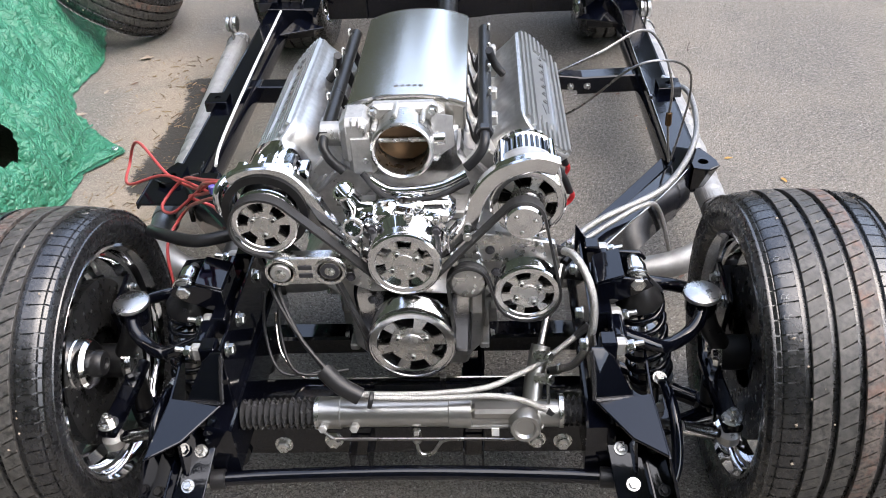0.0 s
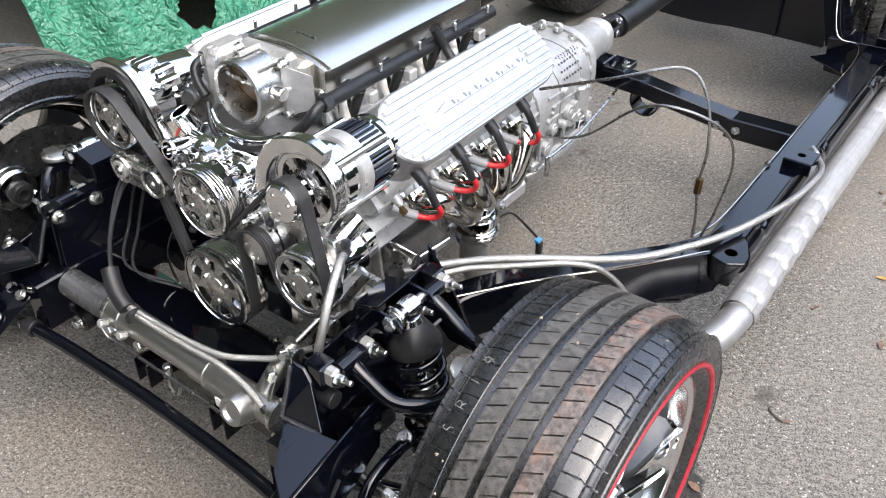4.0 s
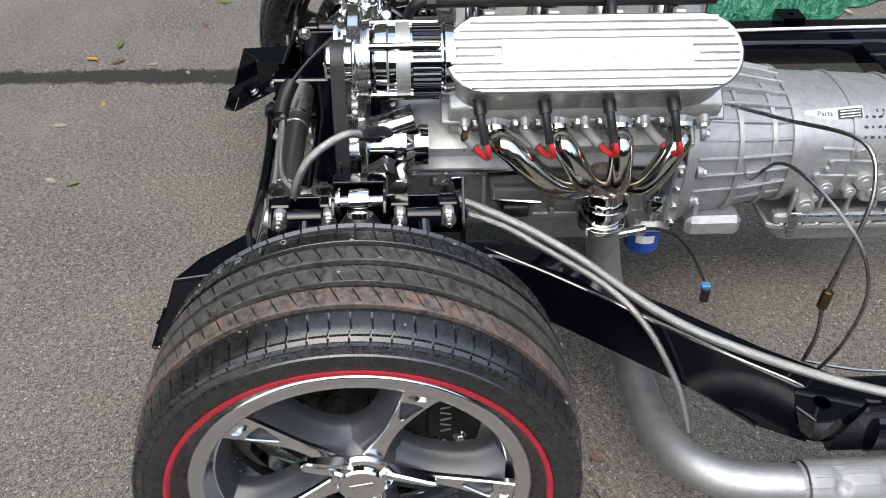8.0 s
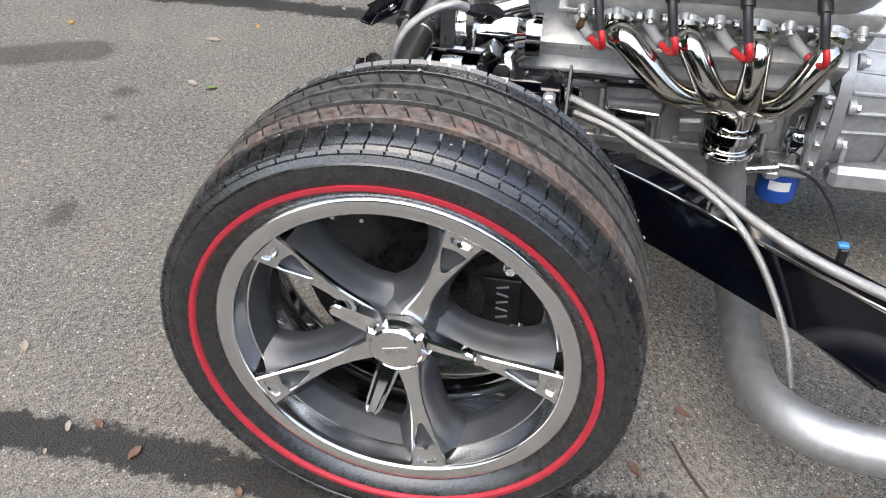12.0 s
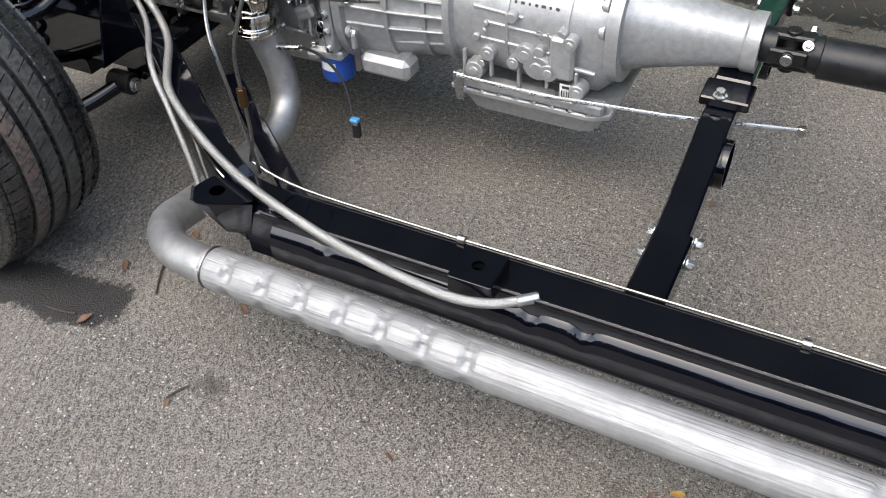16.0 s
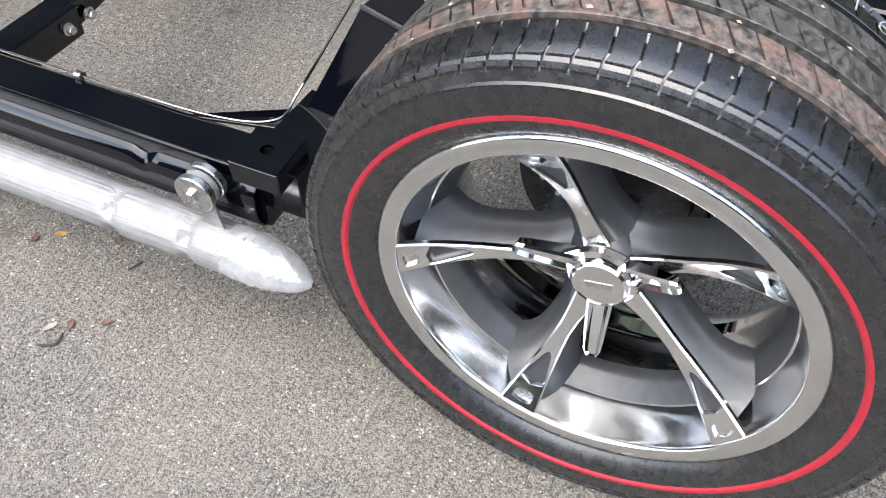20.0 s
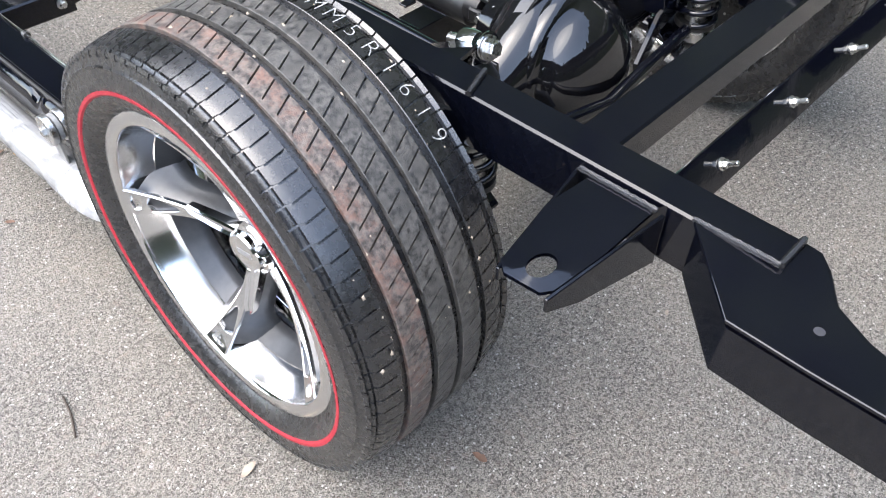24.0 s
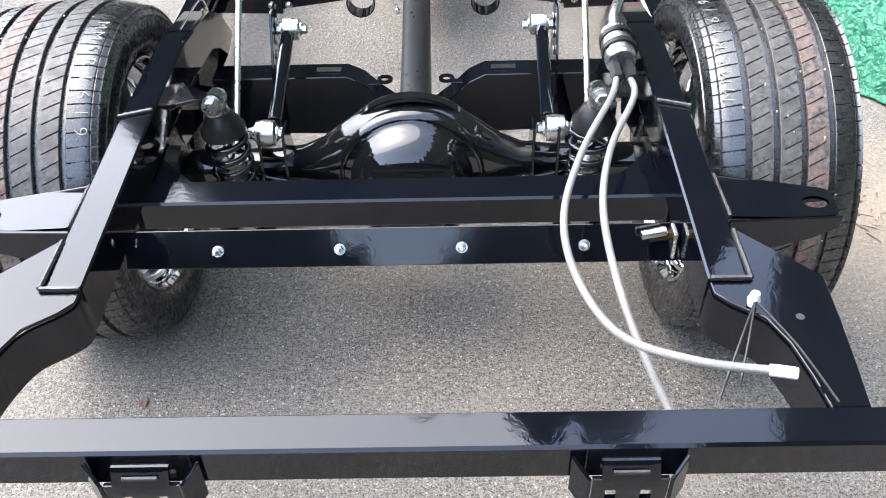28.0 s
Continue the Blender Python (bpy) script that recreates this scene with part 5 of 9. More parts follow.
lathe(bm, [(0.158, -0.03), (0.160, 0.0), (0.150, 0.016), (0.11, 0.05), (0.062, 0.085), (0.055, 0.12), (0.045, 0.125), (0, 0.125)], front, 48)
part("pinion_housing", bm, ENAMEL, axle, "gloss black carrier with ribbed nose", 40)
bm = bmesh.new()
lathe(bm, [(0.153, -0.012), (0.164, -0.012), (0.164, 0.012), (0.153, 0.012)], Matrix.Translation(V(0, 2.49, AX + 0.006)) @ rot_to((0, 1, 0.05)), 56, True)
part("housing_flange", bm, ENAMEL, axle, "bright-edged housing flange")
for s in (1, -1):
    for k in (0, 1):
        part("link_tab", prism(bmesh.new(), [V(s * (0.255 + 0.05 * k), 2.46, 0.37), V(s * (0.255 + 0.05 * k), 2.58, 0.38), V(s * (0.255 + 0.05 * k), 2.565, 0.50), V(s * (0.255 + 0.05 * k), 2.515, 0.50)], (0.006, 0, 0), 0.001), BLACK, axle)
    part("shock_tab", prism(bmesh.new(), [V(s * 0.30, 2.53, 0.32), V(s * 0.42, 2.53, 0.32), V(s * 0.42, 2.62, 0.25), V(s * 0.30, 2.62, 0.25)], (0, 0, 0.006), 0.001), BLACK, axle)
    part("truss", sweep(bmesh.new(), [V(s * 0.36, 2.56, 0.385), V(s * 0.24, 2.575, 0.37), V(s * 0.14, 2.60, 0.315)], rect(0.012, 0.045, 0.002)), BLACK, axle)
    bm = bmesh.new()
    lathe(bm, [(0.0, 0), (0.052, 0), (0.052, 0.03), (0, 0.03)], Matrix.Translation(V(s * 0.50, 2.49, AX)) @ rot_to((s, 0, 0)), 30)
    part("hub_flange", bm, SATIN, axle)
    # upper link bar with polished ends
    lk = part("upper_link", cyl(bmesh.new(), V(s * 0.303, 2.145, 0.505), V(s * 0.285, 2.50, 0.485), 0.0155), BLACK, axle, "gloss black four-link bar")
    for y, z in ((2.115, 0.508), (2.535, 0.483)):
        bm = bmesh.new()
        lathe(bm, [(0.010, -0.018), (0.026, -0.018), (0.028, 0), (0.026, 0.018), (0.010, 0.018)], Matrix.Translation(V(s * 0.297, y, z)) @ rot_to((1, 0, 0)), 24, True)
        part("link_end", bm, SATIN_AL, lk, "polished rod end")
        for d in (1, -1):
            part("link_bolt", hexa(bmesh.new(), V(s * 0.297 + d * 0.022, y, z), (d, 0, 0), 0.012, 0.016), BOLT, lk)
    lk = part("lower_link", cyl(bmesh.new(), V(s * 0.375, 2.12, 0.28), V(s * 0.375, 2.49, 0.27), 0.016), BLACK, axle)
    part("sway_link", cyl(bmesh.new(), V(s * 0.385, 2.22, 0.63), V(s * 0.375, 2.50, 0.43), 0.007), SATIN_AL, axle, "bright threaded link")
    for p in (V(s * 0.385, 2.21, 0.637), V(s * 0.375, 2.505, 0.425)):
        bm = bmesh.new()
        bmesh.ops.create_uvsphere(bm, u_segments=14, v_segments=8, radius=0.013, matrix=Matrix.Translation(p))
        part("link_joint", bm, BOLT, axle)
bm = bmesh.new()
tube(bm, [V(0.235, 2.64, 0.385), V(0.05, 2.66, 0.36), V(-0.33, 2.60, 0.33)], 0.013, 1, 12)
part("panhard_bar", bm, BLACK, axle, "gloss black track bar")
bm = bmesh.new()
box(bm, V(0.245, 2.62, 0.375), (0.055, 0.055, 0.006), None, 0.002)
box(bm, V(0.245, 2.60, 0.35), (0.055, 0.006, 0.05), None, 0.002)
part("panhard_bracket", bm, BLACK, axle)
bolt(V(0.245, 2.62, 0.378), (0, 0, 1), 0.016, 0.016, axle)

shaft = thing("drive_shaft", (0, 1.9, 0.33), "satin black tubular drive shaft with universal joints", "drive shaft")
part("shaft_tube", cyl(bmesh.new(), V(0.012, 1.53, 0.395), V(-0.002, 2.29, 0.385), 0.038, None, 32), SATIN, shaft)
for y in (1.475, 2.335):
    bm = bmesh.new()
    for k in (1, -1):
        box(bm, V(0.0 + k * 0.03, y, 0.393), (0.012, 0.07, 0.03), None, 0.004)
        box(bm, V(0.0, y + 0.005, 0.393 + k * 0.03), (0.03, 0.07, 0.012), None, 0.004)
    cyl(bm, V(-0.042, y, 0.393), V(0.042, y, 0.393), 0.014)
    cyl(bm, V(0, y, 0.351), V(0, y, 0.435), 0.014)
    u = part("universal_joint", bm, SATIN, shaft, "dark cast universal joint")
    for k in (1, -1):
        part("joint_cap", cyl(bmesh.new(), V(k * 0.040, y, 0.393), V(k * 0.045, y, 0.393), 0.011), BOLT, u)
        part("joint_bolt", hexa(bmesh.new(), V(k * 0.025, y + 0.03, 0.42), (k, 0, 1), 0.007, 0.012), BOLT, u)
    bm = bmesh.new()
    lathe(bm, [(0.015, -0.03), (0.030, -0.03), (0.037, 0.0), (0.0, 0.0)], Matrix.Translation(V(0.0, y + (0.055 if y < 2 else -0.05), 0.393)) @ rot_to((0, 1 if y < 2 else -1, 0)), 28)
    part("yoke_neck", bm, SATIN, u)


# ---- brakes behind the wheels ----
def brake(s, y, z, x, r, cal_angle, label):
    b = thing("disc_brake", (s * x, y, z - r), label, "brake", "disc brakes")
    bm = bmesh.new()
    m = Matrix.Translation(V(s * x, y, z)) @ rot_to((s, 0, 0))
    lathe(bm, [(0.072, -0.012), (r, -0.012), (r, 0.012), (0.072, 0.012), (0.068, 0.030), (0.0, 0.030)], m, 56)
    ro = part("rotor", bm, DARKROTOR, b, "drilled dark brake disc")
    # bright metal dots stand for light seen through the drilled holes
    for k in range(30):
        a = 2 * math.pi * k / 30
        rr = r - 0.016 - 0.016 * (k % 3)
        for f in (0.0124, -0.0126):
            part("lit_drill_dot", cyl(bmesh.new(), m @ V(rr * math.cos(a), rr * math.sin(a), f), m @ V(rr * math.cos(a), rr * math.sin(a), f + 0.0006), 0.0035, None, 8, 0), BOLT, ro)
    bm = bmesh.new()
    a0 = radians(cal_angle)
    rows = []
    for k in range(9):
        a = a0 + radians(-26 + 52 * k / 8)
        bump = 0.006 * (1 - abs(k - 4) / 4)
        rows.append([bm.verts.new(V(s * (x + dx), y + rr * math.cos(a), z + rr * math.sin(a))) for dx, rr in ((-0.045, r - 0.075), (-0.050, r - 0.03), (-0.04, r + 0.012), (0.04, r + 0.012), (0.050 + bump, r - 0.03), (0.046 + bump, r - 0.07), (0.018, r - 0.072), (0.016, r - 0.004), (-0.016, r - 0.004), (-0.018, r - 0.072))])
    for p, q in zip(rows, rows[1:]):
        for j in range(10):
            bm.faces.new((p[j], p[(j + 1) % 10], q[(j + 1) % 10], q[j]))
    bm.faces.new(rows[0])
    bm.faces.new(rows[-1][::-1])
    part("caliper_bridge", box(bmesh.new(), V(s * (x + 0.02), y + (r + 0.006) * math.cos(a0 + 0.3), z + (r + 0.006) * math.sin(a0 + 0.3)), (0.07, 0.03, 0.022), None, 0.006), CAST, b, "bare metal bridge")
    c = part("caliper", bm, PLASTIC if y < 1 else BLACK, b, "black four-piston caliper", 40)
    mid = V(s * (x + 0.0565), y + (r - 0.045) * math.cos(a0), z + (r - 0.045) * math.sin(a0))
    part("caliper_plate", box(bmesh.new(), mid, (0.004, 0.050, 0.078), None, 0.003), SATIN, c, "raised black face")
    for k in range(5):                                   # worn maker's lettering as plain bars
        part("letter_bar", box(bmesh.new(), mid + V(s * 0.0028, 0.0, 0.026 - 0.013 * k), (0.0012, 0.017, 0.0030), Matrix.Rotation(0.25 * (-1) ** k, 4, 'X'), 0), GREYPLASTIC if y < 1 else WHITE, c)
    for k in (-1, 1):
        a = a0 + radians(20 * k)
        part("caliper_bolt", hexa(bmesh.new(), V(s * (x + 0.05), y + (r - 0.02) * math.cos(a), z + (r - 0.02) * math.sin(a)), (s, 0, 0), 0.008, 0.01), BOLT, c)
    if y < 1 and s < 0:                                  # polished piston housing seen from inside
        m = Matrix.Translation(V(s * 0.668, -0.100, 0.392)) @ rot_to((-s, 0, 0))
        ph = part("piston_housing", lathe(bmesh.new(), [(0.050, 0.0), (0.053, 0.004), (0.053, 0.014), (0.050, 0.018), (0.050, 0.034), (0.044, 0.042), (0.026, 0.045), (0, 0.045)], m, 48), POLISH, b, "polished piston housing")
        part("piston_cap", lathe(bmesh.new(), [(0.027, 0.044), (0.027, 0.056), (0.022, 0.064), (0.012, 0.066), (0.010, 0.060), (0, 0.060)], m, 32), SATIN, ph, "dark round cap")
    return b


for s in (1, -1):
    brake(s, -0.016, 0.322, 0.665, 0.172, 8, "front disc brake with drilled rotor and black caliper")
    brake(s, 2.489, 0.362, 0.560, 0.165, 8, "rear disc brake with drilled rotor and black caliper")

# ---- engine ----
engine = thing("engine", (0, 0.3, 0.19), "polished aluminium eight-cylinder vee engine with billet front drive", "engine")
bm = bmesh.new()
sec = [(-0.10, 0.262), (0.10, 0.262), (0.135, 0.30), (0.14, 0.42), (0.225, 0.505), (0.165, 0.575), (0.06, 0.60), (-0.06, 0.60), (-0.165, 0.575), (-0.225, 0.505), (-0.14, 0.42), (-0.135, 0.30)]
prism(bm, [V(x, 0.045, z) for x, z in sec], (0, 0.56, 0), 0.004)
part("block", bm, CAST, engine, "grey cast aluminium block")
for s in (1, -1):
    for k in range(7):
        part("block_rib", box(bmesh.new(), V(s * 0.142, 0.10 + 0.075 * k, 0.355), (0.012, 0.010, 0.11), None, 0.003), CAST, engine)
    part("pan_rail", box(bmesh.new(), V(s * 0.138, 0.325, 0.292), (0.02, 0.56, 0.016), None, 0.003), CAST, engine)
    for k in range(8):
        bolt(V(s * 0.152, 0.07 + 0.072 * k, 0.308), (s, 0, 0.1), 0.006, 0.008, engine)
bm = bmesh.new()
prism(bm, [V(-0.115, 0.05, 0.282), V(0.115, 0.05, 0.282), V(0.10, 0.05, 0.235), V(-0.10, 0.05, 0.235)], (0, 0.30, 0), 0.006)
prism(bm, [V(-0.118, 0.30, 0.282), V(0.118, 0.30, 0.282), V(0.105, 0.30, 0.192), V(-0.105, 0.30, 0.192)], (0, 0.29, 0), 0.008)
part("oil_pan", bm, CAST, engine, "cast oil pan")
bm = bmesh.new()
prism(bm, [V(x, 0.012, z) for x, z in ((-0.11, 0.30), (0.11, 0.30), (0.12, 0.46), (0.10, 0.56), (-0.10, 0.56), (-0.12, 0.46))], (0, 0.036, 0), 0.008)
part("timing_cover", bm, POLISH, engine, "polished timing cover")
S45 = math.sqrt(0.5)
for s in (1, -1):
    n, c = V(s * S45, 0, S45), V(s * S45, 0, -S45)
    F = V(s * 0.270, 0.380, 0.722)
    turn = Matrix(((c.x, 0, n.x, 0), (0, 1, 0, 0), (c.z, 0, n.z, 0), (0, 0, 0, 1)))      # local x across, y along, z out of the bank

    def L(u, y, w):
        return F + c * u + n * w + V(0, y, 0)

    # head
    bm = bmesh.new()
    prism(bm, [L(-0.075, -0.245, -0.085), L(0.070, -0.245, -0.085), L(0.082, -0.245, -0.105), L(0.088, -0.245, -0.165), L(0.070, -0.245, -0.200), L(-0.085, -0.245, -0.200)], (0, 0.49, 0), 0.004)
    head = part("cylinder_head", bm, CAST, engine, "cast aluminium cylinder head")
    for k in range(4):
        y = 0.220 - F.y + 0.112 * k
        part("port_boss", cyl(bmesh.new(), L(0.080, y, -0.135), L(0.096, y, -0.135), 0.030, 0.027, 20), CAST, head)
        for d in (-1, 1):
            part("head_bolt", hexa(bmesh.new(), L(0.084, y + d * 0.036, -0.118), c, 0.007, 0.010), BOLT, head)
            part("head_lug", box(bmesh.new(), L(0.082, y + d * 0.05, -0.175), (0.014, 0.018, 0.03), turn, 0.003), CAST, head)
    for y, u in ((-0.21, 0.078), (-0.17, 0.082)):
        part("core_plug", cyl(bmesh.new(), L(u, y, -0.17), L(u + 0.014, y, -0.17), 0.016, None, 18), BOLT, head)
    part("sensor", cyl(bmesh.new(), L(0.08, -0.215, -0.125), L(0.12, -0.215, -0.115), 0.008, None, 6), GOLD, head, "brass temperature sender")
    # valve cover: oval billet box, finned
    def oval(hw, hl, k=10):
        pts = []
        for i in range(k + 1):
            a = math.pi * i / k
            pts.append((hw * math.cos(a), hl - hw + hw * math.sin(a)))
        for i in range(k + 1):
            a = math.pi + math.pi * i / k
            pts.append((hw * math.cos(a), -(hl - hw) + hw * math.sin(a)))
        return pts

    bm = bmesh.new()
    rings = []
    for hw, hl, w in ((0.080, 0.256, -0.122), (0.080, 0.256, -0.112), (0.073, 0.250, -0.106), (0.067, 0.250, -0.022), (0.066, 0.252, -0.018), (0.068, 0.254, -0.010), (0.068, 0.254, -0.003), (0.065, 0.251, 0.0)):
        rings.append([bm.verts.new(L(u, y, w)) for u, y in oval(hw, hl)])
    for a, b in zip(rings, rings[1:]):
        m = len(a)
        for i in range(m):
            bm.faces.new((a[i], a[(i + 1) % m], b[(i + 1) % m], b[i]))
    bm.faces.new(rings[0])
    bm.faces.new(rings[-1])
    cover = part("valve_cover", bm, COVER, engine, "oval polished finned valve cover with script panel", 25)
    for k in range(9):
        u = -0.056 + 0.014 * k
        half = 0.251 - 0.066 + math.sqrt(max(0.0, 0.063 ** 2 - u * u)) - 0.004
        spans = [(-half, half)] if abs(u) > 0.024 else [(-half, -0.170 + 0.012 * abs(k - 4)), (0.176 - 0.012 * abs(k - 4), half)]
        for a, b in spans:
            bm = bmesh.new()
            sweep(bm, [L(u, a, 0.0), L(u, b, 0.0)], [(-0.0046, -0.001), (0.0046, -0.001), (0.0036, 0.0075), (-0.0036, 0.0075)], n)
            part("fin", bm, FIN, cover)
    bm = bmesh.new()
    box(bm, L(0, 0.004, 0.001), (0.054, 0.325, 0.003), turn, 0.001)
    panel = part("script_panel", bm, FIN, cover, "flat panel with a worn raised script")
    ink = bmesh.new()
    box(ink, L(0.010, 0.012, 0.003), (0.0018, 0.24, 0.0012), turn, 0)
    box(ink, L(-0.002, -0.105, 0.003), (0.002, 0.035, 0.0012), turn @ Matrix.Rotation(0.25, 4, 'Z'), 0)
    for k in range(7):
        box(ink, L(0.0015, -0.07 + 0.036 * k, 0.003), (0.010, 0.0045, 0.0012), turn @ Matrix.Rotation(0.4, 4, 'Z'), 0)
        box(ink, L(0.0045, -0.058 + 0.036 * k, 0.003), (0.006, 0.004, 0.0012), turn @ Matrix.Rotation(-0.5, 4, 'Z'), 0)
    part("script_mark", ink, STEEL, panel, "grey engraved script strokes")
    # breather hose from the cover
    bm = bmesh.new()
    tube(bm, [L(-0.066, 0.04, -0.045), L(-0.10, 0.04, -0.04), L(-0.135, 0.02, -0.02)], 0.009, 5, 12)
    part("breather_hose", bm, PLASTIC, engine)
    # ignition leads and boots
    for k in range(4):
        y = 0.220 - F.y + 0.112 * k
        p = L(0.076, y - 0.034, -0.045)
        q = p + V(s * 0.028, 0.010, -0.060)
        ld = part("plug_lead", tube(bmesh.new(), [p + V(-s * 0.022, -0.002, 0.014), p + V(-s * 0.004, 0.0, 0.0), p + V(s * 0.014, 0.003, -0.022), q], 0.0078, 6, 12), PLASTIC, engine, "black plug lead boot")
        part("boot_cap", tube(bmesh.new(), [p + V(-s * 0.024, -0.002, 0.016), p + V(-s * 0.006, 0.0, 0.002), p + V(s * 0.008, 0.002, -0.013)], 0.0115, 4, 12), PLASTIC, ld)
        part("red_boot", tube(bmesh.new(), [q + V(-s * 0.002, 0, 0.006), q + V(s * 0.006, 0.005, -0.012), q + V(-s * 0.002, 0.006, -0.028), q + V(-s * 0.020, -0.004, -0.032), q + V(-s * 0.036, -0.014, -0.028)], 0.0056, 6, 12), RED, ld, "red rubber sleeve bent back to the plug")
        part("grey_boot", tube(bmesh.new(), [q + V(-s * 0.034, -0.013, -0.028), q + V(-s * 0.050, -0.024, -0.022), q + V(-s * 0.072, -0.038, -0.010)], 0.0092, 4, 12), GREYPLASTIC, ld, "grey plug boot")
    # headers
    part("header_collector", lathe(bmesh.new(), [(0.030, 0.0), (0.046, 0.0), (0.048, 0.010), (0.040, 0.016), (0.040, 0.03), (0.046, 0.034), (0.046, 0.044), (0.034, 0.05), (0.036, 0.12), (0.0, 0.12)], Matrix.Translation(V(s * 0.247, 0.438, 0.345)), 28), STAINLESS, engine, "clamped header collector")
    for k, (dx, dy) in enumerate(((0.012, -0.018), (0.02, -0.004), (0.018, 0.010), (0.006, 0.02))):
        y0 = 0.220 + 0.112 * k
        a = L(0.094, y0 - F.y, -0.135)
        mid = a + V(s * 0.048, (0.438 - y0) * 0.10, -0.012)
        end = V(s * (0.247 + dx * 0.8), 0.438 + dy, 0.44)
        lo = V(s * (0.247 + dx * 0.6), 0.438 + dy * 0.8, 0.385)
        m2 = mid.lerp(end, 0.5) + V(s * 0.020, 0, -0.012 - 0.010 * abs(k - 1.5))
        part("header_tube", tube(bmesh.new(), [a, a + c * 0.020, mid, m2, end, lo], 0.0225, 7, 18), STAINLESS, engine, "bright bent header tube")
        bm = bmesh.new()
        lathe(bm, [(0.018, 0), (0.033, 0), (0.033, 0.008), (0.018, 0.008)], Matrix.Translation(L(0.094, y0 - F.y, -0.135)) @ rot_to(c), 24, True)
        part("header_flange", bm, STAINLESS, engine)
    for z in (0.350, 0.385):
        bm = bmesh.new()
        lathe(bm, [(0.043, 0), (0.0475, 0.0), (0.0475, 0.012), (0.043, 0.012)], Matrix.Translation(V(s * 0.247, 0.438, z)), 28, True)
        part("band_clamp", bm, CHROME, engine)
    bm = bmesh.new()
    tube(bm, [V(s * 0.262, 0.405, 0.352), V(s * 0.298, 0.40, 0.352)], 0.004, 1, 8)
    part("clamp_bolt", bm, BOLT, engine)
    # fuel rail with injectors
    rail = part("fuel_rail", sweep(bmesh.new(), [V(s * 0.150, 0.115, 0.766), V(s * 0.150, 0.61, 0.766)], [(0.0135 * math.cos(2 * math.pi * i / 14), 0.0135 * math.sin(2 * math.pi * i / 14)) for i in range(14)]), SATIN, engine, "black anodised fuel rail")
    for k in range(4):
        y = 0.20 + 0.112 * k
        part("injector", cyl(bmesh.new(), V(s * 0.150, y, 0.755), V(s * 0.125, y, 0.69), 0.010, 0.008, 14), PLASTIC, engine)
        part("injector_clip", box(bmesh.new(), V(s * 0.166, y + 0.01, 0.742), (0.018, 0.022, 0.022), None, 0.003), CAST, engine)
        part("rail_screw", cyl(bmesh.new(), V(s * 0.160, y + 0.045, 0.775), V(s * 0.160, y + 0.045, 0.792), 0.004), BOLT, rail)
        part("runner", tube(bmesh.new(), [V(s * 0.070, y, 0.768), V(s * 0.092, y, 0.745), V(s * 0.100, y, 0.70), V(s * 0.120, y, 0.64)], 0.029, 5, 18), POLISH, engine, "polished intake runner")
    fit = part("rail_elbow", tube(bmesh.new(), [V(s * 0.150, 0.118, 0.766), V(s * 0.150, 0.095, 0.765), V(s * 0.148, 0.078, 0.755), V(s * 0.135, 0.070, 0.735), V(s * 0.115, 0.068, 0.715)], 0.0095, 4, 12), PLASTIC, engine, "black hose elbow")
    part("elbow_nut", cyl(bmesh.new(), V(s * 0.150, 0.10, 0.766), V(s * 0.150, 0.118, 0.766), 0.016, None, 6), PLASTIC, fit)

# intake: plenum, base and valley
bm = bmesh.new()
rows = []
for y in (0.155, 0.17, 0.62, 0.632):
    k = 0.96 if y in (0.155, 0.632) else 1.0
    rows.append([bm.verts.new(V(0.114 * k * a, y, 0.794 + 0.021 * k * (1 - abs(a) ** 2.4))) for a in np.linspace(-1, 1, 25)] + [bm.verts.new(V(0.114 * k, y, 0.748)), bm.verts.new(V(-0.114 * k, y, 0.748))])
for a, b in zip(rows, rows[1:]):
    m = len(a)
    for i in range(m):
        bm.faces.new((a[i], a[(i + 1) % m], b[(i + 1) % m], b[i]))
bm.faces.new(rows[0])
bm.faces.new(rows[-1])
plen = part("plenum_lid", bm, LIDMETAL, engine, "arched brushed aluminium plenum lid", 40)
ink = bmesh.new()
for k in range(5):
    box(ink, V(-0.020 + 0.012 * k, 0.215, 0.8155), (0.008, 0.005, 0.0012), Matrix.Rotation(0.3, 4, 'Z'), 0)
part("script_mark", ink, STEEL, plen, "small engraved script strokes")
bm = bmesh.new()
sweep(bm, [V(0.115 * a, 0.165, 0.795 + 0.021 * (1 - abs(a) ** 2.4)) for a in np.linspace(-0.99, 0.99, 50)], [(-0.006, -0.001), (0.006, -0.001), (0.006, 0.002), (-0.006, 0.002)], (0, -1, 0.0))
part("plenum_edge", bm, POLISH, engine)
bm = bmesh.new()
prism(bm, [V(-0.105, 0.15, 0.758), V(0.105, 0.15, 0.758), V(0.10, 0.15, 0.70), V(0.145, 0.15, 0.61), V(-0.145, 0.15, 0.61), V(-0.10, 0.15, 0.70)], (0, 0.47, 0), 0.006)
part("intake_base", bm, POLISH, engine, "polished intake manifold base")
bm = bmesh.new()
box(bm, V(0, 0.35, 0.605), (0.26, 0.55, 0.02), None, 0.004)
part("valley_cover", bm, CAST, engine)
for k in range(4):
    for s in (1, -1):
        bolt(V(s * 0.122, 0.16 + 0.145 * k, 0.628), (s, 0, 0.6), 0.007, 0.010, engine)
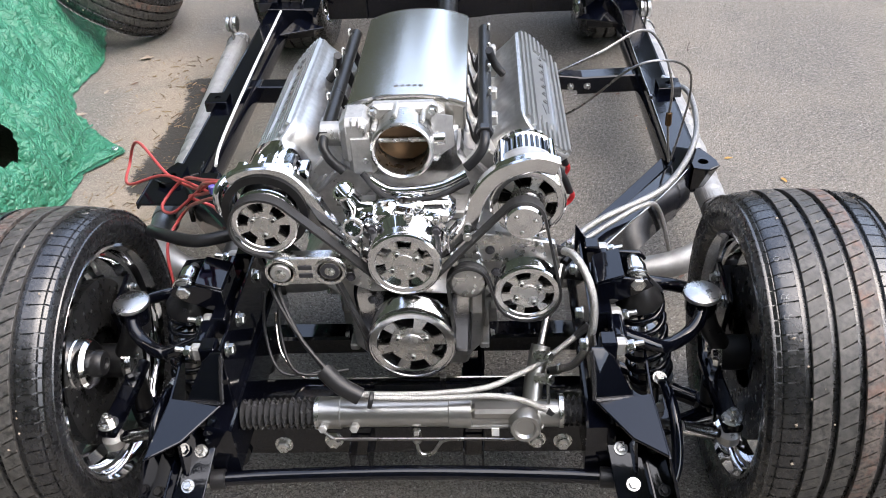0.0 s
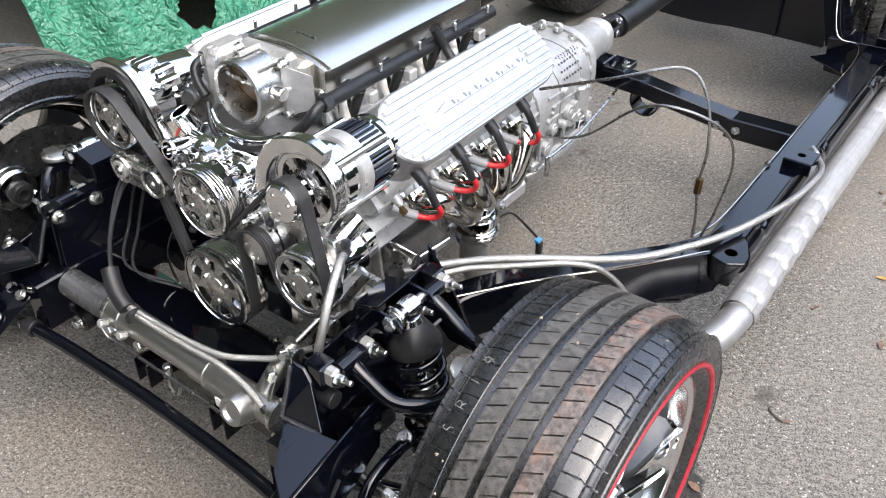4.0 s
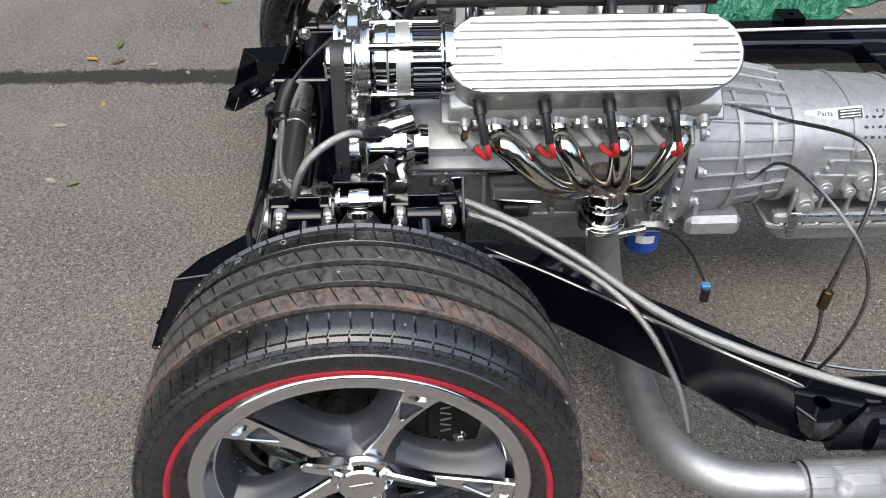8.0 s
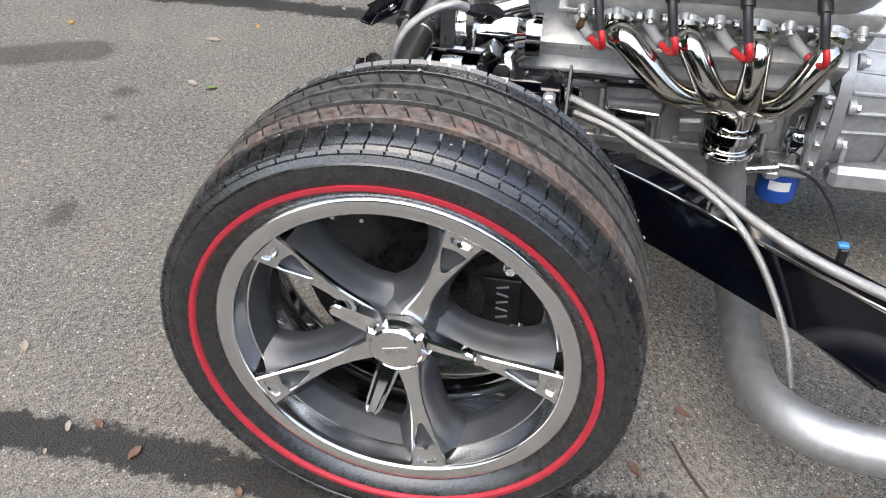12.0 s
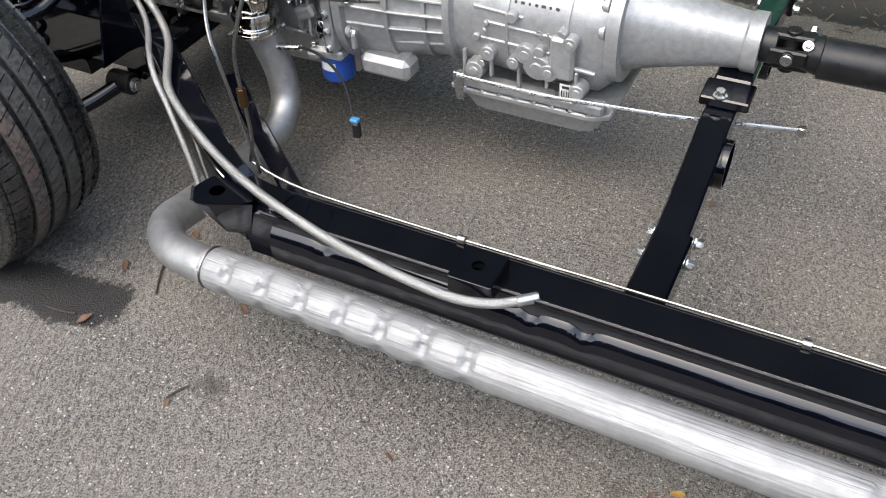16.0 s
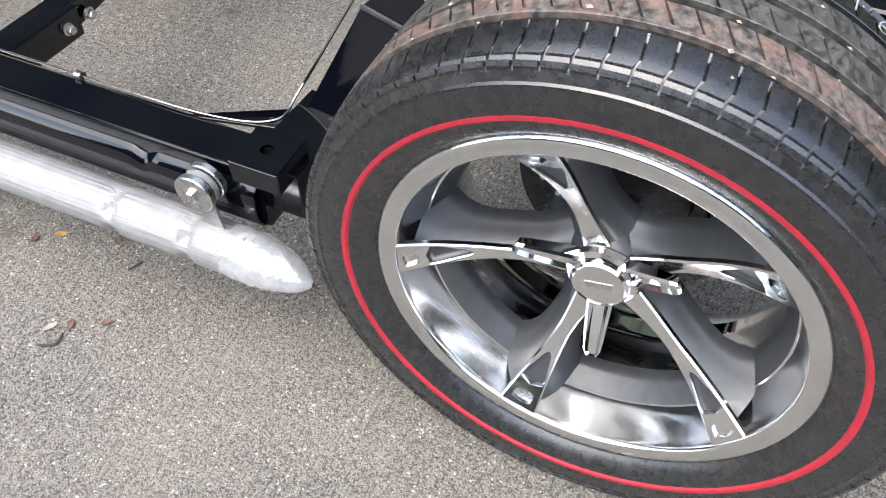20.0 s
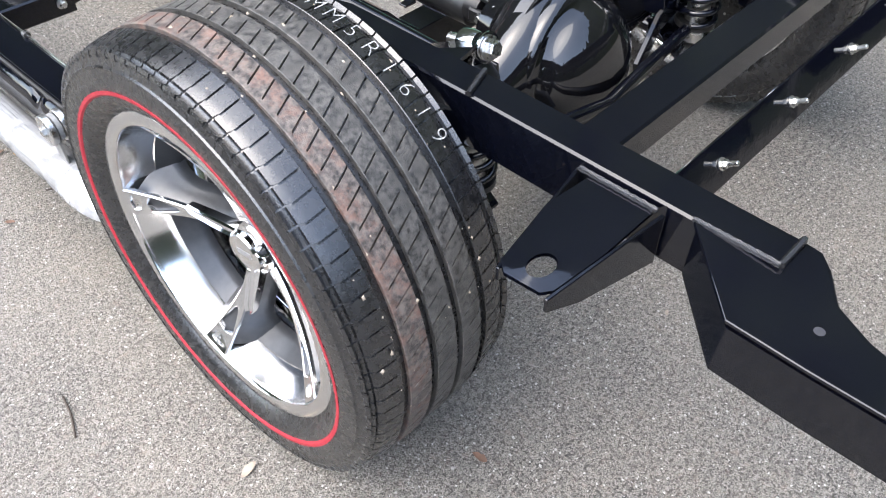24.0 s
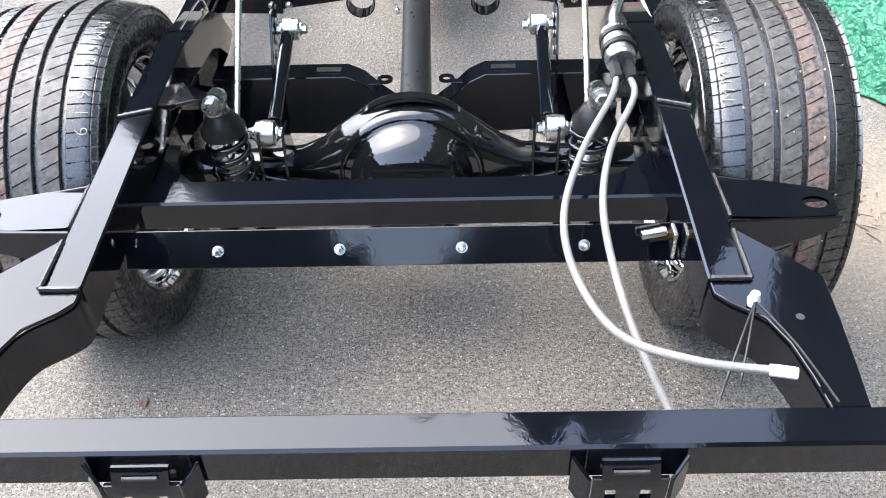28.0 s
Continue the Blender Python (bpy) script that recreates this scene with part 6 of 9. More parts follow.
# throttle body
TB = V(0.0, 0.045, 0.764)
m = Matrix.Translation(TB) @ rot_to((0, 1, 0))
bm = bmesh.new()
lathe(bm, [(0.0485, 0.07), (0.0485, 0.012), (0.050, 0.004), (0.054, 0.0), (0.058, 0.003), (0.058, 0.020), (0.054, 0.024), (0.054, 0.075)], m, 48)
tb = part("throttle_body", bm, SATIN_AL, engine, "satin aluminium throttle body with bronze plate", 30)
part("throttle_plate", cyl(bmesh.new(), TB + V(0, 0.040, 0), TB + V(0, 0.043, 0.001), 0.048, None, 40), GOLD, tb, "brown throttle plate")
part("throttle_shaft", box(bmesh.new(), TB + V(0, 0.036, 0.006), (0.094, 0.008, 0.009), None, 0.003), BOLT, tb)
for dx in (-0.016, 0.018):
    part("plate_screw", cyl(bmesh.new(), TB + V(dx, 0.033, 0.006), TB + V(dx, 0.0, 0.006) + V(0, 0.030, 0), 0.004, None, 10), POLISH, tb)
bm = bmesh.new()
box(bm, TB + V(0, 0.085, 0.0), (0.128, 0.03, 0.118), None, 0.010)
box(bm, TB + V(0.0, 0.105, -0.005), (0.15, 0.03, 0.09), None, 0.010)
part("throttle_flange", bm, CAST, tb)
for dx in (-0.055, 0.055):
    for dz in (-0.048, 0.048):
        part("flange_bolt", hexa(bmesh.new(), TB + V(dx, 0.070, dz), (0, -1, 0), 0.008, 0.012), BOLT, tb)
bm = bmesh.new()
box(bm, TB + V(-0.088, 0.065, 0.005), (0.055, 0.075, 0.095), None, 0.012)
box(bm, TB + V(-0.078, 0.05, -0.02), (0.05, 0.05, 0.085), None, 0.008)
part("actuator_housing", bm, CAST, tb, "satin actuator housing")
part("actuator_motor", cyl(bmesh.new(), TB + V(-0.10, 0.075, 0.002), TB + V(-0.158, 0.075, 0.002), 0.024, 0.023, 24), CAST, tb)
for dz in (-0.03, 0.035):
    part("housing_screw", cyl(bmesh.new(), TB + V(-0.072, 0.022, dz), TB + V(-0.072, 0.03, dz), 0.006, None, 12), BOLT, tb)
part("shaft_boss", cyl(bmesh.new(), TB + V(0.055, 0.040, 0.004), TB + V(0.078, 0.040, 0.004), 0.012, None, 18), POLISH, tb)
for k in range(7):
    a = radians(-150 + 50 * k)
    part("body_rib", box(bmesh.new(), TB + V(0.060 * math.cos(a), 0.052, 0.060 * math.sin(a)), (0.010, 0.05, 0.008), Matrix.Rotation(-a, 4, 'Y'), 0.002), CAST, tb)
# coolant crossover and loom below the throttle
part("steam_pipe", tube(bmesh.new(), [V(-0.06, 0.035, 0.715), V(-0.02, 0.02, 0.700), V(0.06, 0.02, 0.705), V(0.115, 0.03, 0.725)], 0.0075, 6, 12), CHROME, engine)
part("loom", tube(bmesh.new(), [V(-0.075, 0.04, 0.725), V(-0.03, 0.01, 0.690), V(0.05, 0.005, 0.690), V(0.12, 0.02, 0.715)], 0.006, 6, 10), PLASTIC, engine)

# front drive: brackets, pulleys, belt
def pulley(c, r, depth, label, windows=6, hub=0.5, dish=0.008, bolts=4, nose=0.0, bright=False):
    c = Vector(c)
    m = Matrix.Translation(c) @ rot_to((0, -1, 0))
    bm = bmesh.new()
    prof = [(r * 0.80, -depth), (r, -depth)]
    k = 6
    for i in range(k):
        h = -depth * (0.88 - 0.62 * i / k)
        prof += [(r, h), (r - 0.0025, h + depth * 0.05)]
    prof += [(r, -depth * 0.22), (r + 0.0015, -depth * 0.15), (r + 0.001, -0.002), (r - 0.002, 0.0), (r * 0.94, 0.0), (r * 0.93, -0.002), (r * 0.80, -0.0025), (r * 0.78, -0.004), (r * 0.78, -depth * 0.6)]
    lathe(bm, prof, m, 56)
    p = part("pulley", bm, POLISH, engine, label, 30)
    bm = bmesh.new()
    n = windows * 8
    ri, ro = r * hub, r * 0.80
    dish = min(dish, 0.004)
    ang = [2 * math.pi * i / n for i in range(n)]
    for z in (-dish, -dish - 0.006):
        inner = [bm.verts.new(m @ V(ri * math.cos(a), ri * math.sin(a), z)) for a in ang]
        outer = [bm.verts.new(m @ V(ro * math.cos(a), ro * math.sin(a), z)) for a in ang]
        for i in range(n):
            if i % 8 < 3:
                bm.faces.new((inner[i], inner[(i + 1) % n], outer[(i + 1) % n], outer[i]))
    lathe(bm, [(ri, -dish - 0.006), (ri, -dish), (ri * 0.62, -dish), (ri * 0.60, -dish + 0.0016), (ri * 0.56, -dish + 0.0016), (0, -dish + 0.0016 + nose)], m, n)
    lathe(bm, [(ro, -dish - 0.006), (ro, -dish), (ro * 1.02, -dish), (ro * 1.02, -dish - 0.006)], m, n)
    bmesh.ops.remove_doubles(bm, verts=bm.verts[:], dist=1e-5)
    part("pulley_face", bm, FACED, p, "machined spoked face", 12)
    bm = bmesh.new()
    back = depth * (0.35 if bright else 0.9)
    lathe(bm, [(r * 0.80, -back), (0, -back)], m, 32)
    part("pulley_back", bm, CHROME if bright else SATIN, p)
    for k in range(bolts):
        a = 2 * math.pi * k / bolts + 0.5
        q = V(ri * 0.74 * math.cos(a), ri * 0.74 * math.sin(a), -dish)
        pb = part("pulley_bolt", lathe(bmesh.new(), [(0.0060, 0.0), (0.0060, 0.0035), (0.0054, 0.0042), (0.0032, 0.0042), (0.0032, 0.001), (0, 0.001)], m @ Matrix.Translation(q), 16), BOLT, p)
        part("hex_socket", lathe(bmesh.new(), [(0.0031, 0.0016), (0, 0.0016)], m @ Matrix.Translation(q), 6), INK, pb)
    return p


PY = -0.072
pulley((0, PY - 0.006, 0.406), 0.085, 0.055, "chrome crank pulley with six windows", 6, 0.50, 0.012, 3, 0.004)
pulley((0, PY - 0.004, 0.598), 0.067, 0.050, "chrome water pump pulley", 7, 0.52, 0.010, 4, 0.002, True)
pulley((0.223, PY + 0.010, 0.515), 0.062, 0.040, "chrome steering pump pulley", 6, 0.54, 0.006, 4, 0.0)
pulley((-0.248, PY + 0.016, 0.677), 0.060, 0.030, "chrome compressor clutch pulley", 6, 0.48, 0.006, 3)
pulley((0.224, PY + 0.045, 0.693), 0.067, 0.030, "chrome alternator pulley", 6, 0.50, 0.004, 0)
m = Matrix.Translation(V(0.216, PY - 0.004, 0.684)) @ rot_to((0, -1, 0))
nose = part("idler_nose", lathe(bmesh.new(), [(0.034, -0.045), (0.034, -0.004), (0.031, 0.0), (0.010, 0.001), (0.0, 0.0015)], m, 36), POLISH, engine, "turned aluminium idler cap")
for k in range(3):
    a = 2.1 * k + 0.3
    part("cap_screw", cyl(bmesh.new(), m @ V(0.019 * math.cos(a), 0.019 * math.sin(a), 0), m @ V(0.019 * math.cos(a), 0.019 * math.sin(a), 0.0025), 0.004, None, 10), BOLT, nose)
m = Matrix.Translation(V(0.113, PY + 0.012, 0.541)) @ rot_to((0, -1, 0))
idl = part("idler_pulley", lathe(bmesh.new(), [(0.036, -0.034), (0.036, -0.006), (0.033, -0.002), (0.029, 0.0), (0.0, 0.001)], m, 36), SATIN_AL, engine, "small satin idler pulley")
for k in range(3):
    a = 2.1 * k + 0.9
    part("cap_screw", cyl(bmesh.new(), m @ V(0.02 * math.cos(a), 0.02 * math.sin(a), 0), m @ V(0.02 * math.cos(a), 0.02 * math.sin(a), 0.0025), 0.003, None, 10), BOLT, idl)
# tensioner
TX0, TX1, TZ = -0.229, -0.138, 0.584


def stadium(r):
    return [V((TX0 if math.cos(a) < 0 else TX1) + r * math.cos(a), PY + 0.004, TZ + r * math.sin(a)) for a in np.linspace(0.02, 2 * math.pi + 0.02, 41)[:-1]]


ten = part("tensioner_arm", prism(bmesh.new(), stadium(0.031), (0, 0.026, 0), 0.003), FACED, engine, "satin aluminium slotted tensioner arm")
for x in (TX0, TX1):
    part("tensioner_ring", lathe(bmesh.new(), [(0.019, 0.0), (0.0225, 0.0), (0.0235, 0.003), (0.0285, 0.004), (0.0295, 0.0)], Matrix.Translation(V(x, PY + 0.004, TZ)) @ rot_to((0, -1, 0)), 36), FACED, ten)
part("tensioner_pivot", cyl(bmesh.new(), V(TX0, PY - 0.003, TZ), V(TX0, PY + 0.004, TZ), 0.019, None, 30), CAST, ten)
part("tensioner_cap", hexa(bmesh.new(), V(TX0, PY - 0.003, TZ), (0, -1, 0), 0.008, 0.005), BOLT, ten)
part("tensioner_pulley", cyl(bmesh.new(), V(TX1, PY + 0.0025, TZ), V(TX1, PY + 0.02, TZ), 0.018, None, 28), INK, ten, "dark pulley seen in the arm")
part("pulley_bolt", hexa(bmesh.new(), V(TX1, PY + 0.002, TZ), (0, -1, 0), 0.007, 0.005), BOLT, ten)
for dz in (-0.009, 0.009):
    part("arm_slot", box(bmesh.new(), V((TX0 + TX1) / 2, PY + 0.0035, TZ + dz), (0.026, 0.003, 0.010), None, 0.001), INK, ten)

# one ribbed belt round all
wheels_of_belt = [(0.0, 0.406, 0.083, 1), (0.113, 0.541, 0.038, -1), (0.223, 0.515, 0.061, 1), (0.216, 0.684, 0.036, 1), (0.0, 0.598, 0.067, -1), (-0.248, 0.677, 0.060, 1), (-0.160, 0.560, 0.026, -1)]
tang = []
nb = len(wheels_of_belt)
for i in range(nb):
    (x1, z1, r1, s1), (x2, z2, r2, s2) = wheels_of_belt[i], wheels_of_belt[(i + 1) % nb]
    d = Vector((x2 - x1, z2 - z1))
    Ld = d.length
    d /= Ld
    rt = Vector((d.y, -d.x))
    k = (s1 * r1 - s2 * r2) / Ld
    nn = d * k + rt * math.sqrt(max(0, 1 - k * k))
    tang.append((Vector((x1, z1)) + nn * s1 * r1, Vector((x2, z2)) + nn * s2 * r2))
path = []
for i in range(nb):
    a, b = tang[i]
    nxt = tang[(i + 1) % nb][0]
    x2, z2, r2, s2 = wheels_of_belt[(i + 1) % nb]
    path += [a, b]
    a0 = math.atan2(b.y - z2, b.x - x2)
    a1 = math.atan2(nxt.y - z2, nxt.x - x2)
    sw = (a1 - a0) % (2 * math.pi) if s2 > 0 else -((a0 - a1) % (2 * math.pi))
    steps = max(1, int(abs(sw) / 0.2))
    for q in range(1, steps):
        aa = a0 + sw * q / steps
        path.append(Vector((x2 + r2 * math.cos(aa), z2 + r2 * math.sin(aa))))
bm = bmesh.new()
cl = path + path[:1]
rows = []
for i, p in enumerate(cl):
    a = cl[i] - cl[i - 1] if i else cl[1] - cl[0]
    b = cl[i + 1] - cl[i] if i < len(cl) - 1 else a
    d = (a.normalized() + b.normalized()).normalized()
    nn = Vector((d.y, -d.x)) * 0.0023
    rows.append([bm.verts.new(V(p.x + nn.x * e, PY + 0.018 + w, p.y + nn.y * e)) for e, w in ((1, -0.012), (1, 0.012), (-1, 0.012), (-1, 0.007), (-0.3, 0.005), (-1, 0.003), (-0.3, 0), (-1, -0.003), (-0.3, -0.005), (-1, -0.007), (-1, -0.012))])
for a, b in zip(rows, rows[1:]):
    for j in range(11):
        bm.faces.new((a[j], a[(j + 1) % 11], b[(j + 1) % 11], b[j]))
part("drive_belt", bm, BELT, engine, "black ribbed serpentine belt", 40)

# billet arms and back plate
def arm(pts, w, d, y, name="billet_arm"):
    path = smooth_path([V(x, y, z) for x, z in pts], 8)
    bm = bmesh.new()
    sweep(bm, path, rect(w, d, 0.003), (0, -1, 0))
    return part(name, bm, POLISH, engine, "polished billet bracket arm", 40)


arm([(-0.300, 0.755), (-0.265, 0.770), (-0.205, 0.765), (-0.162, 0.715), (-0.130, 0.650), (-0.085, 0.600), (-0.03, 0.585)], 0.024, 0.022, -0.022)
arm([(0.275, 0.765), (0.235, 0.775), (0.175, 0.755), (0.137, 0.710), (0.118, 0.650), (0.085, 0.605), (0.03, 0.585)], 0.030, 0.022, -0.022)
bm = bmesh.new()
prism(bm, [V(x, -0.024, z) for x, z in ((-0.135, 0.625), (-0.10, 0.66), (-0.05, 0.60), (0.06, 0.60), (0.105, 0.66), (0.135, 0.63), (0.20, 0.62), (0.275, 0.605), (0.285, 0.55), (0.26, 0.46), (0.20, 0.455), (0.14, 0.50), (0.075, 0.49), (-0.075, 0.50), (-0.115, 0.52), (-0.13, 0.57))], (0, 0.014, 0), 0.002)
plate = part("drive_plate", bm, SATIN_AL, engine, "satin billet front plate")
for x, z in ((-0.11, 0.545), (-0.105, 0.625), (0.12, 0.63), (0.13, 0.585), (0.245, 0.60), (0.25, 0.475)):
    part("plate_screw", cyl(bmesh.new(), V(x, -0.034, z), V(x, -0.024, z), 0.009, None, 16), BOLT, plate)
# water pump housing, outlets
bm = bmesh.new()
lathe(bm, [(0.0, -0.06), (0.052, -0.058), (0.066, -0.045), (0.072, -0.02), (0.080, 0.0), (0.080, 0.02)], Matrix.Translation(V(0, 0.01, 0.615)) @ rot_to((0, 1, 0)), 40)
part("water_pump", bm, CHROME, engine, "chrome water pump housing")
bm = bmesh.new()
box(bm, V(0.0, 0.012, 0.665), (0.19, 0.05, 0.045), None, 0.014)
box(bm, V(0.055, 0.0, 0.668), (0.07, 0.06, 0.03), None, 0.010)
box(bm, V(-0.03, -0.01, 0.675), (0.05, 0.05, 0.035), None, 0.012)
part("pump_crossover", bm, CHROME, engine, "chrome coolant crossover", 40)
for p, q, r in ((V(-0.085, 0.01, 0.655), V(-0.088, -0.055, 0.668), 0.0185), (V(-0.09, 0.02, 0.665), V(-0.108, 0.0, 0.715), 0.020)):
    d = (q - p).normalized()
    m = Matrix.Translation(p) @ rot_to(q - p)
    Lq = (q - p).length
    bm = bmesh.new()
    lathe(bm, [(r * 1.25, 0), (r * 1.25, 0.008), (r, 0.012), (r, Lq - 0.008), (r * 1.1, Lq - 0.004), (r, Lq), (r * 0.8, Lq), (r * 0.8, Lq - 0.03), (0, Lq - 0.03)], m, 28)
    part("coolant_outlet", bm, CHROME, engine, "open chrome hose outlet")
for x in (-0.02, 0.03, 0.08):
    bolt(V(x, -0.016, 0.688), (0, -0.6, 1), 0.006, 0.010, engine)
# accessories behind their pulleys
bm = bmesh.new()
lathe(bm, [(0.0, -0.02), (0.045, -0.02), (0.060, -0.005), (0.062, 0.05), (0.057, 0.055), (0.062, 0.062), (0.060, 0.13), (0.05, 0.15), (0.0, 0.152)], Matrix.Translation(V(-0.248, 0.0, 0.690)) @ rot_to((0, 1, 0)), 36)
comp = part("compressor", bm, CHROME, engine, "chrome air-conditioning compressor")
part("clutch_ring", lathe(bmesh.new(), [(0.064, -0.012), (0.078, -0.012), (0.078, 0.012), (0.064, 0.012)], Matrix.Translation(V(-0.246, -0.026, 0.692)) @ rot_to((0, -1, 0)), 40, True), SATIN, comp, "black clutch rotor")
for k in range(5):
    part("compressor_lug", box(bmesh.new(), V(-0.30 + 0.03 * k, 0.04 + 0.012 * (k % 2), 0.752 - 0.008 * abs(k - 2)), (0.020, 0.045, 0.020), None, 0.004), CHROME, comp)
part("compressor_port", tube(bmesh.new(), [V(-0.318, 0.02, 0.735), V(-0.335, 0.0, 0.720), V(-0.338, 0.0, 0.68), V(-0.325, 0.01, 0.655)], 0.009, 5, 12), CHROME, comp)
bm = bmesh.new()
lathe(bm, [(0.0, -0.03), (0.045, -0.03), (0.060, -0.018), (0.062, 0.0), (0.058, 0.004), (0.058, 0.095), (0.062, 0.099), (0.060, 0.115), (0.045, 0.122), (0, 0.124)], Matrix.Translation(V(0.226, 0.03, 0.692)) @ rot_to((0, 1, 0)), 40)
alt = part("alternator", bm, CHROME, engine, "chrome alternator with black slots")
for k in range(36):
    a = 2 * math.pi * k / 36
    cc = V(0.226 + 0.0585 * math.cos(a), 0.098, 0.692 + 0.0585 * math.sin(a))
    part("cooling_slot", box(bmesh.new(), cc, (0.006, 0.048, 0.0058), Matrix.Rotation(-a, 4, 'Y'), 0.001), BLACK, alt)
part("stator_ring", lathe(bmesh.new(), [(0.058, -0.012), (0.0635, -0.012), (0.0635, 0.012), (0.058, 0.012)], Matrix.Translation(V(0.226, 0.058, 0.692)) @ rot_to((0, 1, 0)), 48, True), CAST, alt)
for k in range(4):
    a = radians(45 + 90 * k)
    part("case_screw", cyl(bmesh.new(), V(0.226 + 0.064 * math.cos(a), 0.0, 0.692 + 0.064 * math.sin(a)), V(0.226 + 0.064 * math.cos(a), 0.12, 0.692 + 0.064 * math.sin(a)), 0.007, None, 10), CHROME, alt)
bm = bmesh.new()
lathe(bm, [(0.0, -0.02), (0.045, -0.02), (0.052, -0.005), (0.052, 0.06), (0.04, 0.075), (0.038, 0.10), (0.0, 0.10)], Matrix.Translation(V(0.223, 0.0, 0.520)) @ rot_to((0, 1, 0)), 36)
pump = part("steering_pump", bm, CHROME, engine, "chrome power steering pump")
part("pump_reservoir", cyl(bmesh.new(), V(0.225, 0.0, 0.545), V(0.225, 0.08, 0.575), 0.03), POLISH, pump)
part("pump_fitting", cyl(bmesh.new(), V(0.262, 0.045, 0.490), V(0.300, 0.055, 0.476), 0.011, None, 6), BOLT, pump)
part("fitting_sleeve", cyl(bmesh.new(), V(0.298, 0.0545, 0.4765), V(0.335, 0.064, 0.462), 0.0125, None, 20), PLASTIC, pump)
part("pump_elbow", tube(bmesh.new(), [V(0.250, 0.030, 0.560), V(0.262, 0.015, 0.572), V(0.285, -0.012, 0.578)], 0.010, 4, 12), PLASTIC, pump, "black hose elbow")
part("idler_bracket", box(bmesh.new(), V(0.128, -0.02, 0.475), (0.03, 0.02, 0.07), None, 0.006), CAST, engine)
# lower block clutter on the exposed side: filter, sender, starter, mount
flt = part("oil_filter", lathe(bmesh.new(), [(0.0, 0.0), (0.030, 0.0), (0.036, 0.004), (0.038, 0.010), (0.038, 0.058), (0.040, 0.060), (0.040, 0.066), (0.0, 0.066)], Matrix.Translation(V(0.146, 0.562, 0.206)), 32), BLUE, engine, "blue oil filter canister")
part("filter_label", lathe(bmesh.new(), [(0.0386, 0.032), (0.0386, 0.052)], Matrix.Translation(V(0.146, 0.562, 0.206)), 12, False, -35, 25), WHITE, flt, "small white printed label")
bm = bmesh.new()
box(bm, V(0.150, 0.562, 0.284), (0.085, 0.085, 0.028), None, 0.010)
box(bm, V(0.188, 0.535, 0.280), (0.03, 0.03, 0.020), None, 0.006)
fb = part("filter_base", bm, CAST, engine, "cast oil filter housing")
for dx, dy in ((0.034, -0.030), (0.034, 0.030), (-0.01, -0.036)):
    part("base_bolt", hexa(bmesh.new(), V(0.150 + dx, 0.562 + dy, 0.297), (0, 0, 1), 0.007, 0.009), BOLT, fb)
for s, col in ((1, CHROME),):
    part("oil_sender", lathe(bmesh.new(), [(0, 0), (0.010, 0), (0.012, 0.02), (0.024, 0.026), (0.026, 0.05), (0.018, 0.066), (0.008, 0.070), (0.007, 0.095), (0, 0.095)], Matrix.Translation(V(0.178, 0.566, 0.300)), 26), col, engine, "round chrome oil pressure sender")
    part("oxygen_sensor", tube(bmesh.new(), [V(0.240, 0.472, 0.309), V(0.238, 0.505, 0.314), V(0.235, 0.534, 0.318)], 0.0085, 3, 12), BOLT, engine, "oxygen sensor in the down pipe")
for s in (1, -1):
    bm = bmesh.new()
    box(bm, V(s * 0.185, 0.27, 0.415), (0.10, 0.10, 0.008), Matrix.Rotation(s * 0.35, 4, 'Y'), 0.002)
    box(bm, V(s * 0.165, 0.27, 0.38), (0.06, 0.09, 0.05), None, 0.008)
    part("engine_mount", bm, SATIN_AL, engine, "bright engine mount plate")
    part("mount_bush", cyl(bmesh.new(), V(s * 0.225, 0.245, 0.372), V(s * 0.225, 0.295, 0.372), 0.020), SATIN, engine)
    part("mount_bolt", cyl(bmesh.new(), V(s * 0.19, 0.24, 0.385), V(s * 0.255, 0.24, 0.36), 0.006), BOLT, engine)

# ---- gearbox ----
box_ = thing("gearbox", (0, 1.0, 0.17), "bare cast aluminium automatic gearbox with ribbed case", "gearbox")
def case(rows_in, k=36):
    bm = bmesh.new()
    rows = []
    for y, w, up, dn, zc in rows_in:
        row = []
        for i in range(k):
            a = 2 * math.pi * i / k
            ca, sa = math.cos(a), math.sin(a)
            row.append(bm.verts.new((w * math.copysign(abs(ca) ** 0.8, ca), y, zc + (up if sa > 0 else dn) * math.copysign(abs(sa) ** 0.8, sa))))
        rows.append(row)
    for a, b in zip(rows, rows[1:]):
        for i in range(k):
            bm.faces.new((a[i], a[(i + 1) % k], b[(i + 1) % k], b[i]))
    bm.faces.new(rows[0])
    bm.faces.new(rows[-1])
    return bm


part("bell_housing", case([(0.605, 0.205, 0.148, 0.185, 0.415), (0.625, 0.205, 0.148, 0.185, 0.415), (0.628, 0.192, 0.136, 0.172, 0.415), (0.70, 0.182, 0.126, 0.160, 0.410), (0.80, 0.155, 0.116, 0.140, 0.405), (0.845, 0.148, 0.113, 0.135, 0.405)]), CASTLIGHT, box_, "ribbed bell housing", 40)
part("main_case", case([(0.835, 0.158, 0.120, 0.140, 0.405), (0.850, 0.158, 0.120, 0.140, 0.405), (0.855, 0.145, 0.110, 0.132, 0.405), (1.02, 0.138, 0.107, 0.150, 0.400), (1.14, 0.128, 0.102, 0.150, 0.398), (1.165, 0.118, 0.108, 0.125, 0.398)]), CASTLIGHT, box_, "smooth main gearbox case", 40)
part("tail_flange", case([(1.160, 0.125, 0.112, 0.118, 0.400), (1.185, 0.125, 0.112, 0.118, 0.400)]), CASTLIGHT, box_)
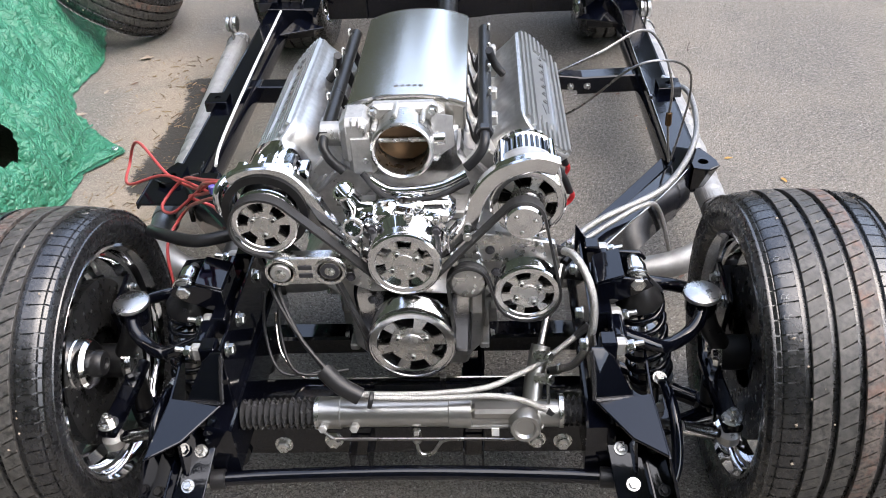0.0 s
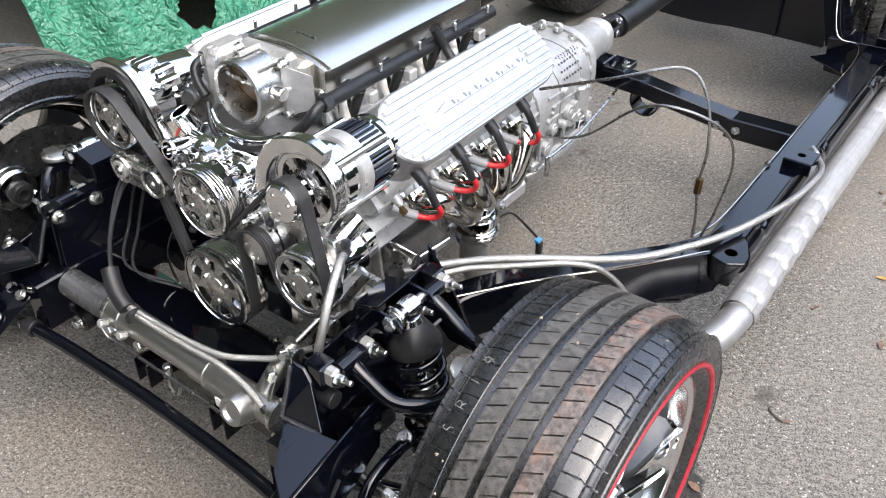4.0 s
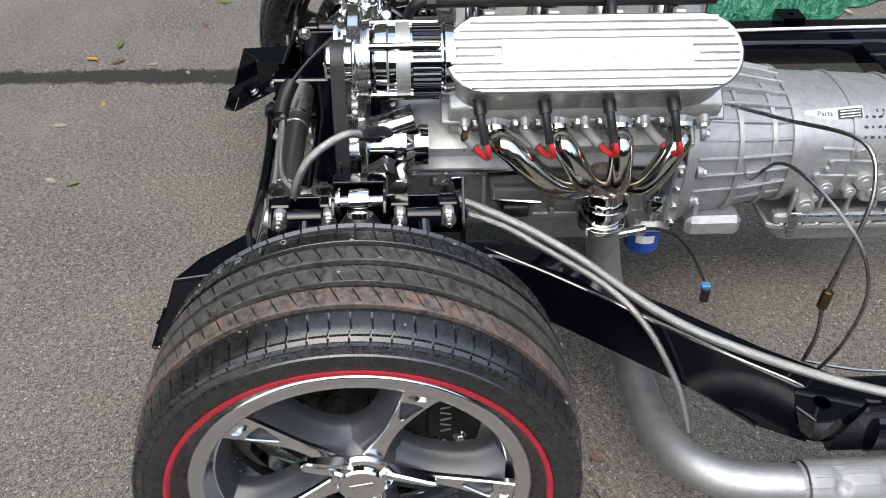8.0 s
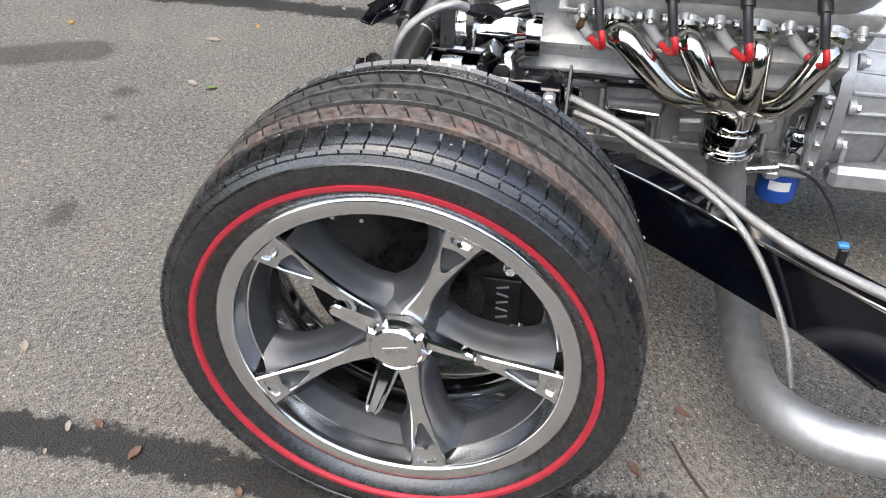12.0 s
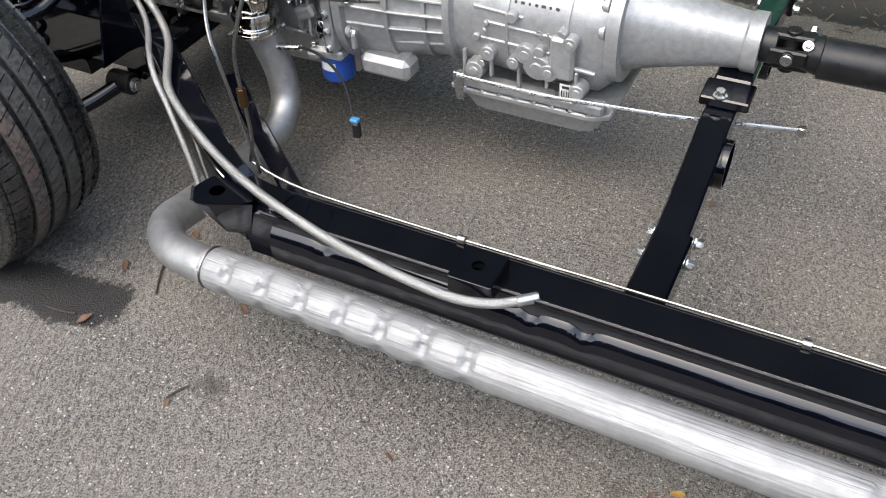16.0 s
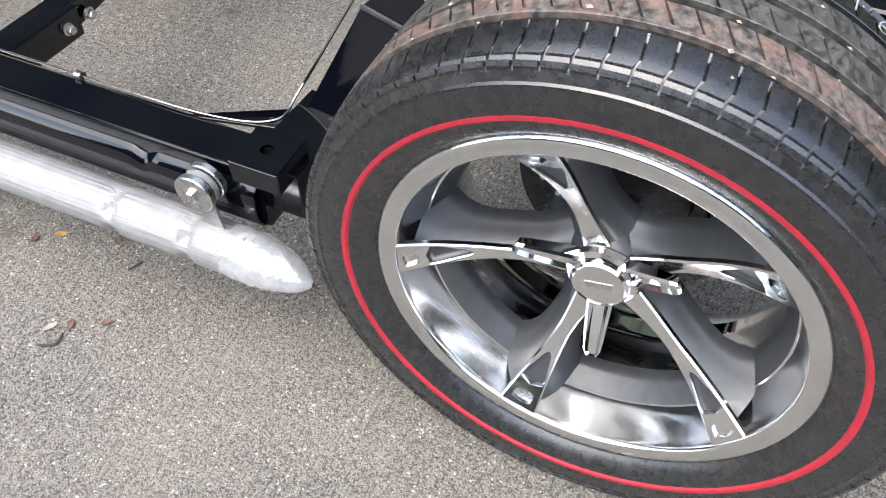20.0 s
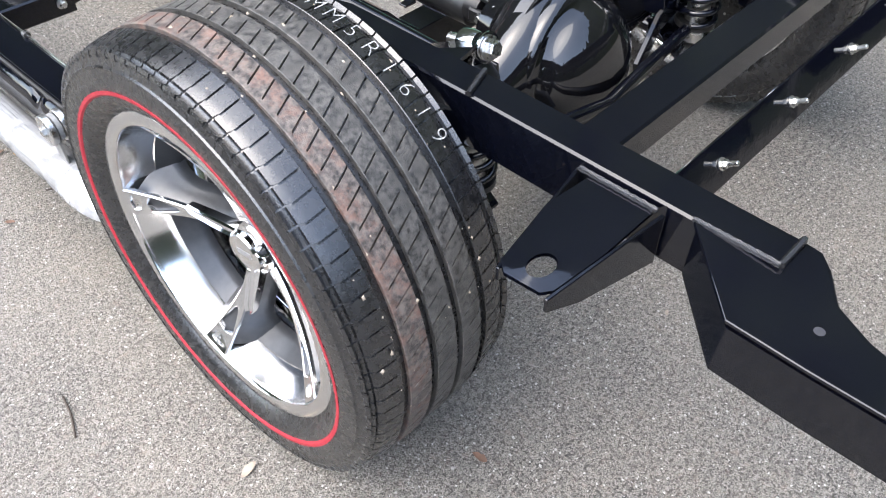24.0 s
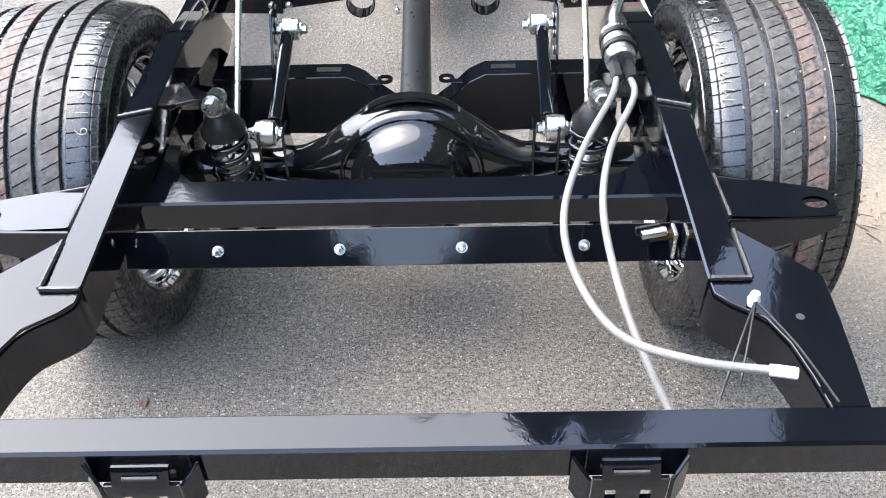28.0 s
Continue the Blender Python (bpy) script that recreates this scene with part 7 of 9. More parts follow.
part("tail_housing", case([(1.183, 0.100, 0.09, 0.095, 0.400), (1.23, 0.082, 0.078, 0.082, 0.398), (1.34, 0.056, 0.056, 0.056, 0.396), (1.395, 0.050, 0.050, 0.050, 0.396), (1.40, 0.054, 0.054, 0.054, 0.396), (1.425, 0.054, 0.054, 0.054, 0.396)]), CASTLIGHT, box_, "tapered tail housing", 40)
part("tail_seal", cyl(bmesh.new(), V(0, 1.425, 0.396), V(0, 1.452, 0.396), 0.034, None, 28), SATIN, box_)
for k in range(26):                                      # ribs round bell and case
    a = 2 * math.pi * k / 26
    if math.sin(a) < -0.75:
        continue
    x0, z0 = 0.188 * math.cos(a), 0.415 + (0.140 if a < math.pi else 0.158) * math.sin(a)
    x1, z1 = 0.146 * math.cos(a), 0.405 + (0.114 if a < math.pi else 0.136) * math.sin(a)
    part("case_rib", sweep(bmesh.new(), [V(x0, 0.63, z0), V((x0 + x1) / 2 * 1.03, 0.735, (z0 + z1) / 2 + 0.004 * math.sin(a)), V(x1, 0.84, z1)], rect(0.007, 0.022, 0.002), (math.cos(a), 0.0, math.sin(a))), CASTLIGHT, box_)
for k in range(14):
    a = 2 * math.pi * k / 14 + 0.1
    for y, r, R, h in ((0.627, 0.198, 0.170, 0.012), (1.158, 0.114, 0.106, -0.012)):
        part("case_lug", cyl(bmesh.new(), V(r * math.cos(a), y, 0.41 + R * math.sin(a)), V(r * math.cos(a), y + h, 0.41 + R * math.sin(a)), 0.014), CASTLIGHT, box_)
        bolt(V(r * math.cos(a), y + h, 0.41 + R * math.sin(a)), (0, h, 0), 0.008, 0.010, box_)
for y, z, L_ in ((0.90, 0.44, 0.10), (0.90, 0.375, 0.16), (0.93, 0.41, 0.14), (1.05, 0.35, 0.10)):
    part("case_web", sweep(bmesh.new(), [V(0.140, y, z), V(0.134, y + L_, z - 0.01)], rect(0.008, 0.010, 0.002), (1, 0, 0)), CASTLIGHT, box_)
for y, z, r in ((0.93, 0.345, 0.016), (0.985, 0.335, 0.013), (1.01, 0.36, 0.020), (1.06, 0.33, 0.018), (1.10, 0.40, 0.015), (0.90, 0.30, 0.02), (1.12, 0.30, 0.016)):
    part("case_boss", cyl(bmesh.new(), V(0.120, y, z), V(0.152, y, z), r * 1.15, r, 18), CASTLIGHT, box_)
    part("boss_centre", cyl(bmesh.new(), V(0.150, y, z), V(0.154, y, z), r * 0.5, None, 12), CAST, box_)
bm = bmesh.new()
box(bm, V(0.142, 1.085, 0.365), (0.02, 0.05, 0.09), None, 0.008)
part("accumulator_boss", bm, CASTLIGHT, box_)
pan = bmesh.new()
prism(pan, [V(x, y, 0.232) for x, y in ((-0.13, 0.835), (0.13, 0.835), (0.14, 0.86), (0.14, 1.15), (0.12, 1.185), (-0.12, 1.185), (-0.14, 1.15), (-0.14, 0.86))], (0, 0, 0.014), 0.003)
part("pan_flange", pan, CASTLIGHT, box_, "bolted pan flange")
pan = bmesh.new()
lo = [V(x, y, 0.178) for x, y in ((-0.10, 0.88), (0.10, 0.88), (0.11, 0.90), (0.11, 1.12), (0.095, 1.15), (-0.095, 1.15), (-0.11, 1.12), (-0.11, 0.90))]
hi = [V(x, y, 0.233) for x, y in ((-0.118, 0.85), (0.118, 0.85), (0.128, 0.87), (0.128, 1.14), (0.11, 1.172), (-0.11, 1.172), (-0.128, 1.14), (-0.128, 0.87))]
a, b = [pan.verts.new(p) for p in lo], [pan.verts.new(p) for p in hi]
pan.faces.new(a)
pan.faces.new(b)
for i in range(8):
    pan.faces.new((a[i], a[(i + 1) % 8], b[(i + 1) % 8], b[i]))
bmesh.ops.bevel(pan, geom=pan.edges[:], offset=0.008, segments=2, affect='EDGES')
part("gearbox_pan", pan, CASTLIGHT, box_, "deep stamped pan")
for k in range(8):
    for s in (1, -1):
        bolt(V(s * 0.132, 0.87 + 0.039 * k, 0.245), (0, 0, 1), 0.007, 0.009, box_)
# selector lever and rod, labels
part("selector_lever", prism(bmesh.new(), [V(0.165, 0.862, 0.30), V(0.165, 0.886, 0.30), V(0.165, 0.882, 0.235), V(0.165, 0.866, 0.235)], (0.006, 0, 0), 0.001), BOLT, box_)
part("selector_rod", tube(bmesh.new(), [V(0.172, 0.872, 0.295), V(0.165, 1.05, 0.287), V(0.13, 1.30, 0.282), V(0.073, 1.542, 0.277)], 0.0042, 1, 8), BOLT, box_, "thin plated selector rod")
part("rod_end", cyl(bmesh.new(), V(0.076, 1.535, 0.268), V(0.076, 1.535, 0.286), 0.008), BOLT, box_)
lb = part("paper_label", box(bmesh.new(), V(0.141, 1.107, 0.292), (0.002, 0.048, 0.034), Matrix.Rotation(0.1, 4, 'Y'), 0), WHITE, box_, "white bar-code label")
for k in range(9):
    part("code_bar", box(bmesh.new(), V(0.1425, 1.088 + 0.0048 * k, 0.287), (0.0012, 0.0016 + 0.0012 * (k % 3 == 0), 0.014), Matrix.Rotation(0.1, 4, 'Y'), 0), INK, lb)
part("code_bar", box(bmesh.new(), V(0.1428, 1.107, 0.302), (0.0012, 0.038, 0.006), Matrix.Rotation(0.1, 4, 'Y'), 0), INK, lb)
tilt = Matrix.Rotation(radians(48), 4, 'Y')
st = part("case_sticker", box(bmesh.new(), V(0.098, 0.925, 0.4945), (0.024, 0.12, 0.002), tilt @ Matrix.Rotation(0.08, 4, 'Z'), 0), WHITE, box_, "long white and black sticker")
part("sticker_block", box(bmesh.new(), V(0.0985, 0.958, 0.4955), (0.019, 0.05, 0.0022), tilt @ Matrix.Rotation(0.08, 4, 'Z'), 0), INK, st)
for k in range(3):
    part("sticker_bar", box(bmesh.new(), V(0.0995, 0.958, 0.4960) + V(0.006 * (k - 1) * S45, 0, -0.006 * (k - 1) * S45), (0.0022, 0.042, 0.0022), tilt @ Matrix.Rotation(0.08, 4, 'Z'), 0), WHITE, st)
bm = lettering("Parts", 0.016, 0.0004)
bm.transform(Matrix.Translation(V(0.0992, 0.906, 0.4960)) @ Matrix(((0, S45 * -1, S45, 0), (1, 0, 0, 0), (0, S45, S45, 0), (0, 0, 0, 1))))
part("sticker_word", bm, INK, st)
for r in range(3):                                       # handwriting that cannot be read, as short strokes
    for k in range(7):
        part("pen_stroke", box(bmesh.new(), V(0.116 + 0.010 * r, 0.985 + 0.014 * k, 0.497 - 0.018 * r), (0.0055, 0.0075 * (0.5 + ((k * 7 + r * 3) % 5) / 6), 0.0014), Matrix.Rotation(radians(50 + 8 * r), 4, 'Y') @ Matrix.Rotation(0.3 * ((k % 3) - 1), 4, 'Z'), 0), INK, box_)
bm = bmesh.new()
box(bm, V(0.10, 1.395, 0.335), (0.07, 0.09, 0.02), None, 0.003)
box(bm, V(0.0, 1.395, 0.335), (0.13, 0.07, 0.025), None, 0.004)
part("gearbox_mount", bm, BLACK, box_)
bolt(V(0.125, 1.385, 0.345), (0, 0, 1), 0.010, 0.014, box_)


# ---- coil-over shocks ----
def coilover(top, bot, R, label, bolt_dir):
    top, bot = Vector(top), Vector(bot)
    d = (bot - top).normalized()
    t = thing("coilover_shock", bot, label, "shock absorber", "coil-over shocks")
    L_ = (bot - top).length
    m = Matrix.Translation(top) @ rot_to(d)
    bm = bmesh.new()
    lathe(bm, [(0.010, -0.016), (0.020, -0.016), (0.022, 0), (0.020, 0.016), (0.010, 0.016)], Matrix.Translation(top) @ rot_to(bolt_dir), 24, True)
    part("top_eye", bm, POLISH, t, "polished eye")
    part("eye_bolt", hexa(bmesh.new(), top + Vector(bolt_dir).normalized() * 0.034, bolt_dir, 0.014, 0.016), BOLT, t)
    part("eye_pin", cyl(bmesh.new(), top - Vector(bolt_dir).normalized() * 0.045, top + Vector(bolt_dir).normalized() * 0.035, 0.009), BOLT, t)
    part("top_collar", lathe(bmesh.new(), [(0.0, 0.014), (0.020, 0.014), (0.022, 0.024), (0.018, 0.028), (0, 0.028)], m, 24), CHROME, t)
    part("bump_cone", lathe(bmesh.new(), [(0.0, 0.024), (R * 0.52, 0.024), (R * 0.62, 0.030), (R * 1.05, 0.062), (R * 1.05, 0.074), (R * 0.9, 0.078), (0, 0.078)], m, 32), SATIN, t, "black cone-shaped spring seat")
    part("spring", coil(bmesh.new(), m @ V(0, 0, 0.080), m @ V(0, 0, L_ - 0.075), R * 0.92, 0.0066, 6.2), BLACK, t, "black coil spring", 60)
    part("damper_rod", cyl(bmesh.new(), m @ V(0, 0, 0.08), m @ V(0, 0, L_ * 0.55), 0.009), CHROME, t)
    part("damper_body", lathe(bmesh.new(), [(0, L_ * 0.42), (R * 0.55, L_ * 0.42), (R * 0.58, L_ * 0.45), (R * 0.58, L_ - 0.03), (0, L_ - 0.03)], m, 28), SATIN_AL, t, "satin aluminium damper body")
    part("adjuster_ring", lathe(bmesh.new(), [(R * 0.55, L_ - 0.078), (R * 1.02, L_ - 0.078), (R * 1.02, L_ - 0.066), (R * 0.75, L_ - 0.058), (R * 0.55, L_ - 0.058)], m, 32, True), SATIN, t)
    part("eye_washer", lathe(bmesh.new(), [(0.0, 0.0), (0.024, 0.0), (0.024, 0.003), (0.0, 0.003)], Matrix.Translation(top + Vector(bolt_dir).normalized() * 0.030) @ rot_to(bolt_dir), 24), POLISH, t)
    part("lower_eye", cyl(bmesh.new(), bot - Vector(bolt_dir).normalized() * 0.02, bot + Vector(bolt_dir).normalized() * 0.02, 0.018), SATIN_AL, t)
    return t


for s in (1, -1):
    coilover((s * 0.424, -0.020, 0.537), (s * 0.492, -0.020, 0.185), 0.044, "front coil-over with black spring and cone seat", (0, -1, 0))
    coilover((s * 0.366, 2.600, 0.602), (s * 0.352, 2.600, 0.265), 0.042, "rear coil-over with black spring and dark cone seat", (0, 1, 0.2))
    part("shock_ear", prism(bmesh.new(), [V(s * 0.455, 2.50, 0.58), V(s * 0.455, 2.63, 0.60), V(s * 0.395, 2.63, 0.615), V(s * 0.345, 2.625, 0.61), V(s * 0.40, 2.55, 0.55)], (0, 0, 0.008), 0.001), BLACK, chassis)

# ---- front suspension ----
for s in (1, -1):
    up = thing("upper_control_arm", (s * 0.46, -0.02, 0.45), "gloss black tubular upper arm with polished ball joint cap", "control arm", "upper control arms")
    bj = V(s * 0.554, -0.022, 0.0)
    for d in (-1, 1):
        yc = -0.118 if d < 0 else 0.088
        sh = part("cross_shaft", cyl(bmesh.new(), V(s * 0.383, yc - 0.03, 0.474), V(s * 0.383, yc + 0.03, 0.474), 0.016), BLACK, up)
        for e in (-1, 1):
            p = V(s * 0.383, yc + e * 0.042, 0.474)
            part("pivot_block", box(bmesh.new(), p, (0.024, 0.020, 0.034), None, 0.005), CAST, up, "plated pivot block")
            part("pivot_bolt", hexa(bmesh.new(), p + V(s * 0.012, 0, 0), (s, 0, 0.25), 0.010, 0.014), BOLT, up)
            part("pivot_stud", cyl(bmesh.new(), p + V(s * 0.02, 0, 0.004), p + V(s * 0.042, 0, 0.008), 0.005, None, 10), BOLT, up)
            part("inner_bolt", hexa(bmesh.new(), V(s * 0.323, p.y - 0.012 * (d < 0), 0.490), (-s, 0, 0), 0.011, 0.014), BOLT, up)
            part("pivot_spacer", box(bmesh.new(), p + V(-s * 0.022, 0, -0.004), (0.03, 0.035, 0.05), None, 0.003), BLACK, up)
        part("arm_tube", tube(bmesh.new(), [V(s * 0.388, yc, 0.470), V(s * 0.42, yc, 0.452), V(s * 0.47, yc * 0.95 - 0.004, 0.432), V(s * 0.515, yc * 0.75, 0.432), V(s * 0.543, yc * 0.45 - 0.01, 0.448), V(s * 0.553, -0.022 + d * 0.012, 0.462)], 0.0135, 6, 16), BLACK, up, "bent gloss black tube")
    part("ball_joint_cup", lathe(bmesh.new(), [(0, 0.435), (0.026, 0.435), (0.030, 0.450), (0.030, 0.476), (0, 0.476)], Matrix.Translation(bj), 30), BLACK, up)
    part("ball_joint_cap", lathe(bmesh.new(), [(0.0, 0.474), (0.034, 0.474), (0.036, 0.478), (0.035, 0.483), (0.030, 0.486), (0, 0.487)], Matrix.Translation(bj), 36), SATIN_AL, up, "round polished cap")
    part("bump_stop", cyl(bmesh.new(), V(s * 0.345, -0.16, 0.42), V(s * 0.385, -0.16, 0.42), 0.016), PLASTIC, up)
    lo = thing("lower_control_arm", (s * 0.48, -0.02, 0.15), "gloss black lower arm with ball joint", "control arm", "lower control arms")
    for d in (-1, 1):
        part("arm_tube", tube(bmesh.new(), [V(s * 0.36, d * 0.13 - 0.02, 0.205), V(s * 0.45, d * 0.09 - 0.02, 0.185), V(s * 0.60, -0.02 + d * 0.015, 0.168)], 0.017, 5, 14), BLACK, lo)
        part("pivot_bush", cyl(bmesh.new(), V(s * 0.36, d * 0.13 - 0.05, 0.205), V(s * 0.36, d * 0.13 + 0.01, 0.205), 0.026), SATIN, lo)
        bolt(V(s * 0.36, d * 0.13 - 0.052 if d < 0 else d * 0.13 + 0.012, 0.205), (0, d, 0), 0.012, 0.014, lo)
    part("spring_pad", box(bmesh.new(), V(s * 0.495, -0.02, 0.172), (0.09, 0.10, 0.012), None, 0.003), BLACK, lo)
    part("lower_ball_joint", cyl(bmesh.new(), V(s * 0.603, -0.02, 0.150), V(s * 0.603, -0.02, 0.195), 0.028), BLACK, lo)
    part("joint_cap", cyl(bmesh.new(), V(s * 0.603, -0.02, 0.195), V(s * 0.603, -0.02, 0.212), 0.016), BOLT, lo)
    sp = thing("steering_knuckle", (s * 0.60, -0.02, 0.2), "black forged steering knuckle with polished hub", "knuckle", "steering knuckles")
    part("upright", tube(bmesh.new(), [V(s * 0.556, -0.022, 0.455), V(s * 0.575, -0.025, 0.40), V(s * 0.605, -0.02, 0.34), V(s * 0.600, -0.02, 0.26), V(s * 0.603, -0.02, 0.19)], 0.020, 5, 14), SATIN, sp)
    part("hub_barrel", cyl(bmesh.new(), V(s * 0.59, -0.016, 0.322), V(s * 0.66, -0.016, 0.322), 0.036, None, 32), SATIN, sp, "dark hub barrel")
    part("hub_dust_cap", lathe(bmesh.new(), [(0.0, 0.006), (0.012, 0.006), (0.016, 0.002), (0.034, 0.0), (0.040, -0.008), (0.040, -0.016)], Matrix.Translation(V(s * 0.588, -0.016, 0.322)) @ rot_to((-s, 0, 0)), 32), POLISH, sp, "polished hub flange")
    part("steering_arm", sweep(bmesh.new(), [V(s * 0.588, 0.0, 0.300), V(s * 0.592, -0.06, 0.290), V(s * 0.600, -0.12, 0.280), V(s * 0.604, -0.180, 0.278)], rect(0.036, 0.022, 0.005)), BLACK, sp, "forged black steering arm")
    part("caliper_bracket", prism(bmesh.new(), [V(s * 0.62, 0.02, 0.42), V(s * 0.62, 0.13, 0.44), V(s * 0.62, 0.14, 0.34), V(s * 0.62, 0.04, 0.29)], (s * 0.010, 0, 0), 0.002), BLACK, sp)
    for y, z in ((0.05, 0.40), (0.115, 0.41), (0.12, 0.35)):
        bolt(V(s * 0.619, y, z), (-s, 0, 0), 0.010, 0.012, sp)
    tr = thing("tie_rod", (s * 0.46, -0.19, 0.24), "black tie rod with plated jam nut", "tie rod", "tie rods")
    part("rod", cyl(bmesh.new(), V(s * 0.36, -0.192, 0.335), V(s * 0.585, -0.167, 0.252), 0.009), SATIN, tr)
    part("jam_nut", cyl(bmesh.new(), V(s * 0.490, -0.178, 0.287), V(s * 0.508, -0.176, 0.280), 0.013, None, 6), BOLT, tr)
    part("sleeve", cyl(bmesh.new(), V(s * 0.508, -0.176, 0.280), V(s * 0.575, -0.168, 0.256), 0.0135), POLISH, tr, "bright threaded sleeve")
    part("rod_end_cup", lathe(bmesh.new(), [(0.0, 0.0), (0.016, 0.0), (0.021, 0.006), (0.022, 0.026), (0.015, 0.036), (0.010, 0.040), (0, 0.040)], Matrix.Translation(V(s * 0.603, -0.165, 0.228)), 28), CAST, tr, "cast ball joint cup")
    part("rod_end_stud", cyl(bmesh.new(), V(s * 0.603, -0.165, 0.262), V(s * 0.603, -0.165, 0.316), 0.007), BOLT, tr)
    part("stud_washer", cyl(bmesh.new(), V(s * 0.603, -0.165, 0.289), V(s * 0.603, -0.165, 0.293), 0.020, None, 26), BOLT, tr)
    part("castle_nut", hexa(bmesh.new(), V(s * 0.603, -0.165, 0.293), (0, 0, 1), 0.013, 0.014), BOLT, tr)

# anti-roll bar across the nose
sway = thing("anti_roll_bar", (0, -0.27, 0.25), "gloss black tubular anti-roll bar with swept ends", "anti-roll bar")
part("bar", tube(bmesh.new(), [V(-0.345, -0.278, 0.262), V(-0.24, -0.268, 0.258), V(0.0, -0.262, 0.258), V(0.24, -0.268, 0.258), V(0.345, -0.278, 0.262)], 0.0135, 4, 16), BLACK, sway)
for s in (1, -1):
    part("end_bush", cyl(bmesh.new(), V(s * 0.345, -0.278, 0.262), V(s * 0.372, -0.281, 0.263), 0.019), PLASTIC, sway)
    part("end_cap", cyl(bmesh.new(), V(s * 0.372, -0.281, 0.263), V(s * 0.385, -0.282, 0.263), 0.014), BOLT, sway)
    part("end_arm", tube(bmesh.new(), [V(s * 0.47, -0.285, 0.23), V(s * 0.488, -0.25, 0.27), V(s * 0.487, -0.20, 0.33), V(s * 0.482, -0.12, 0.335), V(s * 0.475, -0.07, 0.30), V(s * 0.478, -0.06, 0.235)], 0.011, 6, 14), BLACK, sway, "curved gloss black end")
    part("link_nut", hexa(bmesh.new(), V(s * 0.475, -0.10, 0.335), (0, -0.4, 1), 0.010, 0.012), BOLT, sway)

# ---- steering rack ----
rack = thing("steering_rack", (0, -0.19, 0.3), "satin aluminium power steering rack with black bellows", "steering rack")
RY, RZ = -0.192, 0.345
part("rack_tube", cyl(bmesh.new(), V(-0.135, RY, RZ), V(0.075, RY, RZ), 0.0275, None, 36), RACKMETAL, rack, "smooth satin cylinder")
part("end_sleeve", cyl(bmesh.new(), V(-0.172, RY, RZ), V(-0.128, RY, RZ), 0.0305, None, 36), RACKMETAL, rack)
bm = bmesh.new()
cyl(bm, V(0.072, RY, RZ), V(0.115, RY, RZ), 0.0300, None, 32)
cyl(bm, V(0.11, RY, RZ - 0.004), V(0.285, RY, RZ - 0.006), 0.026, 0.025, 28)
box(bm, V(0.165, RY - 0.012, RZ + 0.016), (0.10, 0.03, 0.022), None, 0.006)
box(bm, V(0.165, RY - 0.018, RZ - 0.014), (0.12, 0.02, 0.012), None, 0.004)
part("rack_housing", bm, RACKMETAL, rack, "cast rack housing")
part("preload_plug", lathe(bmesh.new(), [(0.0, 0.034), (0.016, 0.034), (0.020, 0.040), (0.026, 0.040), (0.030, 0.030), (0.030, 0.0)], Matrix.Translation(V(0.212, RY - 0.012, RZ - 0.004)) @ rot_to((0, -1, 0.25)), 30), RACKMETAL, rack, "round adjuster plug")
part("white_tag", box(bmesh.new(), V(0.158, RY - 0.033, RZ - 0.02), (0.014, 0.003, 0.020), None, 0), WHITE, rack)
part("pinion_tower", tube(bmesh.new(), [V(0.225, RY + 0.01, RZ), V(0.232, RY + 0.045, RZ + 0.04), V(0.246, RY + 0.085, RZ + 0.085)], 0.018, 4, 20), RACKMETAL, rack, "cast pinion tower")
for k in range(2):
    part("tower_port", cyl(bmesh.new(), V(0.235, RY + 0.03 + 0.03 * k, RZ + 0.055 + 0.028 * k), V(0.262, RY + 0.01 + 0.03 * k, RZ + 0.068 + 0.028 * k), 0.010, None, 6), BOLT, rack)
part("pinion_shaft", cyl(bmesh.new(), V(0.246, RY + 0.085, RZ + 0.085), V(0.275, 0.0, 0.49), 0.007), STEEL, rack)
part("steering_joint", cyl(bmesh.new(), V(0.27, -0.02, 0.475), V(0.285, 0.03, 0.515), 0.016, None, 8), STEEL, rack)
for s, x0, x1 in ((-1, -0.176, -0.315), (1, 0.283, 0.365)):
    prof = []
    n = 12 if s < 0 else 8
    for i in range(n + 1):
        u = i / n
        r = 0.031 - 0.002 * u
        prof += [(r, abs(x1 - x0) * u), (r - 0.009, abs(x1 - x0) * (u + 0.5 / n))]
    prof = [(0.0, 0.0)] + prof[:-1] + [(0.0, abs(x1 - x0))]
    part("bellows", lathe(bmesh.new(), prof, Matrix.Translation(V(x0, RY, RZ)) @ rot_to((s, 0, -0.02)), 32), BELLOWS, rack, "ribbed black rubber bellows", 15)
    part("bellows_clamp", lathe(bmesh.new(), [(0.026, 0), (0.0315, 0), (0.0315, 0.008), (0.026, 0.008)], Matrix.Translation(V(x0, RY, RZ)) @ rot_to((-s, 0, 0)), 30, True), BOLT, rack)
for x in (-0.158, -0.1):
    part("pressure_port", cyl(bmesh.new(), V(x, RY - 0.03, RZ - 0.004), V(x, RY - 0.046, RZ + 0.004), 0.0085, None, 6), CAST, rack)
part("pressure_line", tube(bmesh.new(), [V(-0.158, RY - 0.044, RZ + 0.002), V(-0.142, RY - 0.046, RZ - 0.018), V(-0.11, RY - 0.042, RZ - 0.026), V(0.12, RY - 0.040, RZ - 0.030), V(0.20, RY - 0.045, RZ - 0.024), V(0.25, RY - 0.02, RZ - 0.010), V(0.256, RY + 0.02, RZ + 0.05)], 0.0030, 5, 10), STEEL, rack, "thin bright pressure line")
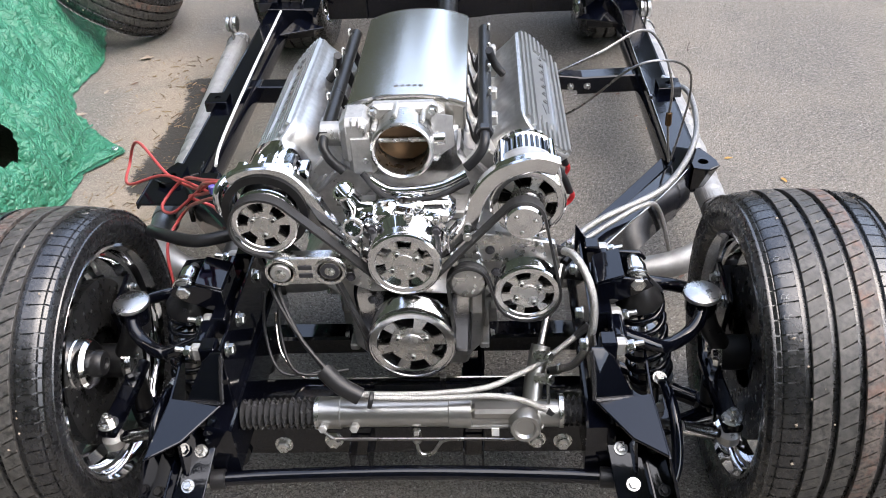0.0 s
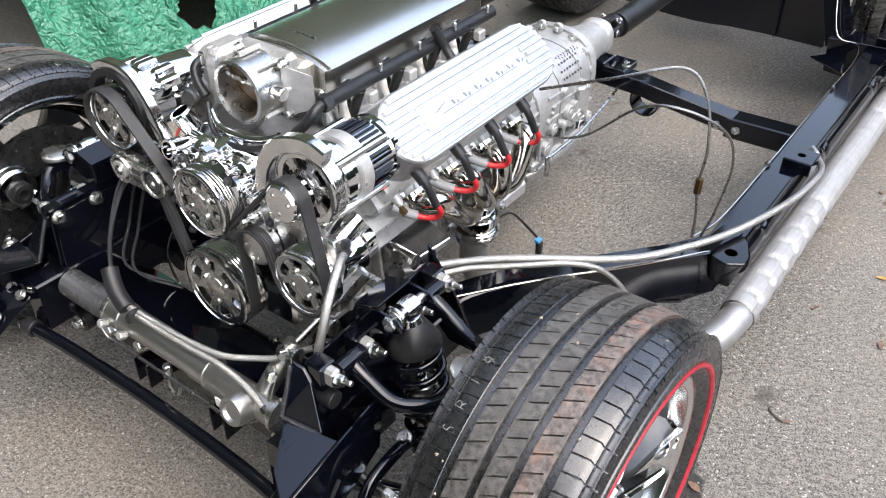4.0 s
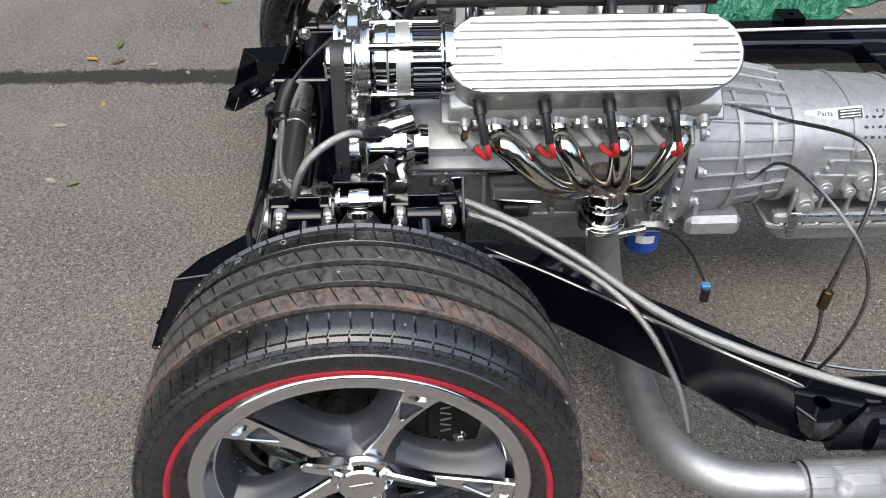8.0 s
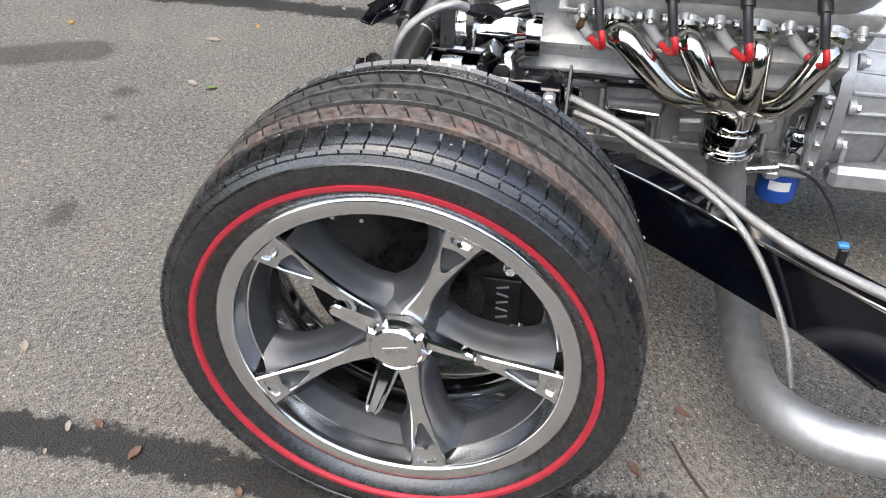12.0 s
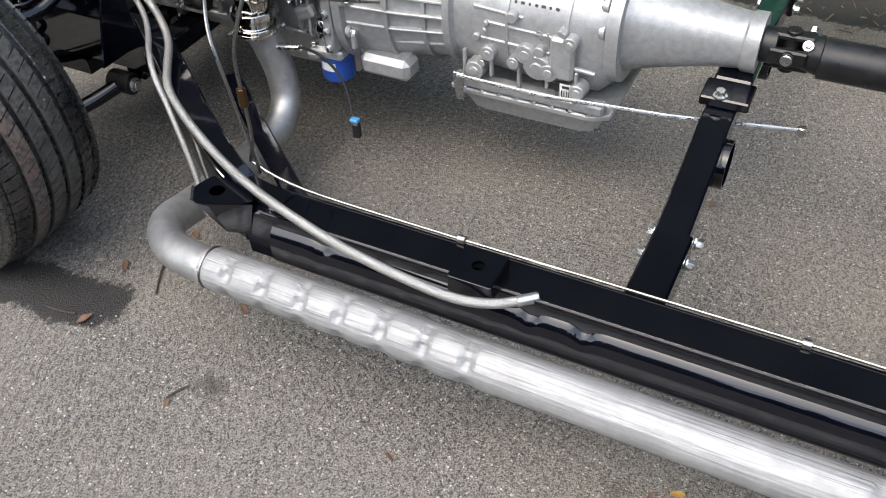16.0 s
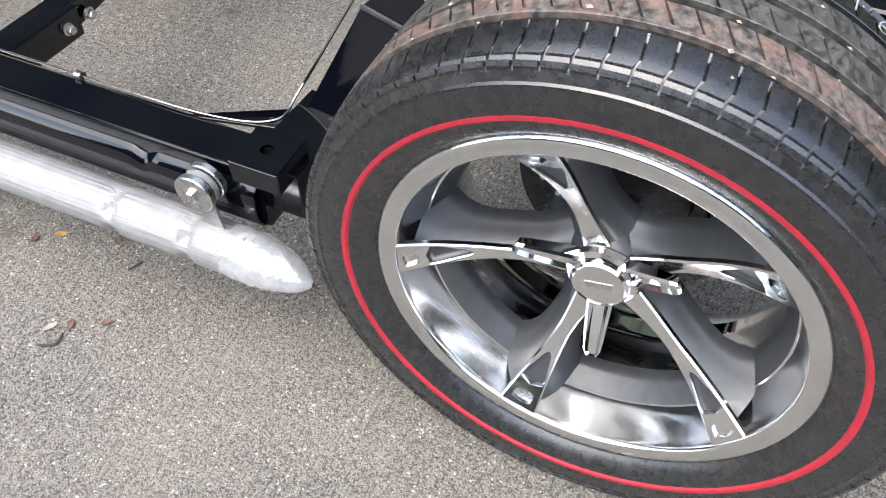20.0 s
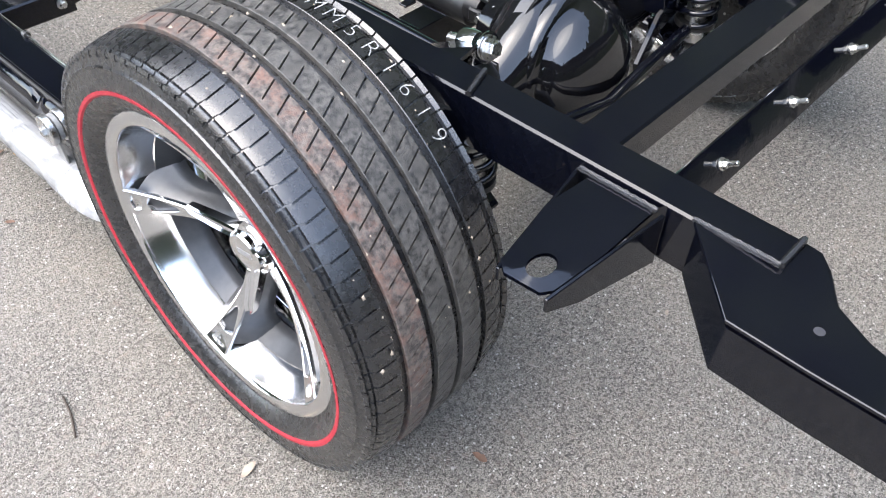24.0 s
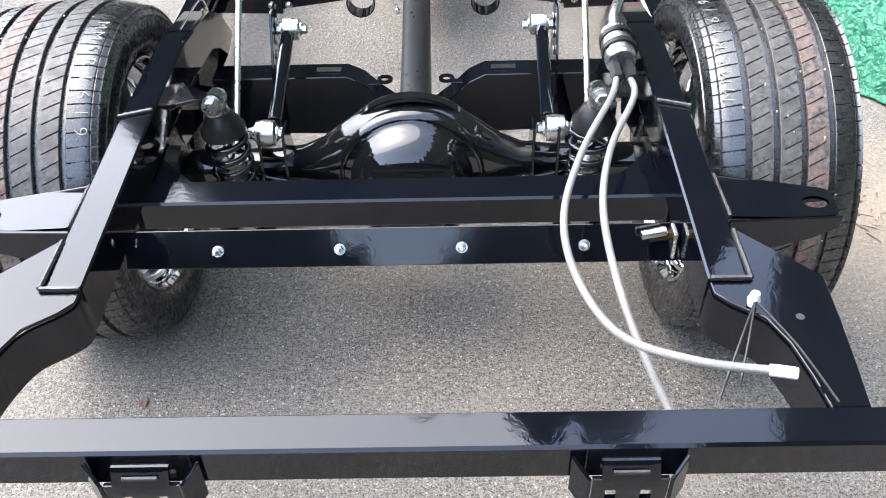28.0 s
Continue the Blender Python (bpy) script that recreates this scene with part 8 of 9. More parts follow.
part("pressure_line", tube(bmesh.new(), [V(0.012, RY - 0.03, RZ - 0.030), V(0.012, RY - 0.032, RZ - 0.062), V(0.020, RY - 0.034, RZ - 0.078), V(0.040, RY - 0.036, RZ - 0.072), V(0.062, RY - 0.038, RZ - 0.036), V(0.10, RY - 0.04, RZ - 0.030)], 0.0034, 5, 10), SATIN_AL, rack)
part("line_nut", cyl(bmesh.new(), V(0.012, RY - 0.028, RZ - 0.018), V(0.012, RY - 0.031, RZ - 0.048), 0.0085, None, 6), BOLT, rack)


# ---- hoses and lines ----
def hose(pts, r, label, mat=None, fit_a=False, fit_b=False, name="braided_hose", group="braided hoses"):
    h = thing(name, pts[0], label, "hose", group)
    part("hose_run", tube(bmesh.new(), pts, r, 8, 14), mat or BRAID, h)
    for on, p, q in ((fit_a, pts[0], pts[1]), (fit_b, pts[-1], pts[-2])):
        if on:
            d = (Vector(p) - Vector(q)).normalized()
            part("hose_fitting", cyl(bmesh.new(), Vector(p) - d * 0.012, Vector(p) + d * 0.022, r * 1.35, None, 6), on if on is not True else PLASTIC, h)
    return h


hose([V(0.285, 0.12, 0.452), V(0.318, 0.19, 0.442), V(0.362, 0.28, 0.420), V(0.425, 0.362, 0.402), V(0.500, 0.422, 0.397), V(0.556, 0.470, 0.394), V(0.600, 0.535, 0.382), V(0.648, 0.625, 0.372), V(0.690, 0.72, 0.364), V(0.727, 0.83, 0.359), V(0.755, 0.97, 0.345), V(0.768, 1.10, 0.336), V(0.765, 1.17, 0.330), V(0.745, 1.22, 0.325), V(0.715, 1.262, 0.326)], 0.0080, "long braided steel hose lying along the frame rail", None, PLASTIC, False)
hose([V(0.320, 0.16, 0.432), V(0.357, 0.23, 0.427), V(0.398, 0.286, 0.416), V(0.450, 0.338, 0.413), V(0.496, 0.379, 0.412), V(0.537, 0.421, 0.396), V(0.562, 0.460, 0.356), V(0.583, 0.494, 0.302), V(0.603, 0.525, 0.237), V(0.623, 0.546, 0.164)], 0.0060, "braided steel hose drooping over the rail to its cut end", None, PLASTIC, False)
part("hose_cut_end", cyl(bmesh.new(), V(0.732, 1.242, 0.3255), V(0.711, 1.268, 0.3265), 0.0086, None, 18), SATIN_AL, bpy.data.objects["braided_hose"], "frayed bright end") 
hose([V(0.285, -0.012, 0.578), V(0.303, -0.040, 0.592), V(0.321, -0.075, 0.584), V(0.334, -0.108, 0.560), V(0.338, -0.128, 0.525), V(0.334, -0.138, 0.485), V(0.322, -0.135, 0.435), V(0.304, -0.120, 0.390), V(0.278, -0.100, 0.362)], 0.0075, "braided steering hose looping down from the pump", None, PLASTIC, BOLT)
hose([V(0.262, -0.206, 0.352), V(0.240, -0.203, 0.366), V(0.205, -0.202, 0.384), V(0.15, -0.203, 0.396), V(0.06, -0.207, 0.396), V(-0.06, -0.210, 0.402), V(-0.115, -0.205, 0.425)], 0.0056, "braided steering hose crossing above the rack", None, PLASTIC, False)
hose([V(0.316, -0.118, 0.470), V(0.285, -0.130, 0.448), V(0.245, -0.142, 0.420), V(0.200, -0.160, 0.406), V(0.142, -0.188, 0.402), V(0.06, -0.200, 0.402), V(-0.02, -0.203, 0.402), V(-0.10, -0.21, 0.412)], 0.0056, "braided hose rising from the rack to the pump loop", None, PLASTIC, False)
sl = thing("hose_sleeve", (-0.125, -0.205, 0.43), "black rubber sleeve holding two hoses together", "sleeve")
part("sleeve_body", tube(bmesh.new(), [V(-0.085, -0.213, 0.408), V(-0.12, -0.206, 0.43), V(-0.15, -0.19, 0.455)], 0.0165, 4, 14), PLASTIC, sl)
part("sleeve_clip", cyl(bmesh.new(), V(-0.062, -0.215, 0.40), V(-0.07, -0.215, 0.402), 0.016), PLASTIC, sl)


def line(pts, r, label, mat=None, name="brake_line", group="metal lines"):
    return tagged(part(name, tube(bmesh.new(), pts, r, 6, 8), mat or STAINLESS), label, "line", group)


line([V(0.630, 0.70, 0.345), V(0.648, 0.82, 0.334), V(0.651, 1.10, 0.332), V(0.650, 1.36, 0.332), V(0.650, 1.62, 0.332), V(0.650, 1.85, 0.333), V(0.625, 1.965, 0.338), V(0.560, 1.972, 0.350), V(0.515, 2.03, 0.46), V(0.500, 2.085, 0.55), V(0.492, 2.16, 0.605), V(0.47, 2.40, 0.65)], 0.0023, "bright brake line clipped along the inner rail edge")
line([V(0.350, 0.20, 0.372), V(0.425, 0.30, 0.374), V(0.500, 0.40, 0.371), V(0.560, 0.478, 0.366), V(0.620, 0.565, 0.360), V(0.672, 0.655, 0.350), V(0.684, 0.685, 0.340)], 0.0024, "bright brake line along the outer edge of the front rail")
for y in (1.115, 1.63):
    single("line_clip", lathe(bmesh.new(), [(0.0034, -0.006), (0.0075, -0.006), (0.0075, 0.006), (0.0034, 0.006)], Matrix.Translation(V(0.650, y, 0.332)) @ rot_to((0, 1, 0)), 14, True), STEEL, "small steel clip holding the brake line to the rail", "clip", "line clips")
line([V(0.630, 0.70, 0.345), V(0.625, 0.71, 0.40), V(0.618, 0.705, 0.47), V(0.62, 0.712, 0.56), V(0.59, 0.735, 0.655), V(0.535, 0.725, 0.705), V(0.42, 0.66, 0.675), V(0.263, 0.638, 0.612)], 0.0034, "thin dark cooler line looping above the rail to the gearbox", STEEL)
single("line_union", cyl(bmesh.new(), V(0.619, 0.704, 0.452), V(0.619, 0.706, 0.488), 0.0085, None, 6), GOLD, "small brass union on the cooler line", "union")
line([V(0.640, 0.725, 0.335), V(0.66, 0.735, 0.42), V(0.672, 0.73, 0.53), V(0.652, 0.70, 0.61), V(0.58, 0.655, 0.655), V(0.495, 0.633, 0.643), V(0.36, 0.66, 0.52), V(0.20, 0.72, 0.44)], 0.0030, "thin dark line bowed out from the gearbox side", STEEL)
line([V(-0.301, 0.071, 0.372), V(-0.303, 0.060, 0.345), V(-0.290, 0.020, 0.300), V(-0.255, 0.006, 0.250), V(-0.200, 0.003, 0.244), V(0.0, 0.002, 0.244), V(0.180, 0.002, 0.244), V(0.245, 0.004, 0.246)], 0.0026, "thin steel brake line along the front crossmember")
single("line_clip", lathe(bmesh.new(), [(0.0032, -0.006), (0.009, -0.006), (0.009, 0.006), (0.0032, 0.006)], Matrix.Translation(V(0.049, 0.002, 0.244)) @ rot_to((1, 0, 0)), 14, True), STEEL, "small steel clip holding the line to the crossmember", "clip", "line clips")
# sensor wire with its plug
wire = thing("sensor_wire", (0.287, 0.673, 0.16), "black sensor wire hanging with a blue and black plug", "wire")
part("wire_run", tube(bmesh.new(), [V(0.235, 0.530, 0.318), V(0.234, 0.565, 0.315), V(0.235, 0.602, 0.298), V(0.242, 0.640, 0.255), V(0.268, 0.668, 0.205)], 0.0032, 6, 8), PLASTIC, wire)
part("blue_plug", box(bmesh.new(), V(0.270, 0.673, 0.193), (0.015, 0.020, 0.009), None, 0.002), LIGHTBLUE, wire, "light blue plug half")
part("black_plug", box(bmesh.new(), V(0.272, 0.676, 0.170), (0.015, 0.017, 0.038), None, 0.003), PLASTIC, wire)
# black plate under the cables by the far rail
tray = thing("battery_tray", (-0.68, 0.65, 0.32), "flat black steel tray beside the far rail", "tray")
part("tray_plate", prism(bmesh.new(), [V(-0.785, 0.73, 0.332), V(-0.60, 0.73, 0.332), V(-0.59, 0.565, 0.332), V(-0.78, 0.575, 0.332)], (0, 0, -0.005), 0.001), BLACK, tray)
part("tray_lip", box(bmesh.new(), V(-0.783, 0.652, 0.325), (0.005, 0.15, 0.02), None, 0.001), BLACK, tray)
part("tray_leg", box(bmesh.new(), V(-0.66, 0.65, 0.28), (0.03, 0.03, 0.10), None, 0.002), BLACK, tray)
# red battery cables heaped by the far rail
for k, pts in enumerate(([V(-0.33, 0.06, 0.70), V(-0.42, 0.16, 0.64), V(-0.55, 0.42, 0.47), V(-0.68, 0.58, 0.42), V(-0.80, 0.72, 0.44), V(-0.85, 0.74, 0.36), V(-0.80, 0.60, 0.38), V(-0.66, 0.52, 0.45), V(-0.50, 0.36, 0.50)],
                         [V(-0.34, 0.08, 0.69), V(-0.45, 0.24, 0.60), V(-0.60, 0.48, 0.46), V(-0.66, 0.46, 0.40), V(-0.60, 0.38, 0.43), V(-0.50, 0.34, 0.52), V(-0.40, 0.20, 0.62)],
                         [V(-0.33, 0.05, 0.68), V(-0.46, 0.22, 0.56), V(-0.58, 0.40, 0.42), V(-0.62, 0.34, 0.36), V(-0.60, 0.28, 0.26), V(-0.57, 0.30, 0.20)],
                         [V(-0.36, 0.12, 0.66), V(-0.48, 0.30, 0.53), V(-0.56, 0.40, 0.46), V(-0.52, 0.42, 0.42), V(-0.46, 0.30, 0.48)])):
    tagged(part("battery_cable", tube(bmesh.new(), pts, 0.0040, 12, 10), PINK), "faded red battery cable coiled loosely beside the engine", "cable", "red battery cables")
tagged(part("purple_tie", box(bmesh.new(), V(-0.375, 0.10, 0.665), (0.03, 0.012, 0.018), Matrix.Rotation(0.6, 4, 'Z'), 0.002), material("purple_plastic", (0.10, 0.08, 0.35), 0.4)), "purple plastic tie round the cables", "cable tie")
hose([V(-0.34, 0.06, 0.585), V(-0.42, 0.05, 0.575), V(-0.52, 0.12, 0.545), V(-0.58, 0.2, 0.50)], 0.013, "thick black rubber hose beside the compressor", PLASTIC, False, False, "rubber_hose", "rubber hoses")
hose([V(-0.60, 0.72, 0.36), V(-0.632, 0.88, 0.338), V(-0.645, 1.15, 0.336), V(-0.655, 1.50, 0.336), V(-0.66, 1.96, 0.340)], 0.0045, "pale cable clipped along the far rail", WHITE, False, False, "pale_cable", "cables")
for k, x in enumerate((-0.255, -0.285)):
    line([V(x, -0.02, 0.50), V(x - 0.005, -0.05, 0.42), V(x + 0.03, -0.10, 0.36), V(x + 0.12, -0.06, 0.33)], 0.0032, "thin wire hanging below the tensioner", PLASTIC, "loose_wire", "loose wires")
for k in (0, 1):
    line([V(-0.14, -0.195, 0.448 + 0.006 * k), V(-0.19, -0.15, 0.49), V(-0.235 - 0.01 * k, -0.08, 0.535), V(-0.25 - 0.02 * k, -0.02, 0.56)], 0.0042, "thin black line rising from the hose sleeve", PLASTIC, "loose_wire", "loose wires")

# ---- fuel pump and hoses at the tail ----
fp = thing("fuel_pump", (-0.40, 2.55, 0.6), "satin aluminium fuel pump in a clamp on the rear rail", "fuel pump")
part("pump_body", lathe(bmesh.new(), [(0, 0), (0.026, 0), (0.030, 0.006), (0.030, 0.085), (0.026, 0.09), (0.012, 0.094), (0.010, 0.11), (0, 0.11)], Matrix.Translation(V(-0.408, 2.575, 0.652)) @ rot_to((0.03, -1, 0.15)), 30), SATIN_AL, fp)
for k in (0.025, 0.06):
    part("pump_clamp", lathe(bmesh.new(), [(0.030, 0), (0.034, 0), (0.034, 0.012), (0.030, 0.012)], Matrix.Translation(V(-0.408, 2.575 - k, 0.652 + k * 0.15)) @ rot_to((0.03, -1, 0.15)), 28, True), SATIN, fp, "black clamp band")
part("pump_elbow", tube(bmesh.new(), [V(-0.405, 2.48, 0.67), V(-0.41, 2.44, 0.685), V(-0.43, 2.38, 0.69)], 0.010, 4, 12), SATIN_AL, fp)
for dx in (-0.012, 0.014):
    part("pump_outlet", cyl(bmesh.new(), V(-0.408 + dx, 2.572, 0.650), V(-0.408 + dx, 2.625, 0.645), 0.012, None, 6), PLASTIC, fp)
hose([V(-0.392, 2.62, 0.645), V(-0.37, 2.70, 0.652), V(-0.30, 2.86, 0.650), V(-0.255, 3.00, 0.630), V(-0.258, 3.12, 0.615), V(-0.300, 3.24, 0.615), V(-0.38, 3.305, 0.632), V(-0.48, 3.335, 0.642)], 0.0060, "pale braided fuel hose looping over the rear bar to its end", material("pale_braided_hose", (0.27, 0.265, 0.25), 0.5, 0.2, (0.15, 0.147, 0.14), 700, 0.6, 900), False, WHITE)
hose([V(-0.418, 2.62, 0.643), V(-0.41, 2.70, 0.650), V(-0.345, 2.86, 0.650), V(-0.315, 3.00, 0.630), V(-0.322, 3.16, 0.600), V(-0.352, 3.28, 0.560), V(-0.40, 3.37, 0.500)], 0.0060, "pale braided fuel hose dropping behind the rear crossmember", bpy.data.materials["pale_braided_hose"], False, False)
tie = thing("cable_tie", (-0.50, 3.235, 0.64), "white-headed tie and black strands on the end plate", "cable tie")
part("tie_head", lathe(bmesh.new(), [(0, 0), (0.007, 0), (0.009, 0.01), (0.006, 0.022), (0, 0.024)], Matrix.Translation(V(-0.486, 3.205, 0.628)), 14), WHITE, tie)
for q in (V(-0.415, 3.34, 0.60), V(-0.545, 3.37, 0.625), V(-0.44, 3.33, 0.61)):
    part("tie_strand", tube(bmesh.new(), [V(-0.486, 3.21, 0.640), V(-0.486, 3.21, 0.64).lerp(q, 0.5) + V(0.0, 0.0, 0.008), q], 0.0018, 5, 6), PLASTIC, tie)


# ---- yard clutter ----
def tarp():
    """A sheet draped over a heap: steep front with hanging folds, a dark hollow, and a flat corner flap on the ground."""
    bm = bmesh.new()
    nx, ny = 250, 330
    y0, y1 = 0.55, 3.4
    ridges = [(-1.36, 1.10, -1.30, 1.42, 0.030, 0.10), (-1.46, 1.22, -1.28, 1.46, 0.026, 0.07), (-1.42, 1.30, -1.48, 1.72, 0.035, 0.08), (-1.60, 1.15, -1.62, 1.75, 0.045, 0.08), (-1.33, 0.98, -1.31, 1.20, 0.028, 0.07), (-1.72, 0.75, -1.66, 1.02, 0.040, 0.12), (-1.85, 1.30, -1.66, 2.00, 0.055, 0.08), (-1.55, 0.84, -1.38, 0.98, 0.030, 0.07), (-1.52, 1.60, -1.58, 2.15, 0.030, 0.05)]

    def seg(x, y, r):
        dx, dy = r[2] - r[0], r[3] - r[1]
        t = min(1.0, max(0.0, ((x - r[0]) * dx + (y - r[1]) * dy) / (dx * dx + dy * dy)))
        return math.hypot(x - r[0] - t * dx, y - r[1] - t * dy)

    rows, gone = [], set()                                             # gone: where the sheet gapes open over the hollow heap
    for j in range(ny + 1):
        row = []
        y = y0 + (y1 - y0) * j / ny
        edge = float(np.interp(y, (0.5, 0.8, 1.1, 1.3, 1.46, 1.60, 1.74, 1.80, 2.0, 2.3, 2.5, 3.4), (-1.55, -1.36, -1.30, -1.30, -1.205, -1.36, -1.47, -1.54, -1.615, -1.60, -1.66, -2.0)))
        edge += 0.018 * noise.noise(V(y * 11, 1, 2)) + 0.01 * noise.noise(V(y * 31, 4, 2))
        steep = float(np.interp(y, (0.5, 1.1, 1.3, 1.46, 1.7, 2.0, 3.4), (0.20, 0.20, 0.30, 0.42, 0.36, 0.42, 0.5)))
        flat = float(np.interp(y, (0.5, 1.15, 1.35, 1.46, 1.62, 1.8, 2.2), (0.0, 0.0, 0.06, 0.16, 0.05, 0.0, 0.0)))
        for i in range(nx + 1):
            d = 1.85 * (i / nx) ** 1.45                                    # metres in from the edge, closer rows near it
            x = edge - d
            dd = max(0.0, d - flat)
            h = 0.62 * (1 - math.exp(-dd / steep)) + 0.10 * min(dd, 1.0)
            q = V(x * 1.5, y * 1.5, 2.0)
            rise = min(1.0, dd / 0.22)
            fold = 0.11 * noise.noise(q * 1.4) + 0.075 * (1 - 2.2 * abs(noise.noise(q * 2.6 + V(0, 0, 3.1)))) + 0.050 * (1 - 2.2 * abs(noise.noise(q * 5.2 + V(0, 0, 6.2)))) + 0.022 * (1 - 2.2 * abs(noise.noise(q * 11 + V(0, 0, 9.2)))) + 0.006 * noise.noise(q * 25)
            fold += 0.05 * noise.noise(V(y * 8.5, d * 0.8, 5)) * math.exp(-((d - 0.25) / 0.3) ** 2)      # hanging folds on the front
            for r in ridges:
                fold += r[5] * math.exp(-abs(seg(x, y, r) / r[4]) ** 1.4)
            z = h + fold * (0.12 + 0.88 * rise)
            hole = max(abs(((x + 1.445) * 0.45 + (y - 1.06) * 0.89) / 0.100), abs(((y - 1.06) * 0.45 - (x + 1.445) * 0.89) / 0.046))
            z -= 0.10 / (1.0 + hole ** 4)
            if hole + 0.55 * noise.noise(q * 9) + 0.25 * noise.noise(q * 24) < 0.78 and i > 3:
                gone.add((j, i))
            z = z * min(1.0, d / 0.04 + 0.05)
            z = max(z, 0.006 + 0.010 * abs(noise.noise(V(x * 13, y * 13, 1))))
            k = 0.03 * rise
            row.append(bm.verts.new((x + k * noise.noise(q * 6), y + k * noise.noise(q * 6 + V(9, 0, 0)), z)))
        rows.append(row)
    for j, (a, b) in enumerate(zip(rows, rows[1:])):
        for i in range(nx):
            if (j, i) not in gone:
                bm.faces.new((a[i], a[i + 1], b[i + 1], b[i]))
    return bm


tp = single("tarpaulin", tarp(), TARP, "crumpled green woven tarpaulin heaped on the asphalt", "tarpaulin", angle=40)
part("eyelet", lathe(bmesh.new(), [(0.007, 0.0), (0.013, 0.0), (0.014, 0.002), (0.011, 0.004), (0.007, 0.003)], Matrix.Translation(V(-1.245, 1.462, 0.020)), 20, True), BOLT, tp, "plated eyelet in the corner")
part("hem_cord", tube(bmesh.new(), [V(-1.215, 1.455, 0.016), V(-1.27, 1.385, 0.018), V(-1.312, 1.300, 0.022), V(-1.325, 1.22, 0.026)], 0.004, 5, 8), TARP, tp, "corded hem along the edge")
part("hem_cord", tube(bmesh.new(), [V(-1.385, 1.62, 0.040), V(-1.395, 1.55, 0.050), V(-1.375, 1.44, 0.055), V(-1.355, 1.34, 0.060), V(-1.36, 1.26, 0.075)], 0.004, 5, 8), TARP, tp)

# loose tyred wheel behind the heap
spare = copy_thing(front_wheel, pose(-1.62, 2.70, 0.272, 0, -55, 8))
tagged(spare, "spare wheel with worn black tyre leaning on the tarpaulin", "wheel", "spare wheels")
spare.name = "spare_wheel"

# leaves, twigs and pebbles
BROWN = [(1.037, 1.029, 0.020, 1.8), (0.693, 0.646, 0.018, 1.0), (0.866, 1.074, 0.014, 1.3), (0.761, 1.488, 0.014, 0.2), (0.706, 1.629, 0.012, 0.9), (0.663, 1.823, 0.013, 0.4), (0.644, 1.597, 0.010, 2.2), (0.886, 1.677, 0.013, 0.3), (0.856, 1.729, 0.012, 2.4), (0.938, 0.653, 0.012, 0.6), (0.588, 2.845, 0.017, 1.7), (0.795, 2.418, 0.018, 0.7), (0.779, -0.546, 0.016, 0.9), (0.822, -0.458, 0.018, 2.9), (0.865, -0.264, 0.014, 0.4), (0.556, 0.415, 0.018, 0.9), (0.696, 0.338, 0.020, 0.6), (0.843, 0.367, 0.020, 2.8), (0.826, -0.74, 0.016, 0.2), (-0.226, -1.334, 0.014, 0.4), (0.217, -1.117, 0.014, 0.8), (-1.462, -0.677, 0.030, 0.3), (-1.172, -0.923, 0.030, 2.2), (0.01, 1.40, 0.012, 0.3), (-1.05, 1.98, 0.03, 1.9), (-1.376, 2.07, 0.020, 0.8), (-1.456, 2.691, 0.02, 1.2), (0.019, 2.556, 0.014, 1.2)]
PALE = [(-0.447, -0.933, 0.024, 1.0), (0.635, -0.774, 0.018, 0.6), (0.795, -0.593, 0.014, 0.4), (0.795, -0.215, 0.010, 1.2), (0.85, -0.602, 0.007, 0.4), (0.04, -1.149, 0.012, 2.0), (0.903, 1.65, 0.014, 2.6), (0.874, 2.58, 0.020, 0.2), (-0.748, -0.994, 0.024, 1.6), (0.702, 0.276, 0.014, 2.1), (-1.409, 2.345, 0.040, 0.5), (-1.504, 1.786, 0.030, 0.3), (-1.474, 1.994, 0.022, 1.4), (-1.397, 2.249, 0.016, 1.4), (0.095, 2.896, 0.008, 0.5), (-1.15, -0.80, 0.020, 1.7), (-1.084, -0.67, 0.016, 0.5)]
YELLOW = [(1.115, 1.147, 0.017, 1.9), (0.972, 1.297, 0.018, 0.2), (0.733, 1.525, 0.014, 2.0), (-0.877, -0.899, 0.018, 0.3), (-1.196, -1.016, 0.026, 1.3), (-0.779, -1.507, 0.020, 0.7)]
GREEN = [(-0.431, -0.866, 0.022, 2.0), (-1.30, -0.95, 0.03, 0.1), (-1.673, -0.632, 0.03, 1.4)]
LABELS = {LEAF_B: "fallen brown leaf curled on the asphalt", LEAF_P: "pale dry leaf lying on the asphalt", LEAF_G: "fallen green leaf lying on the asphalt", LEAF_Y: "fallen yellow leaf lying on the asphalt"}
rng = random.Random(11)
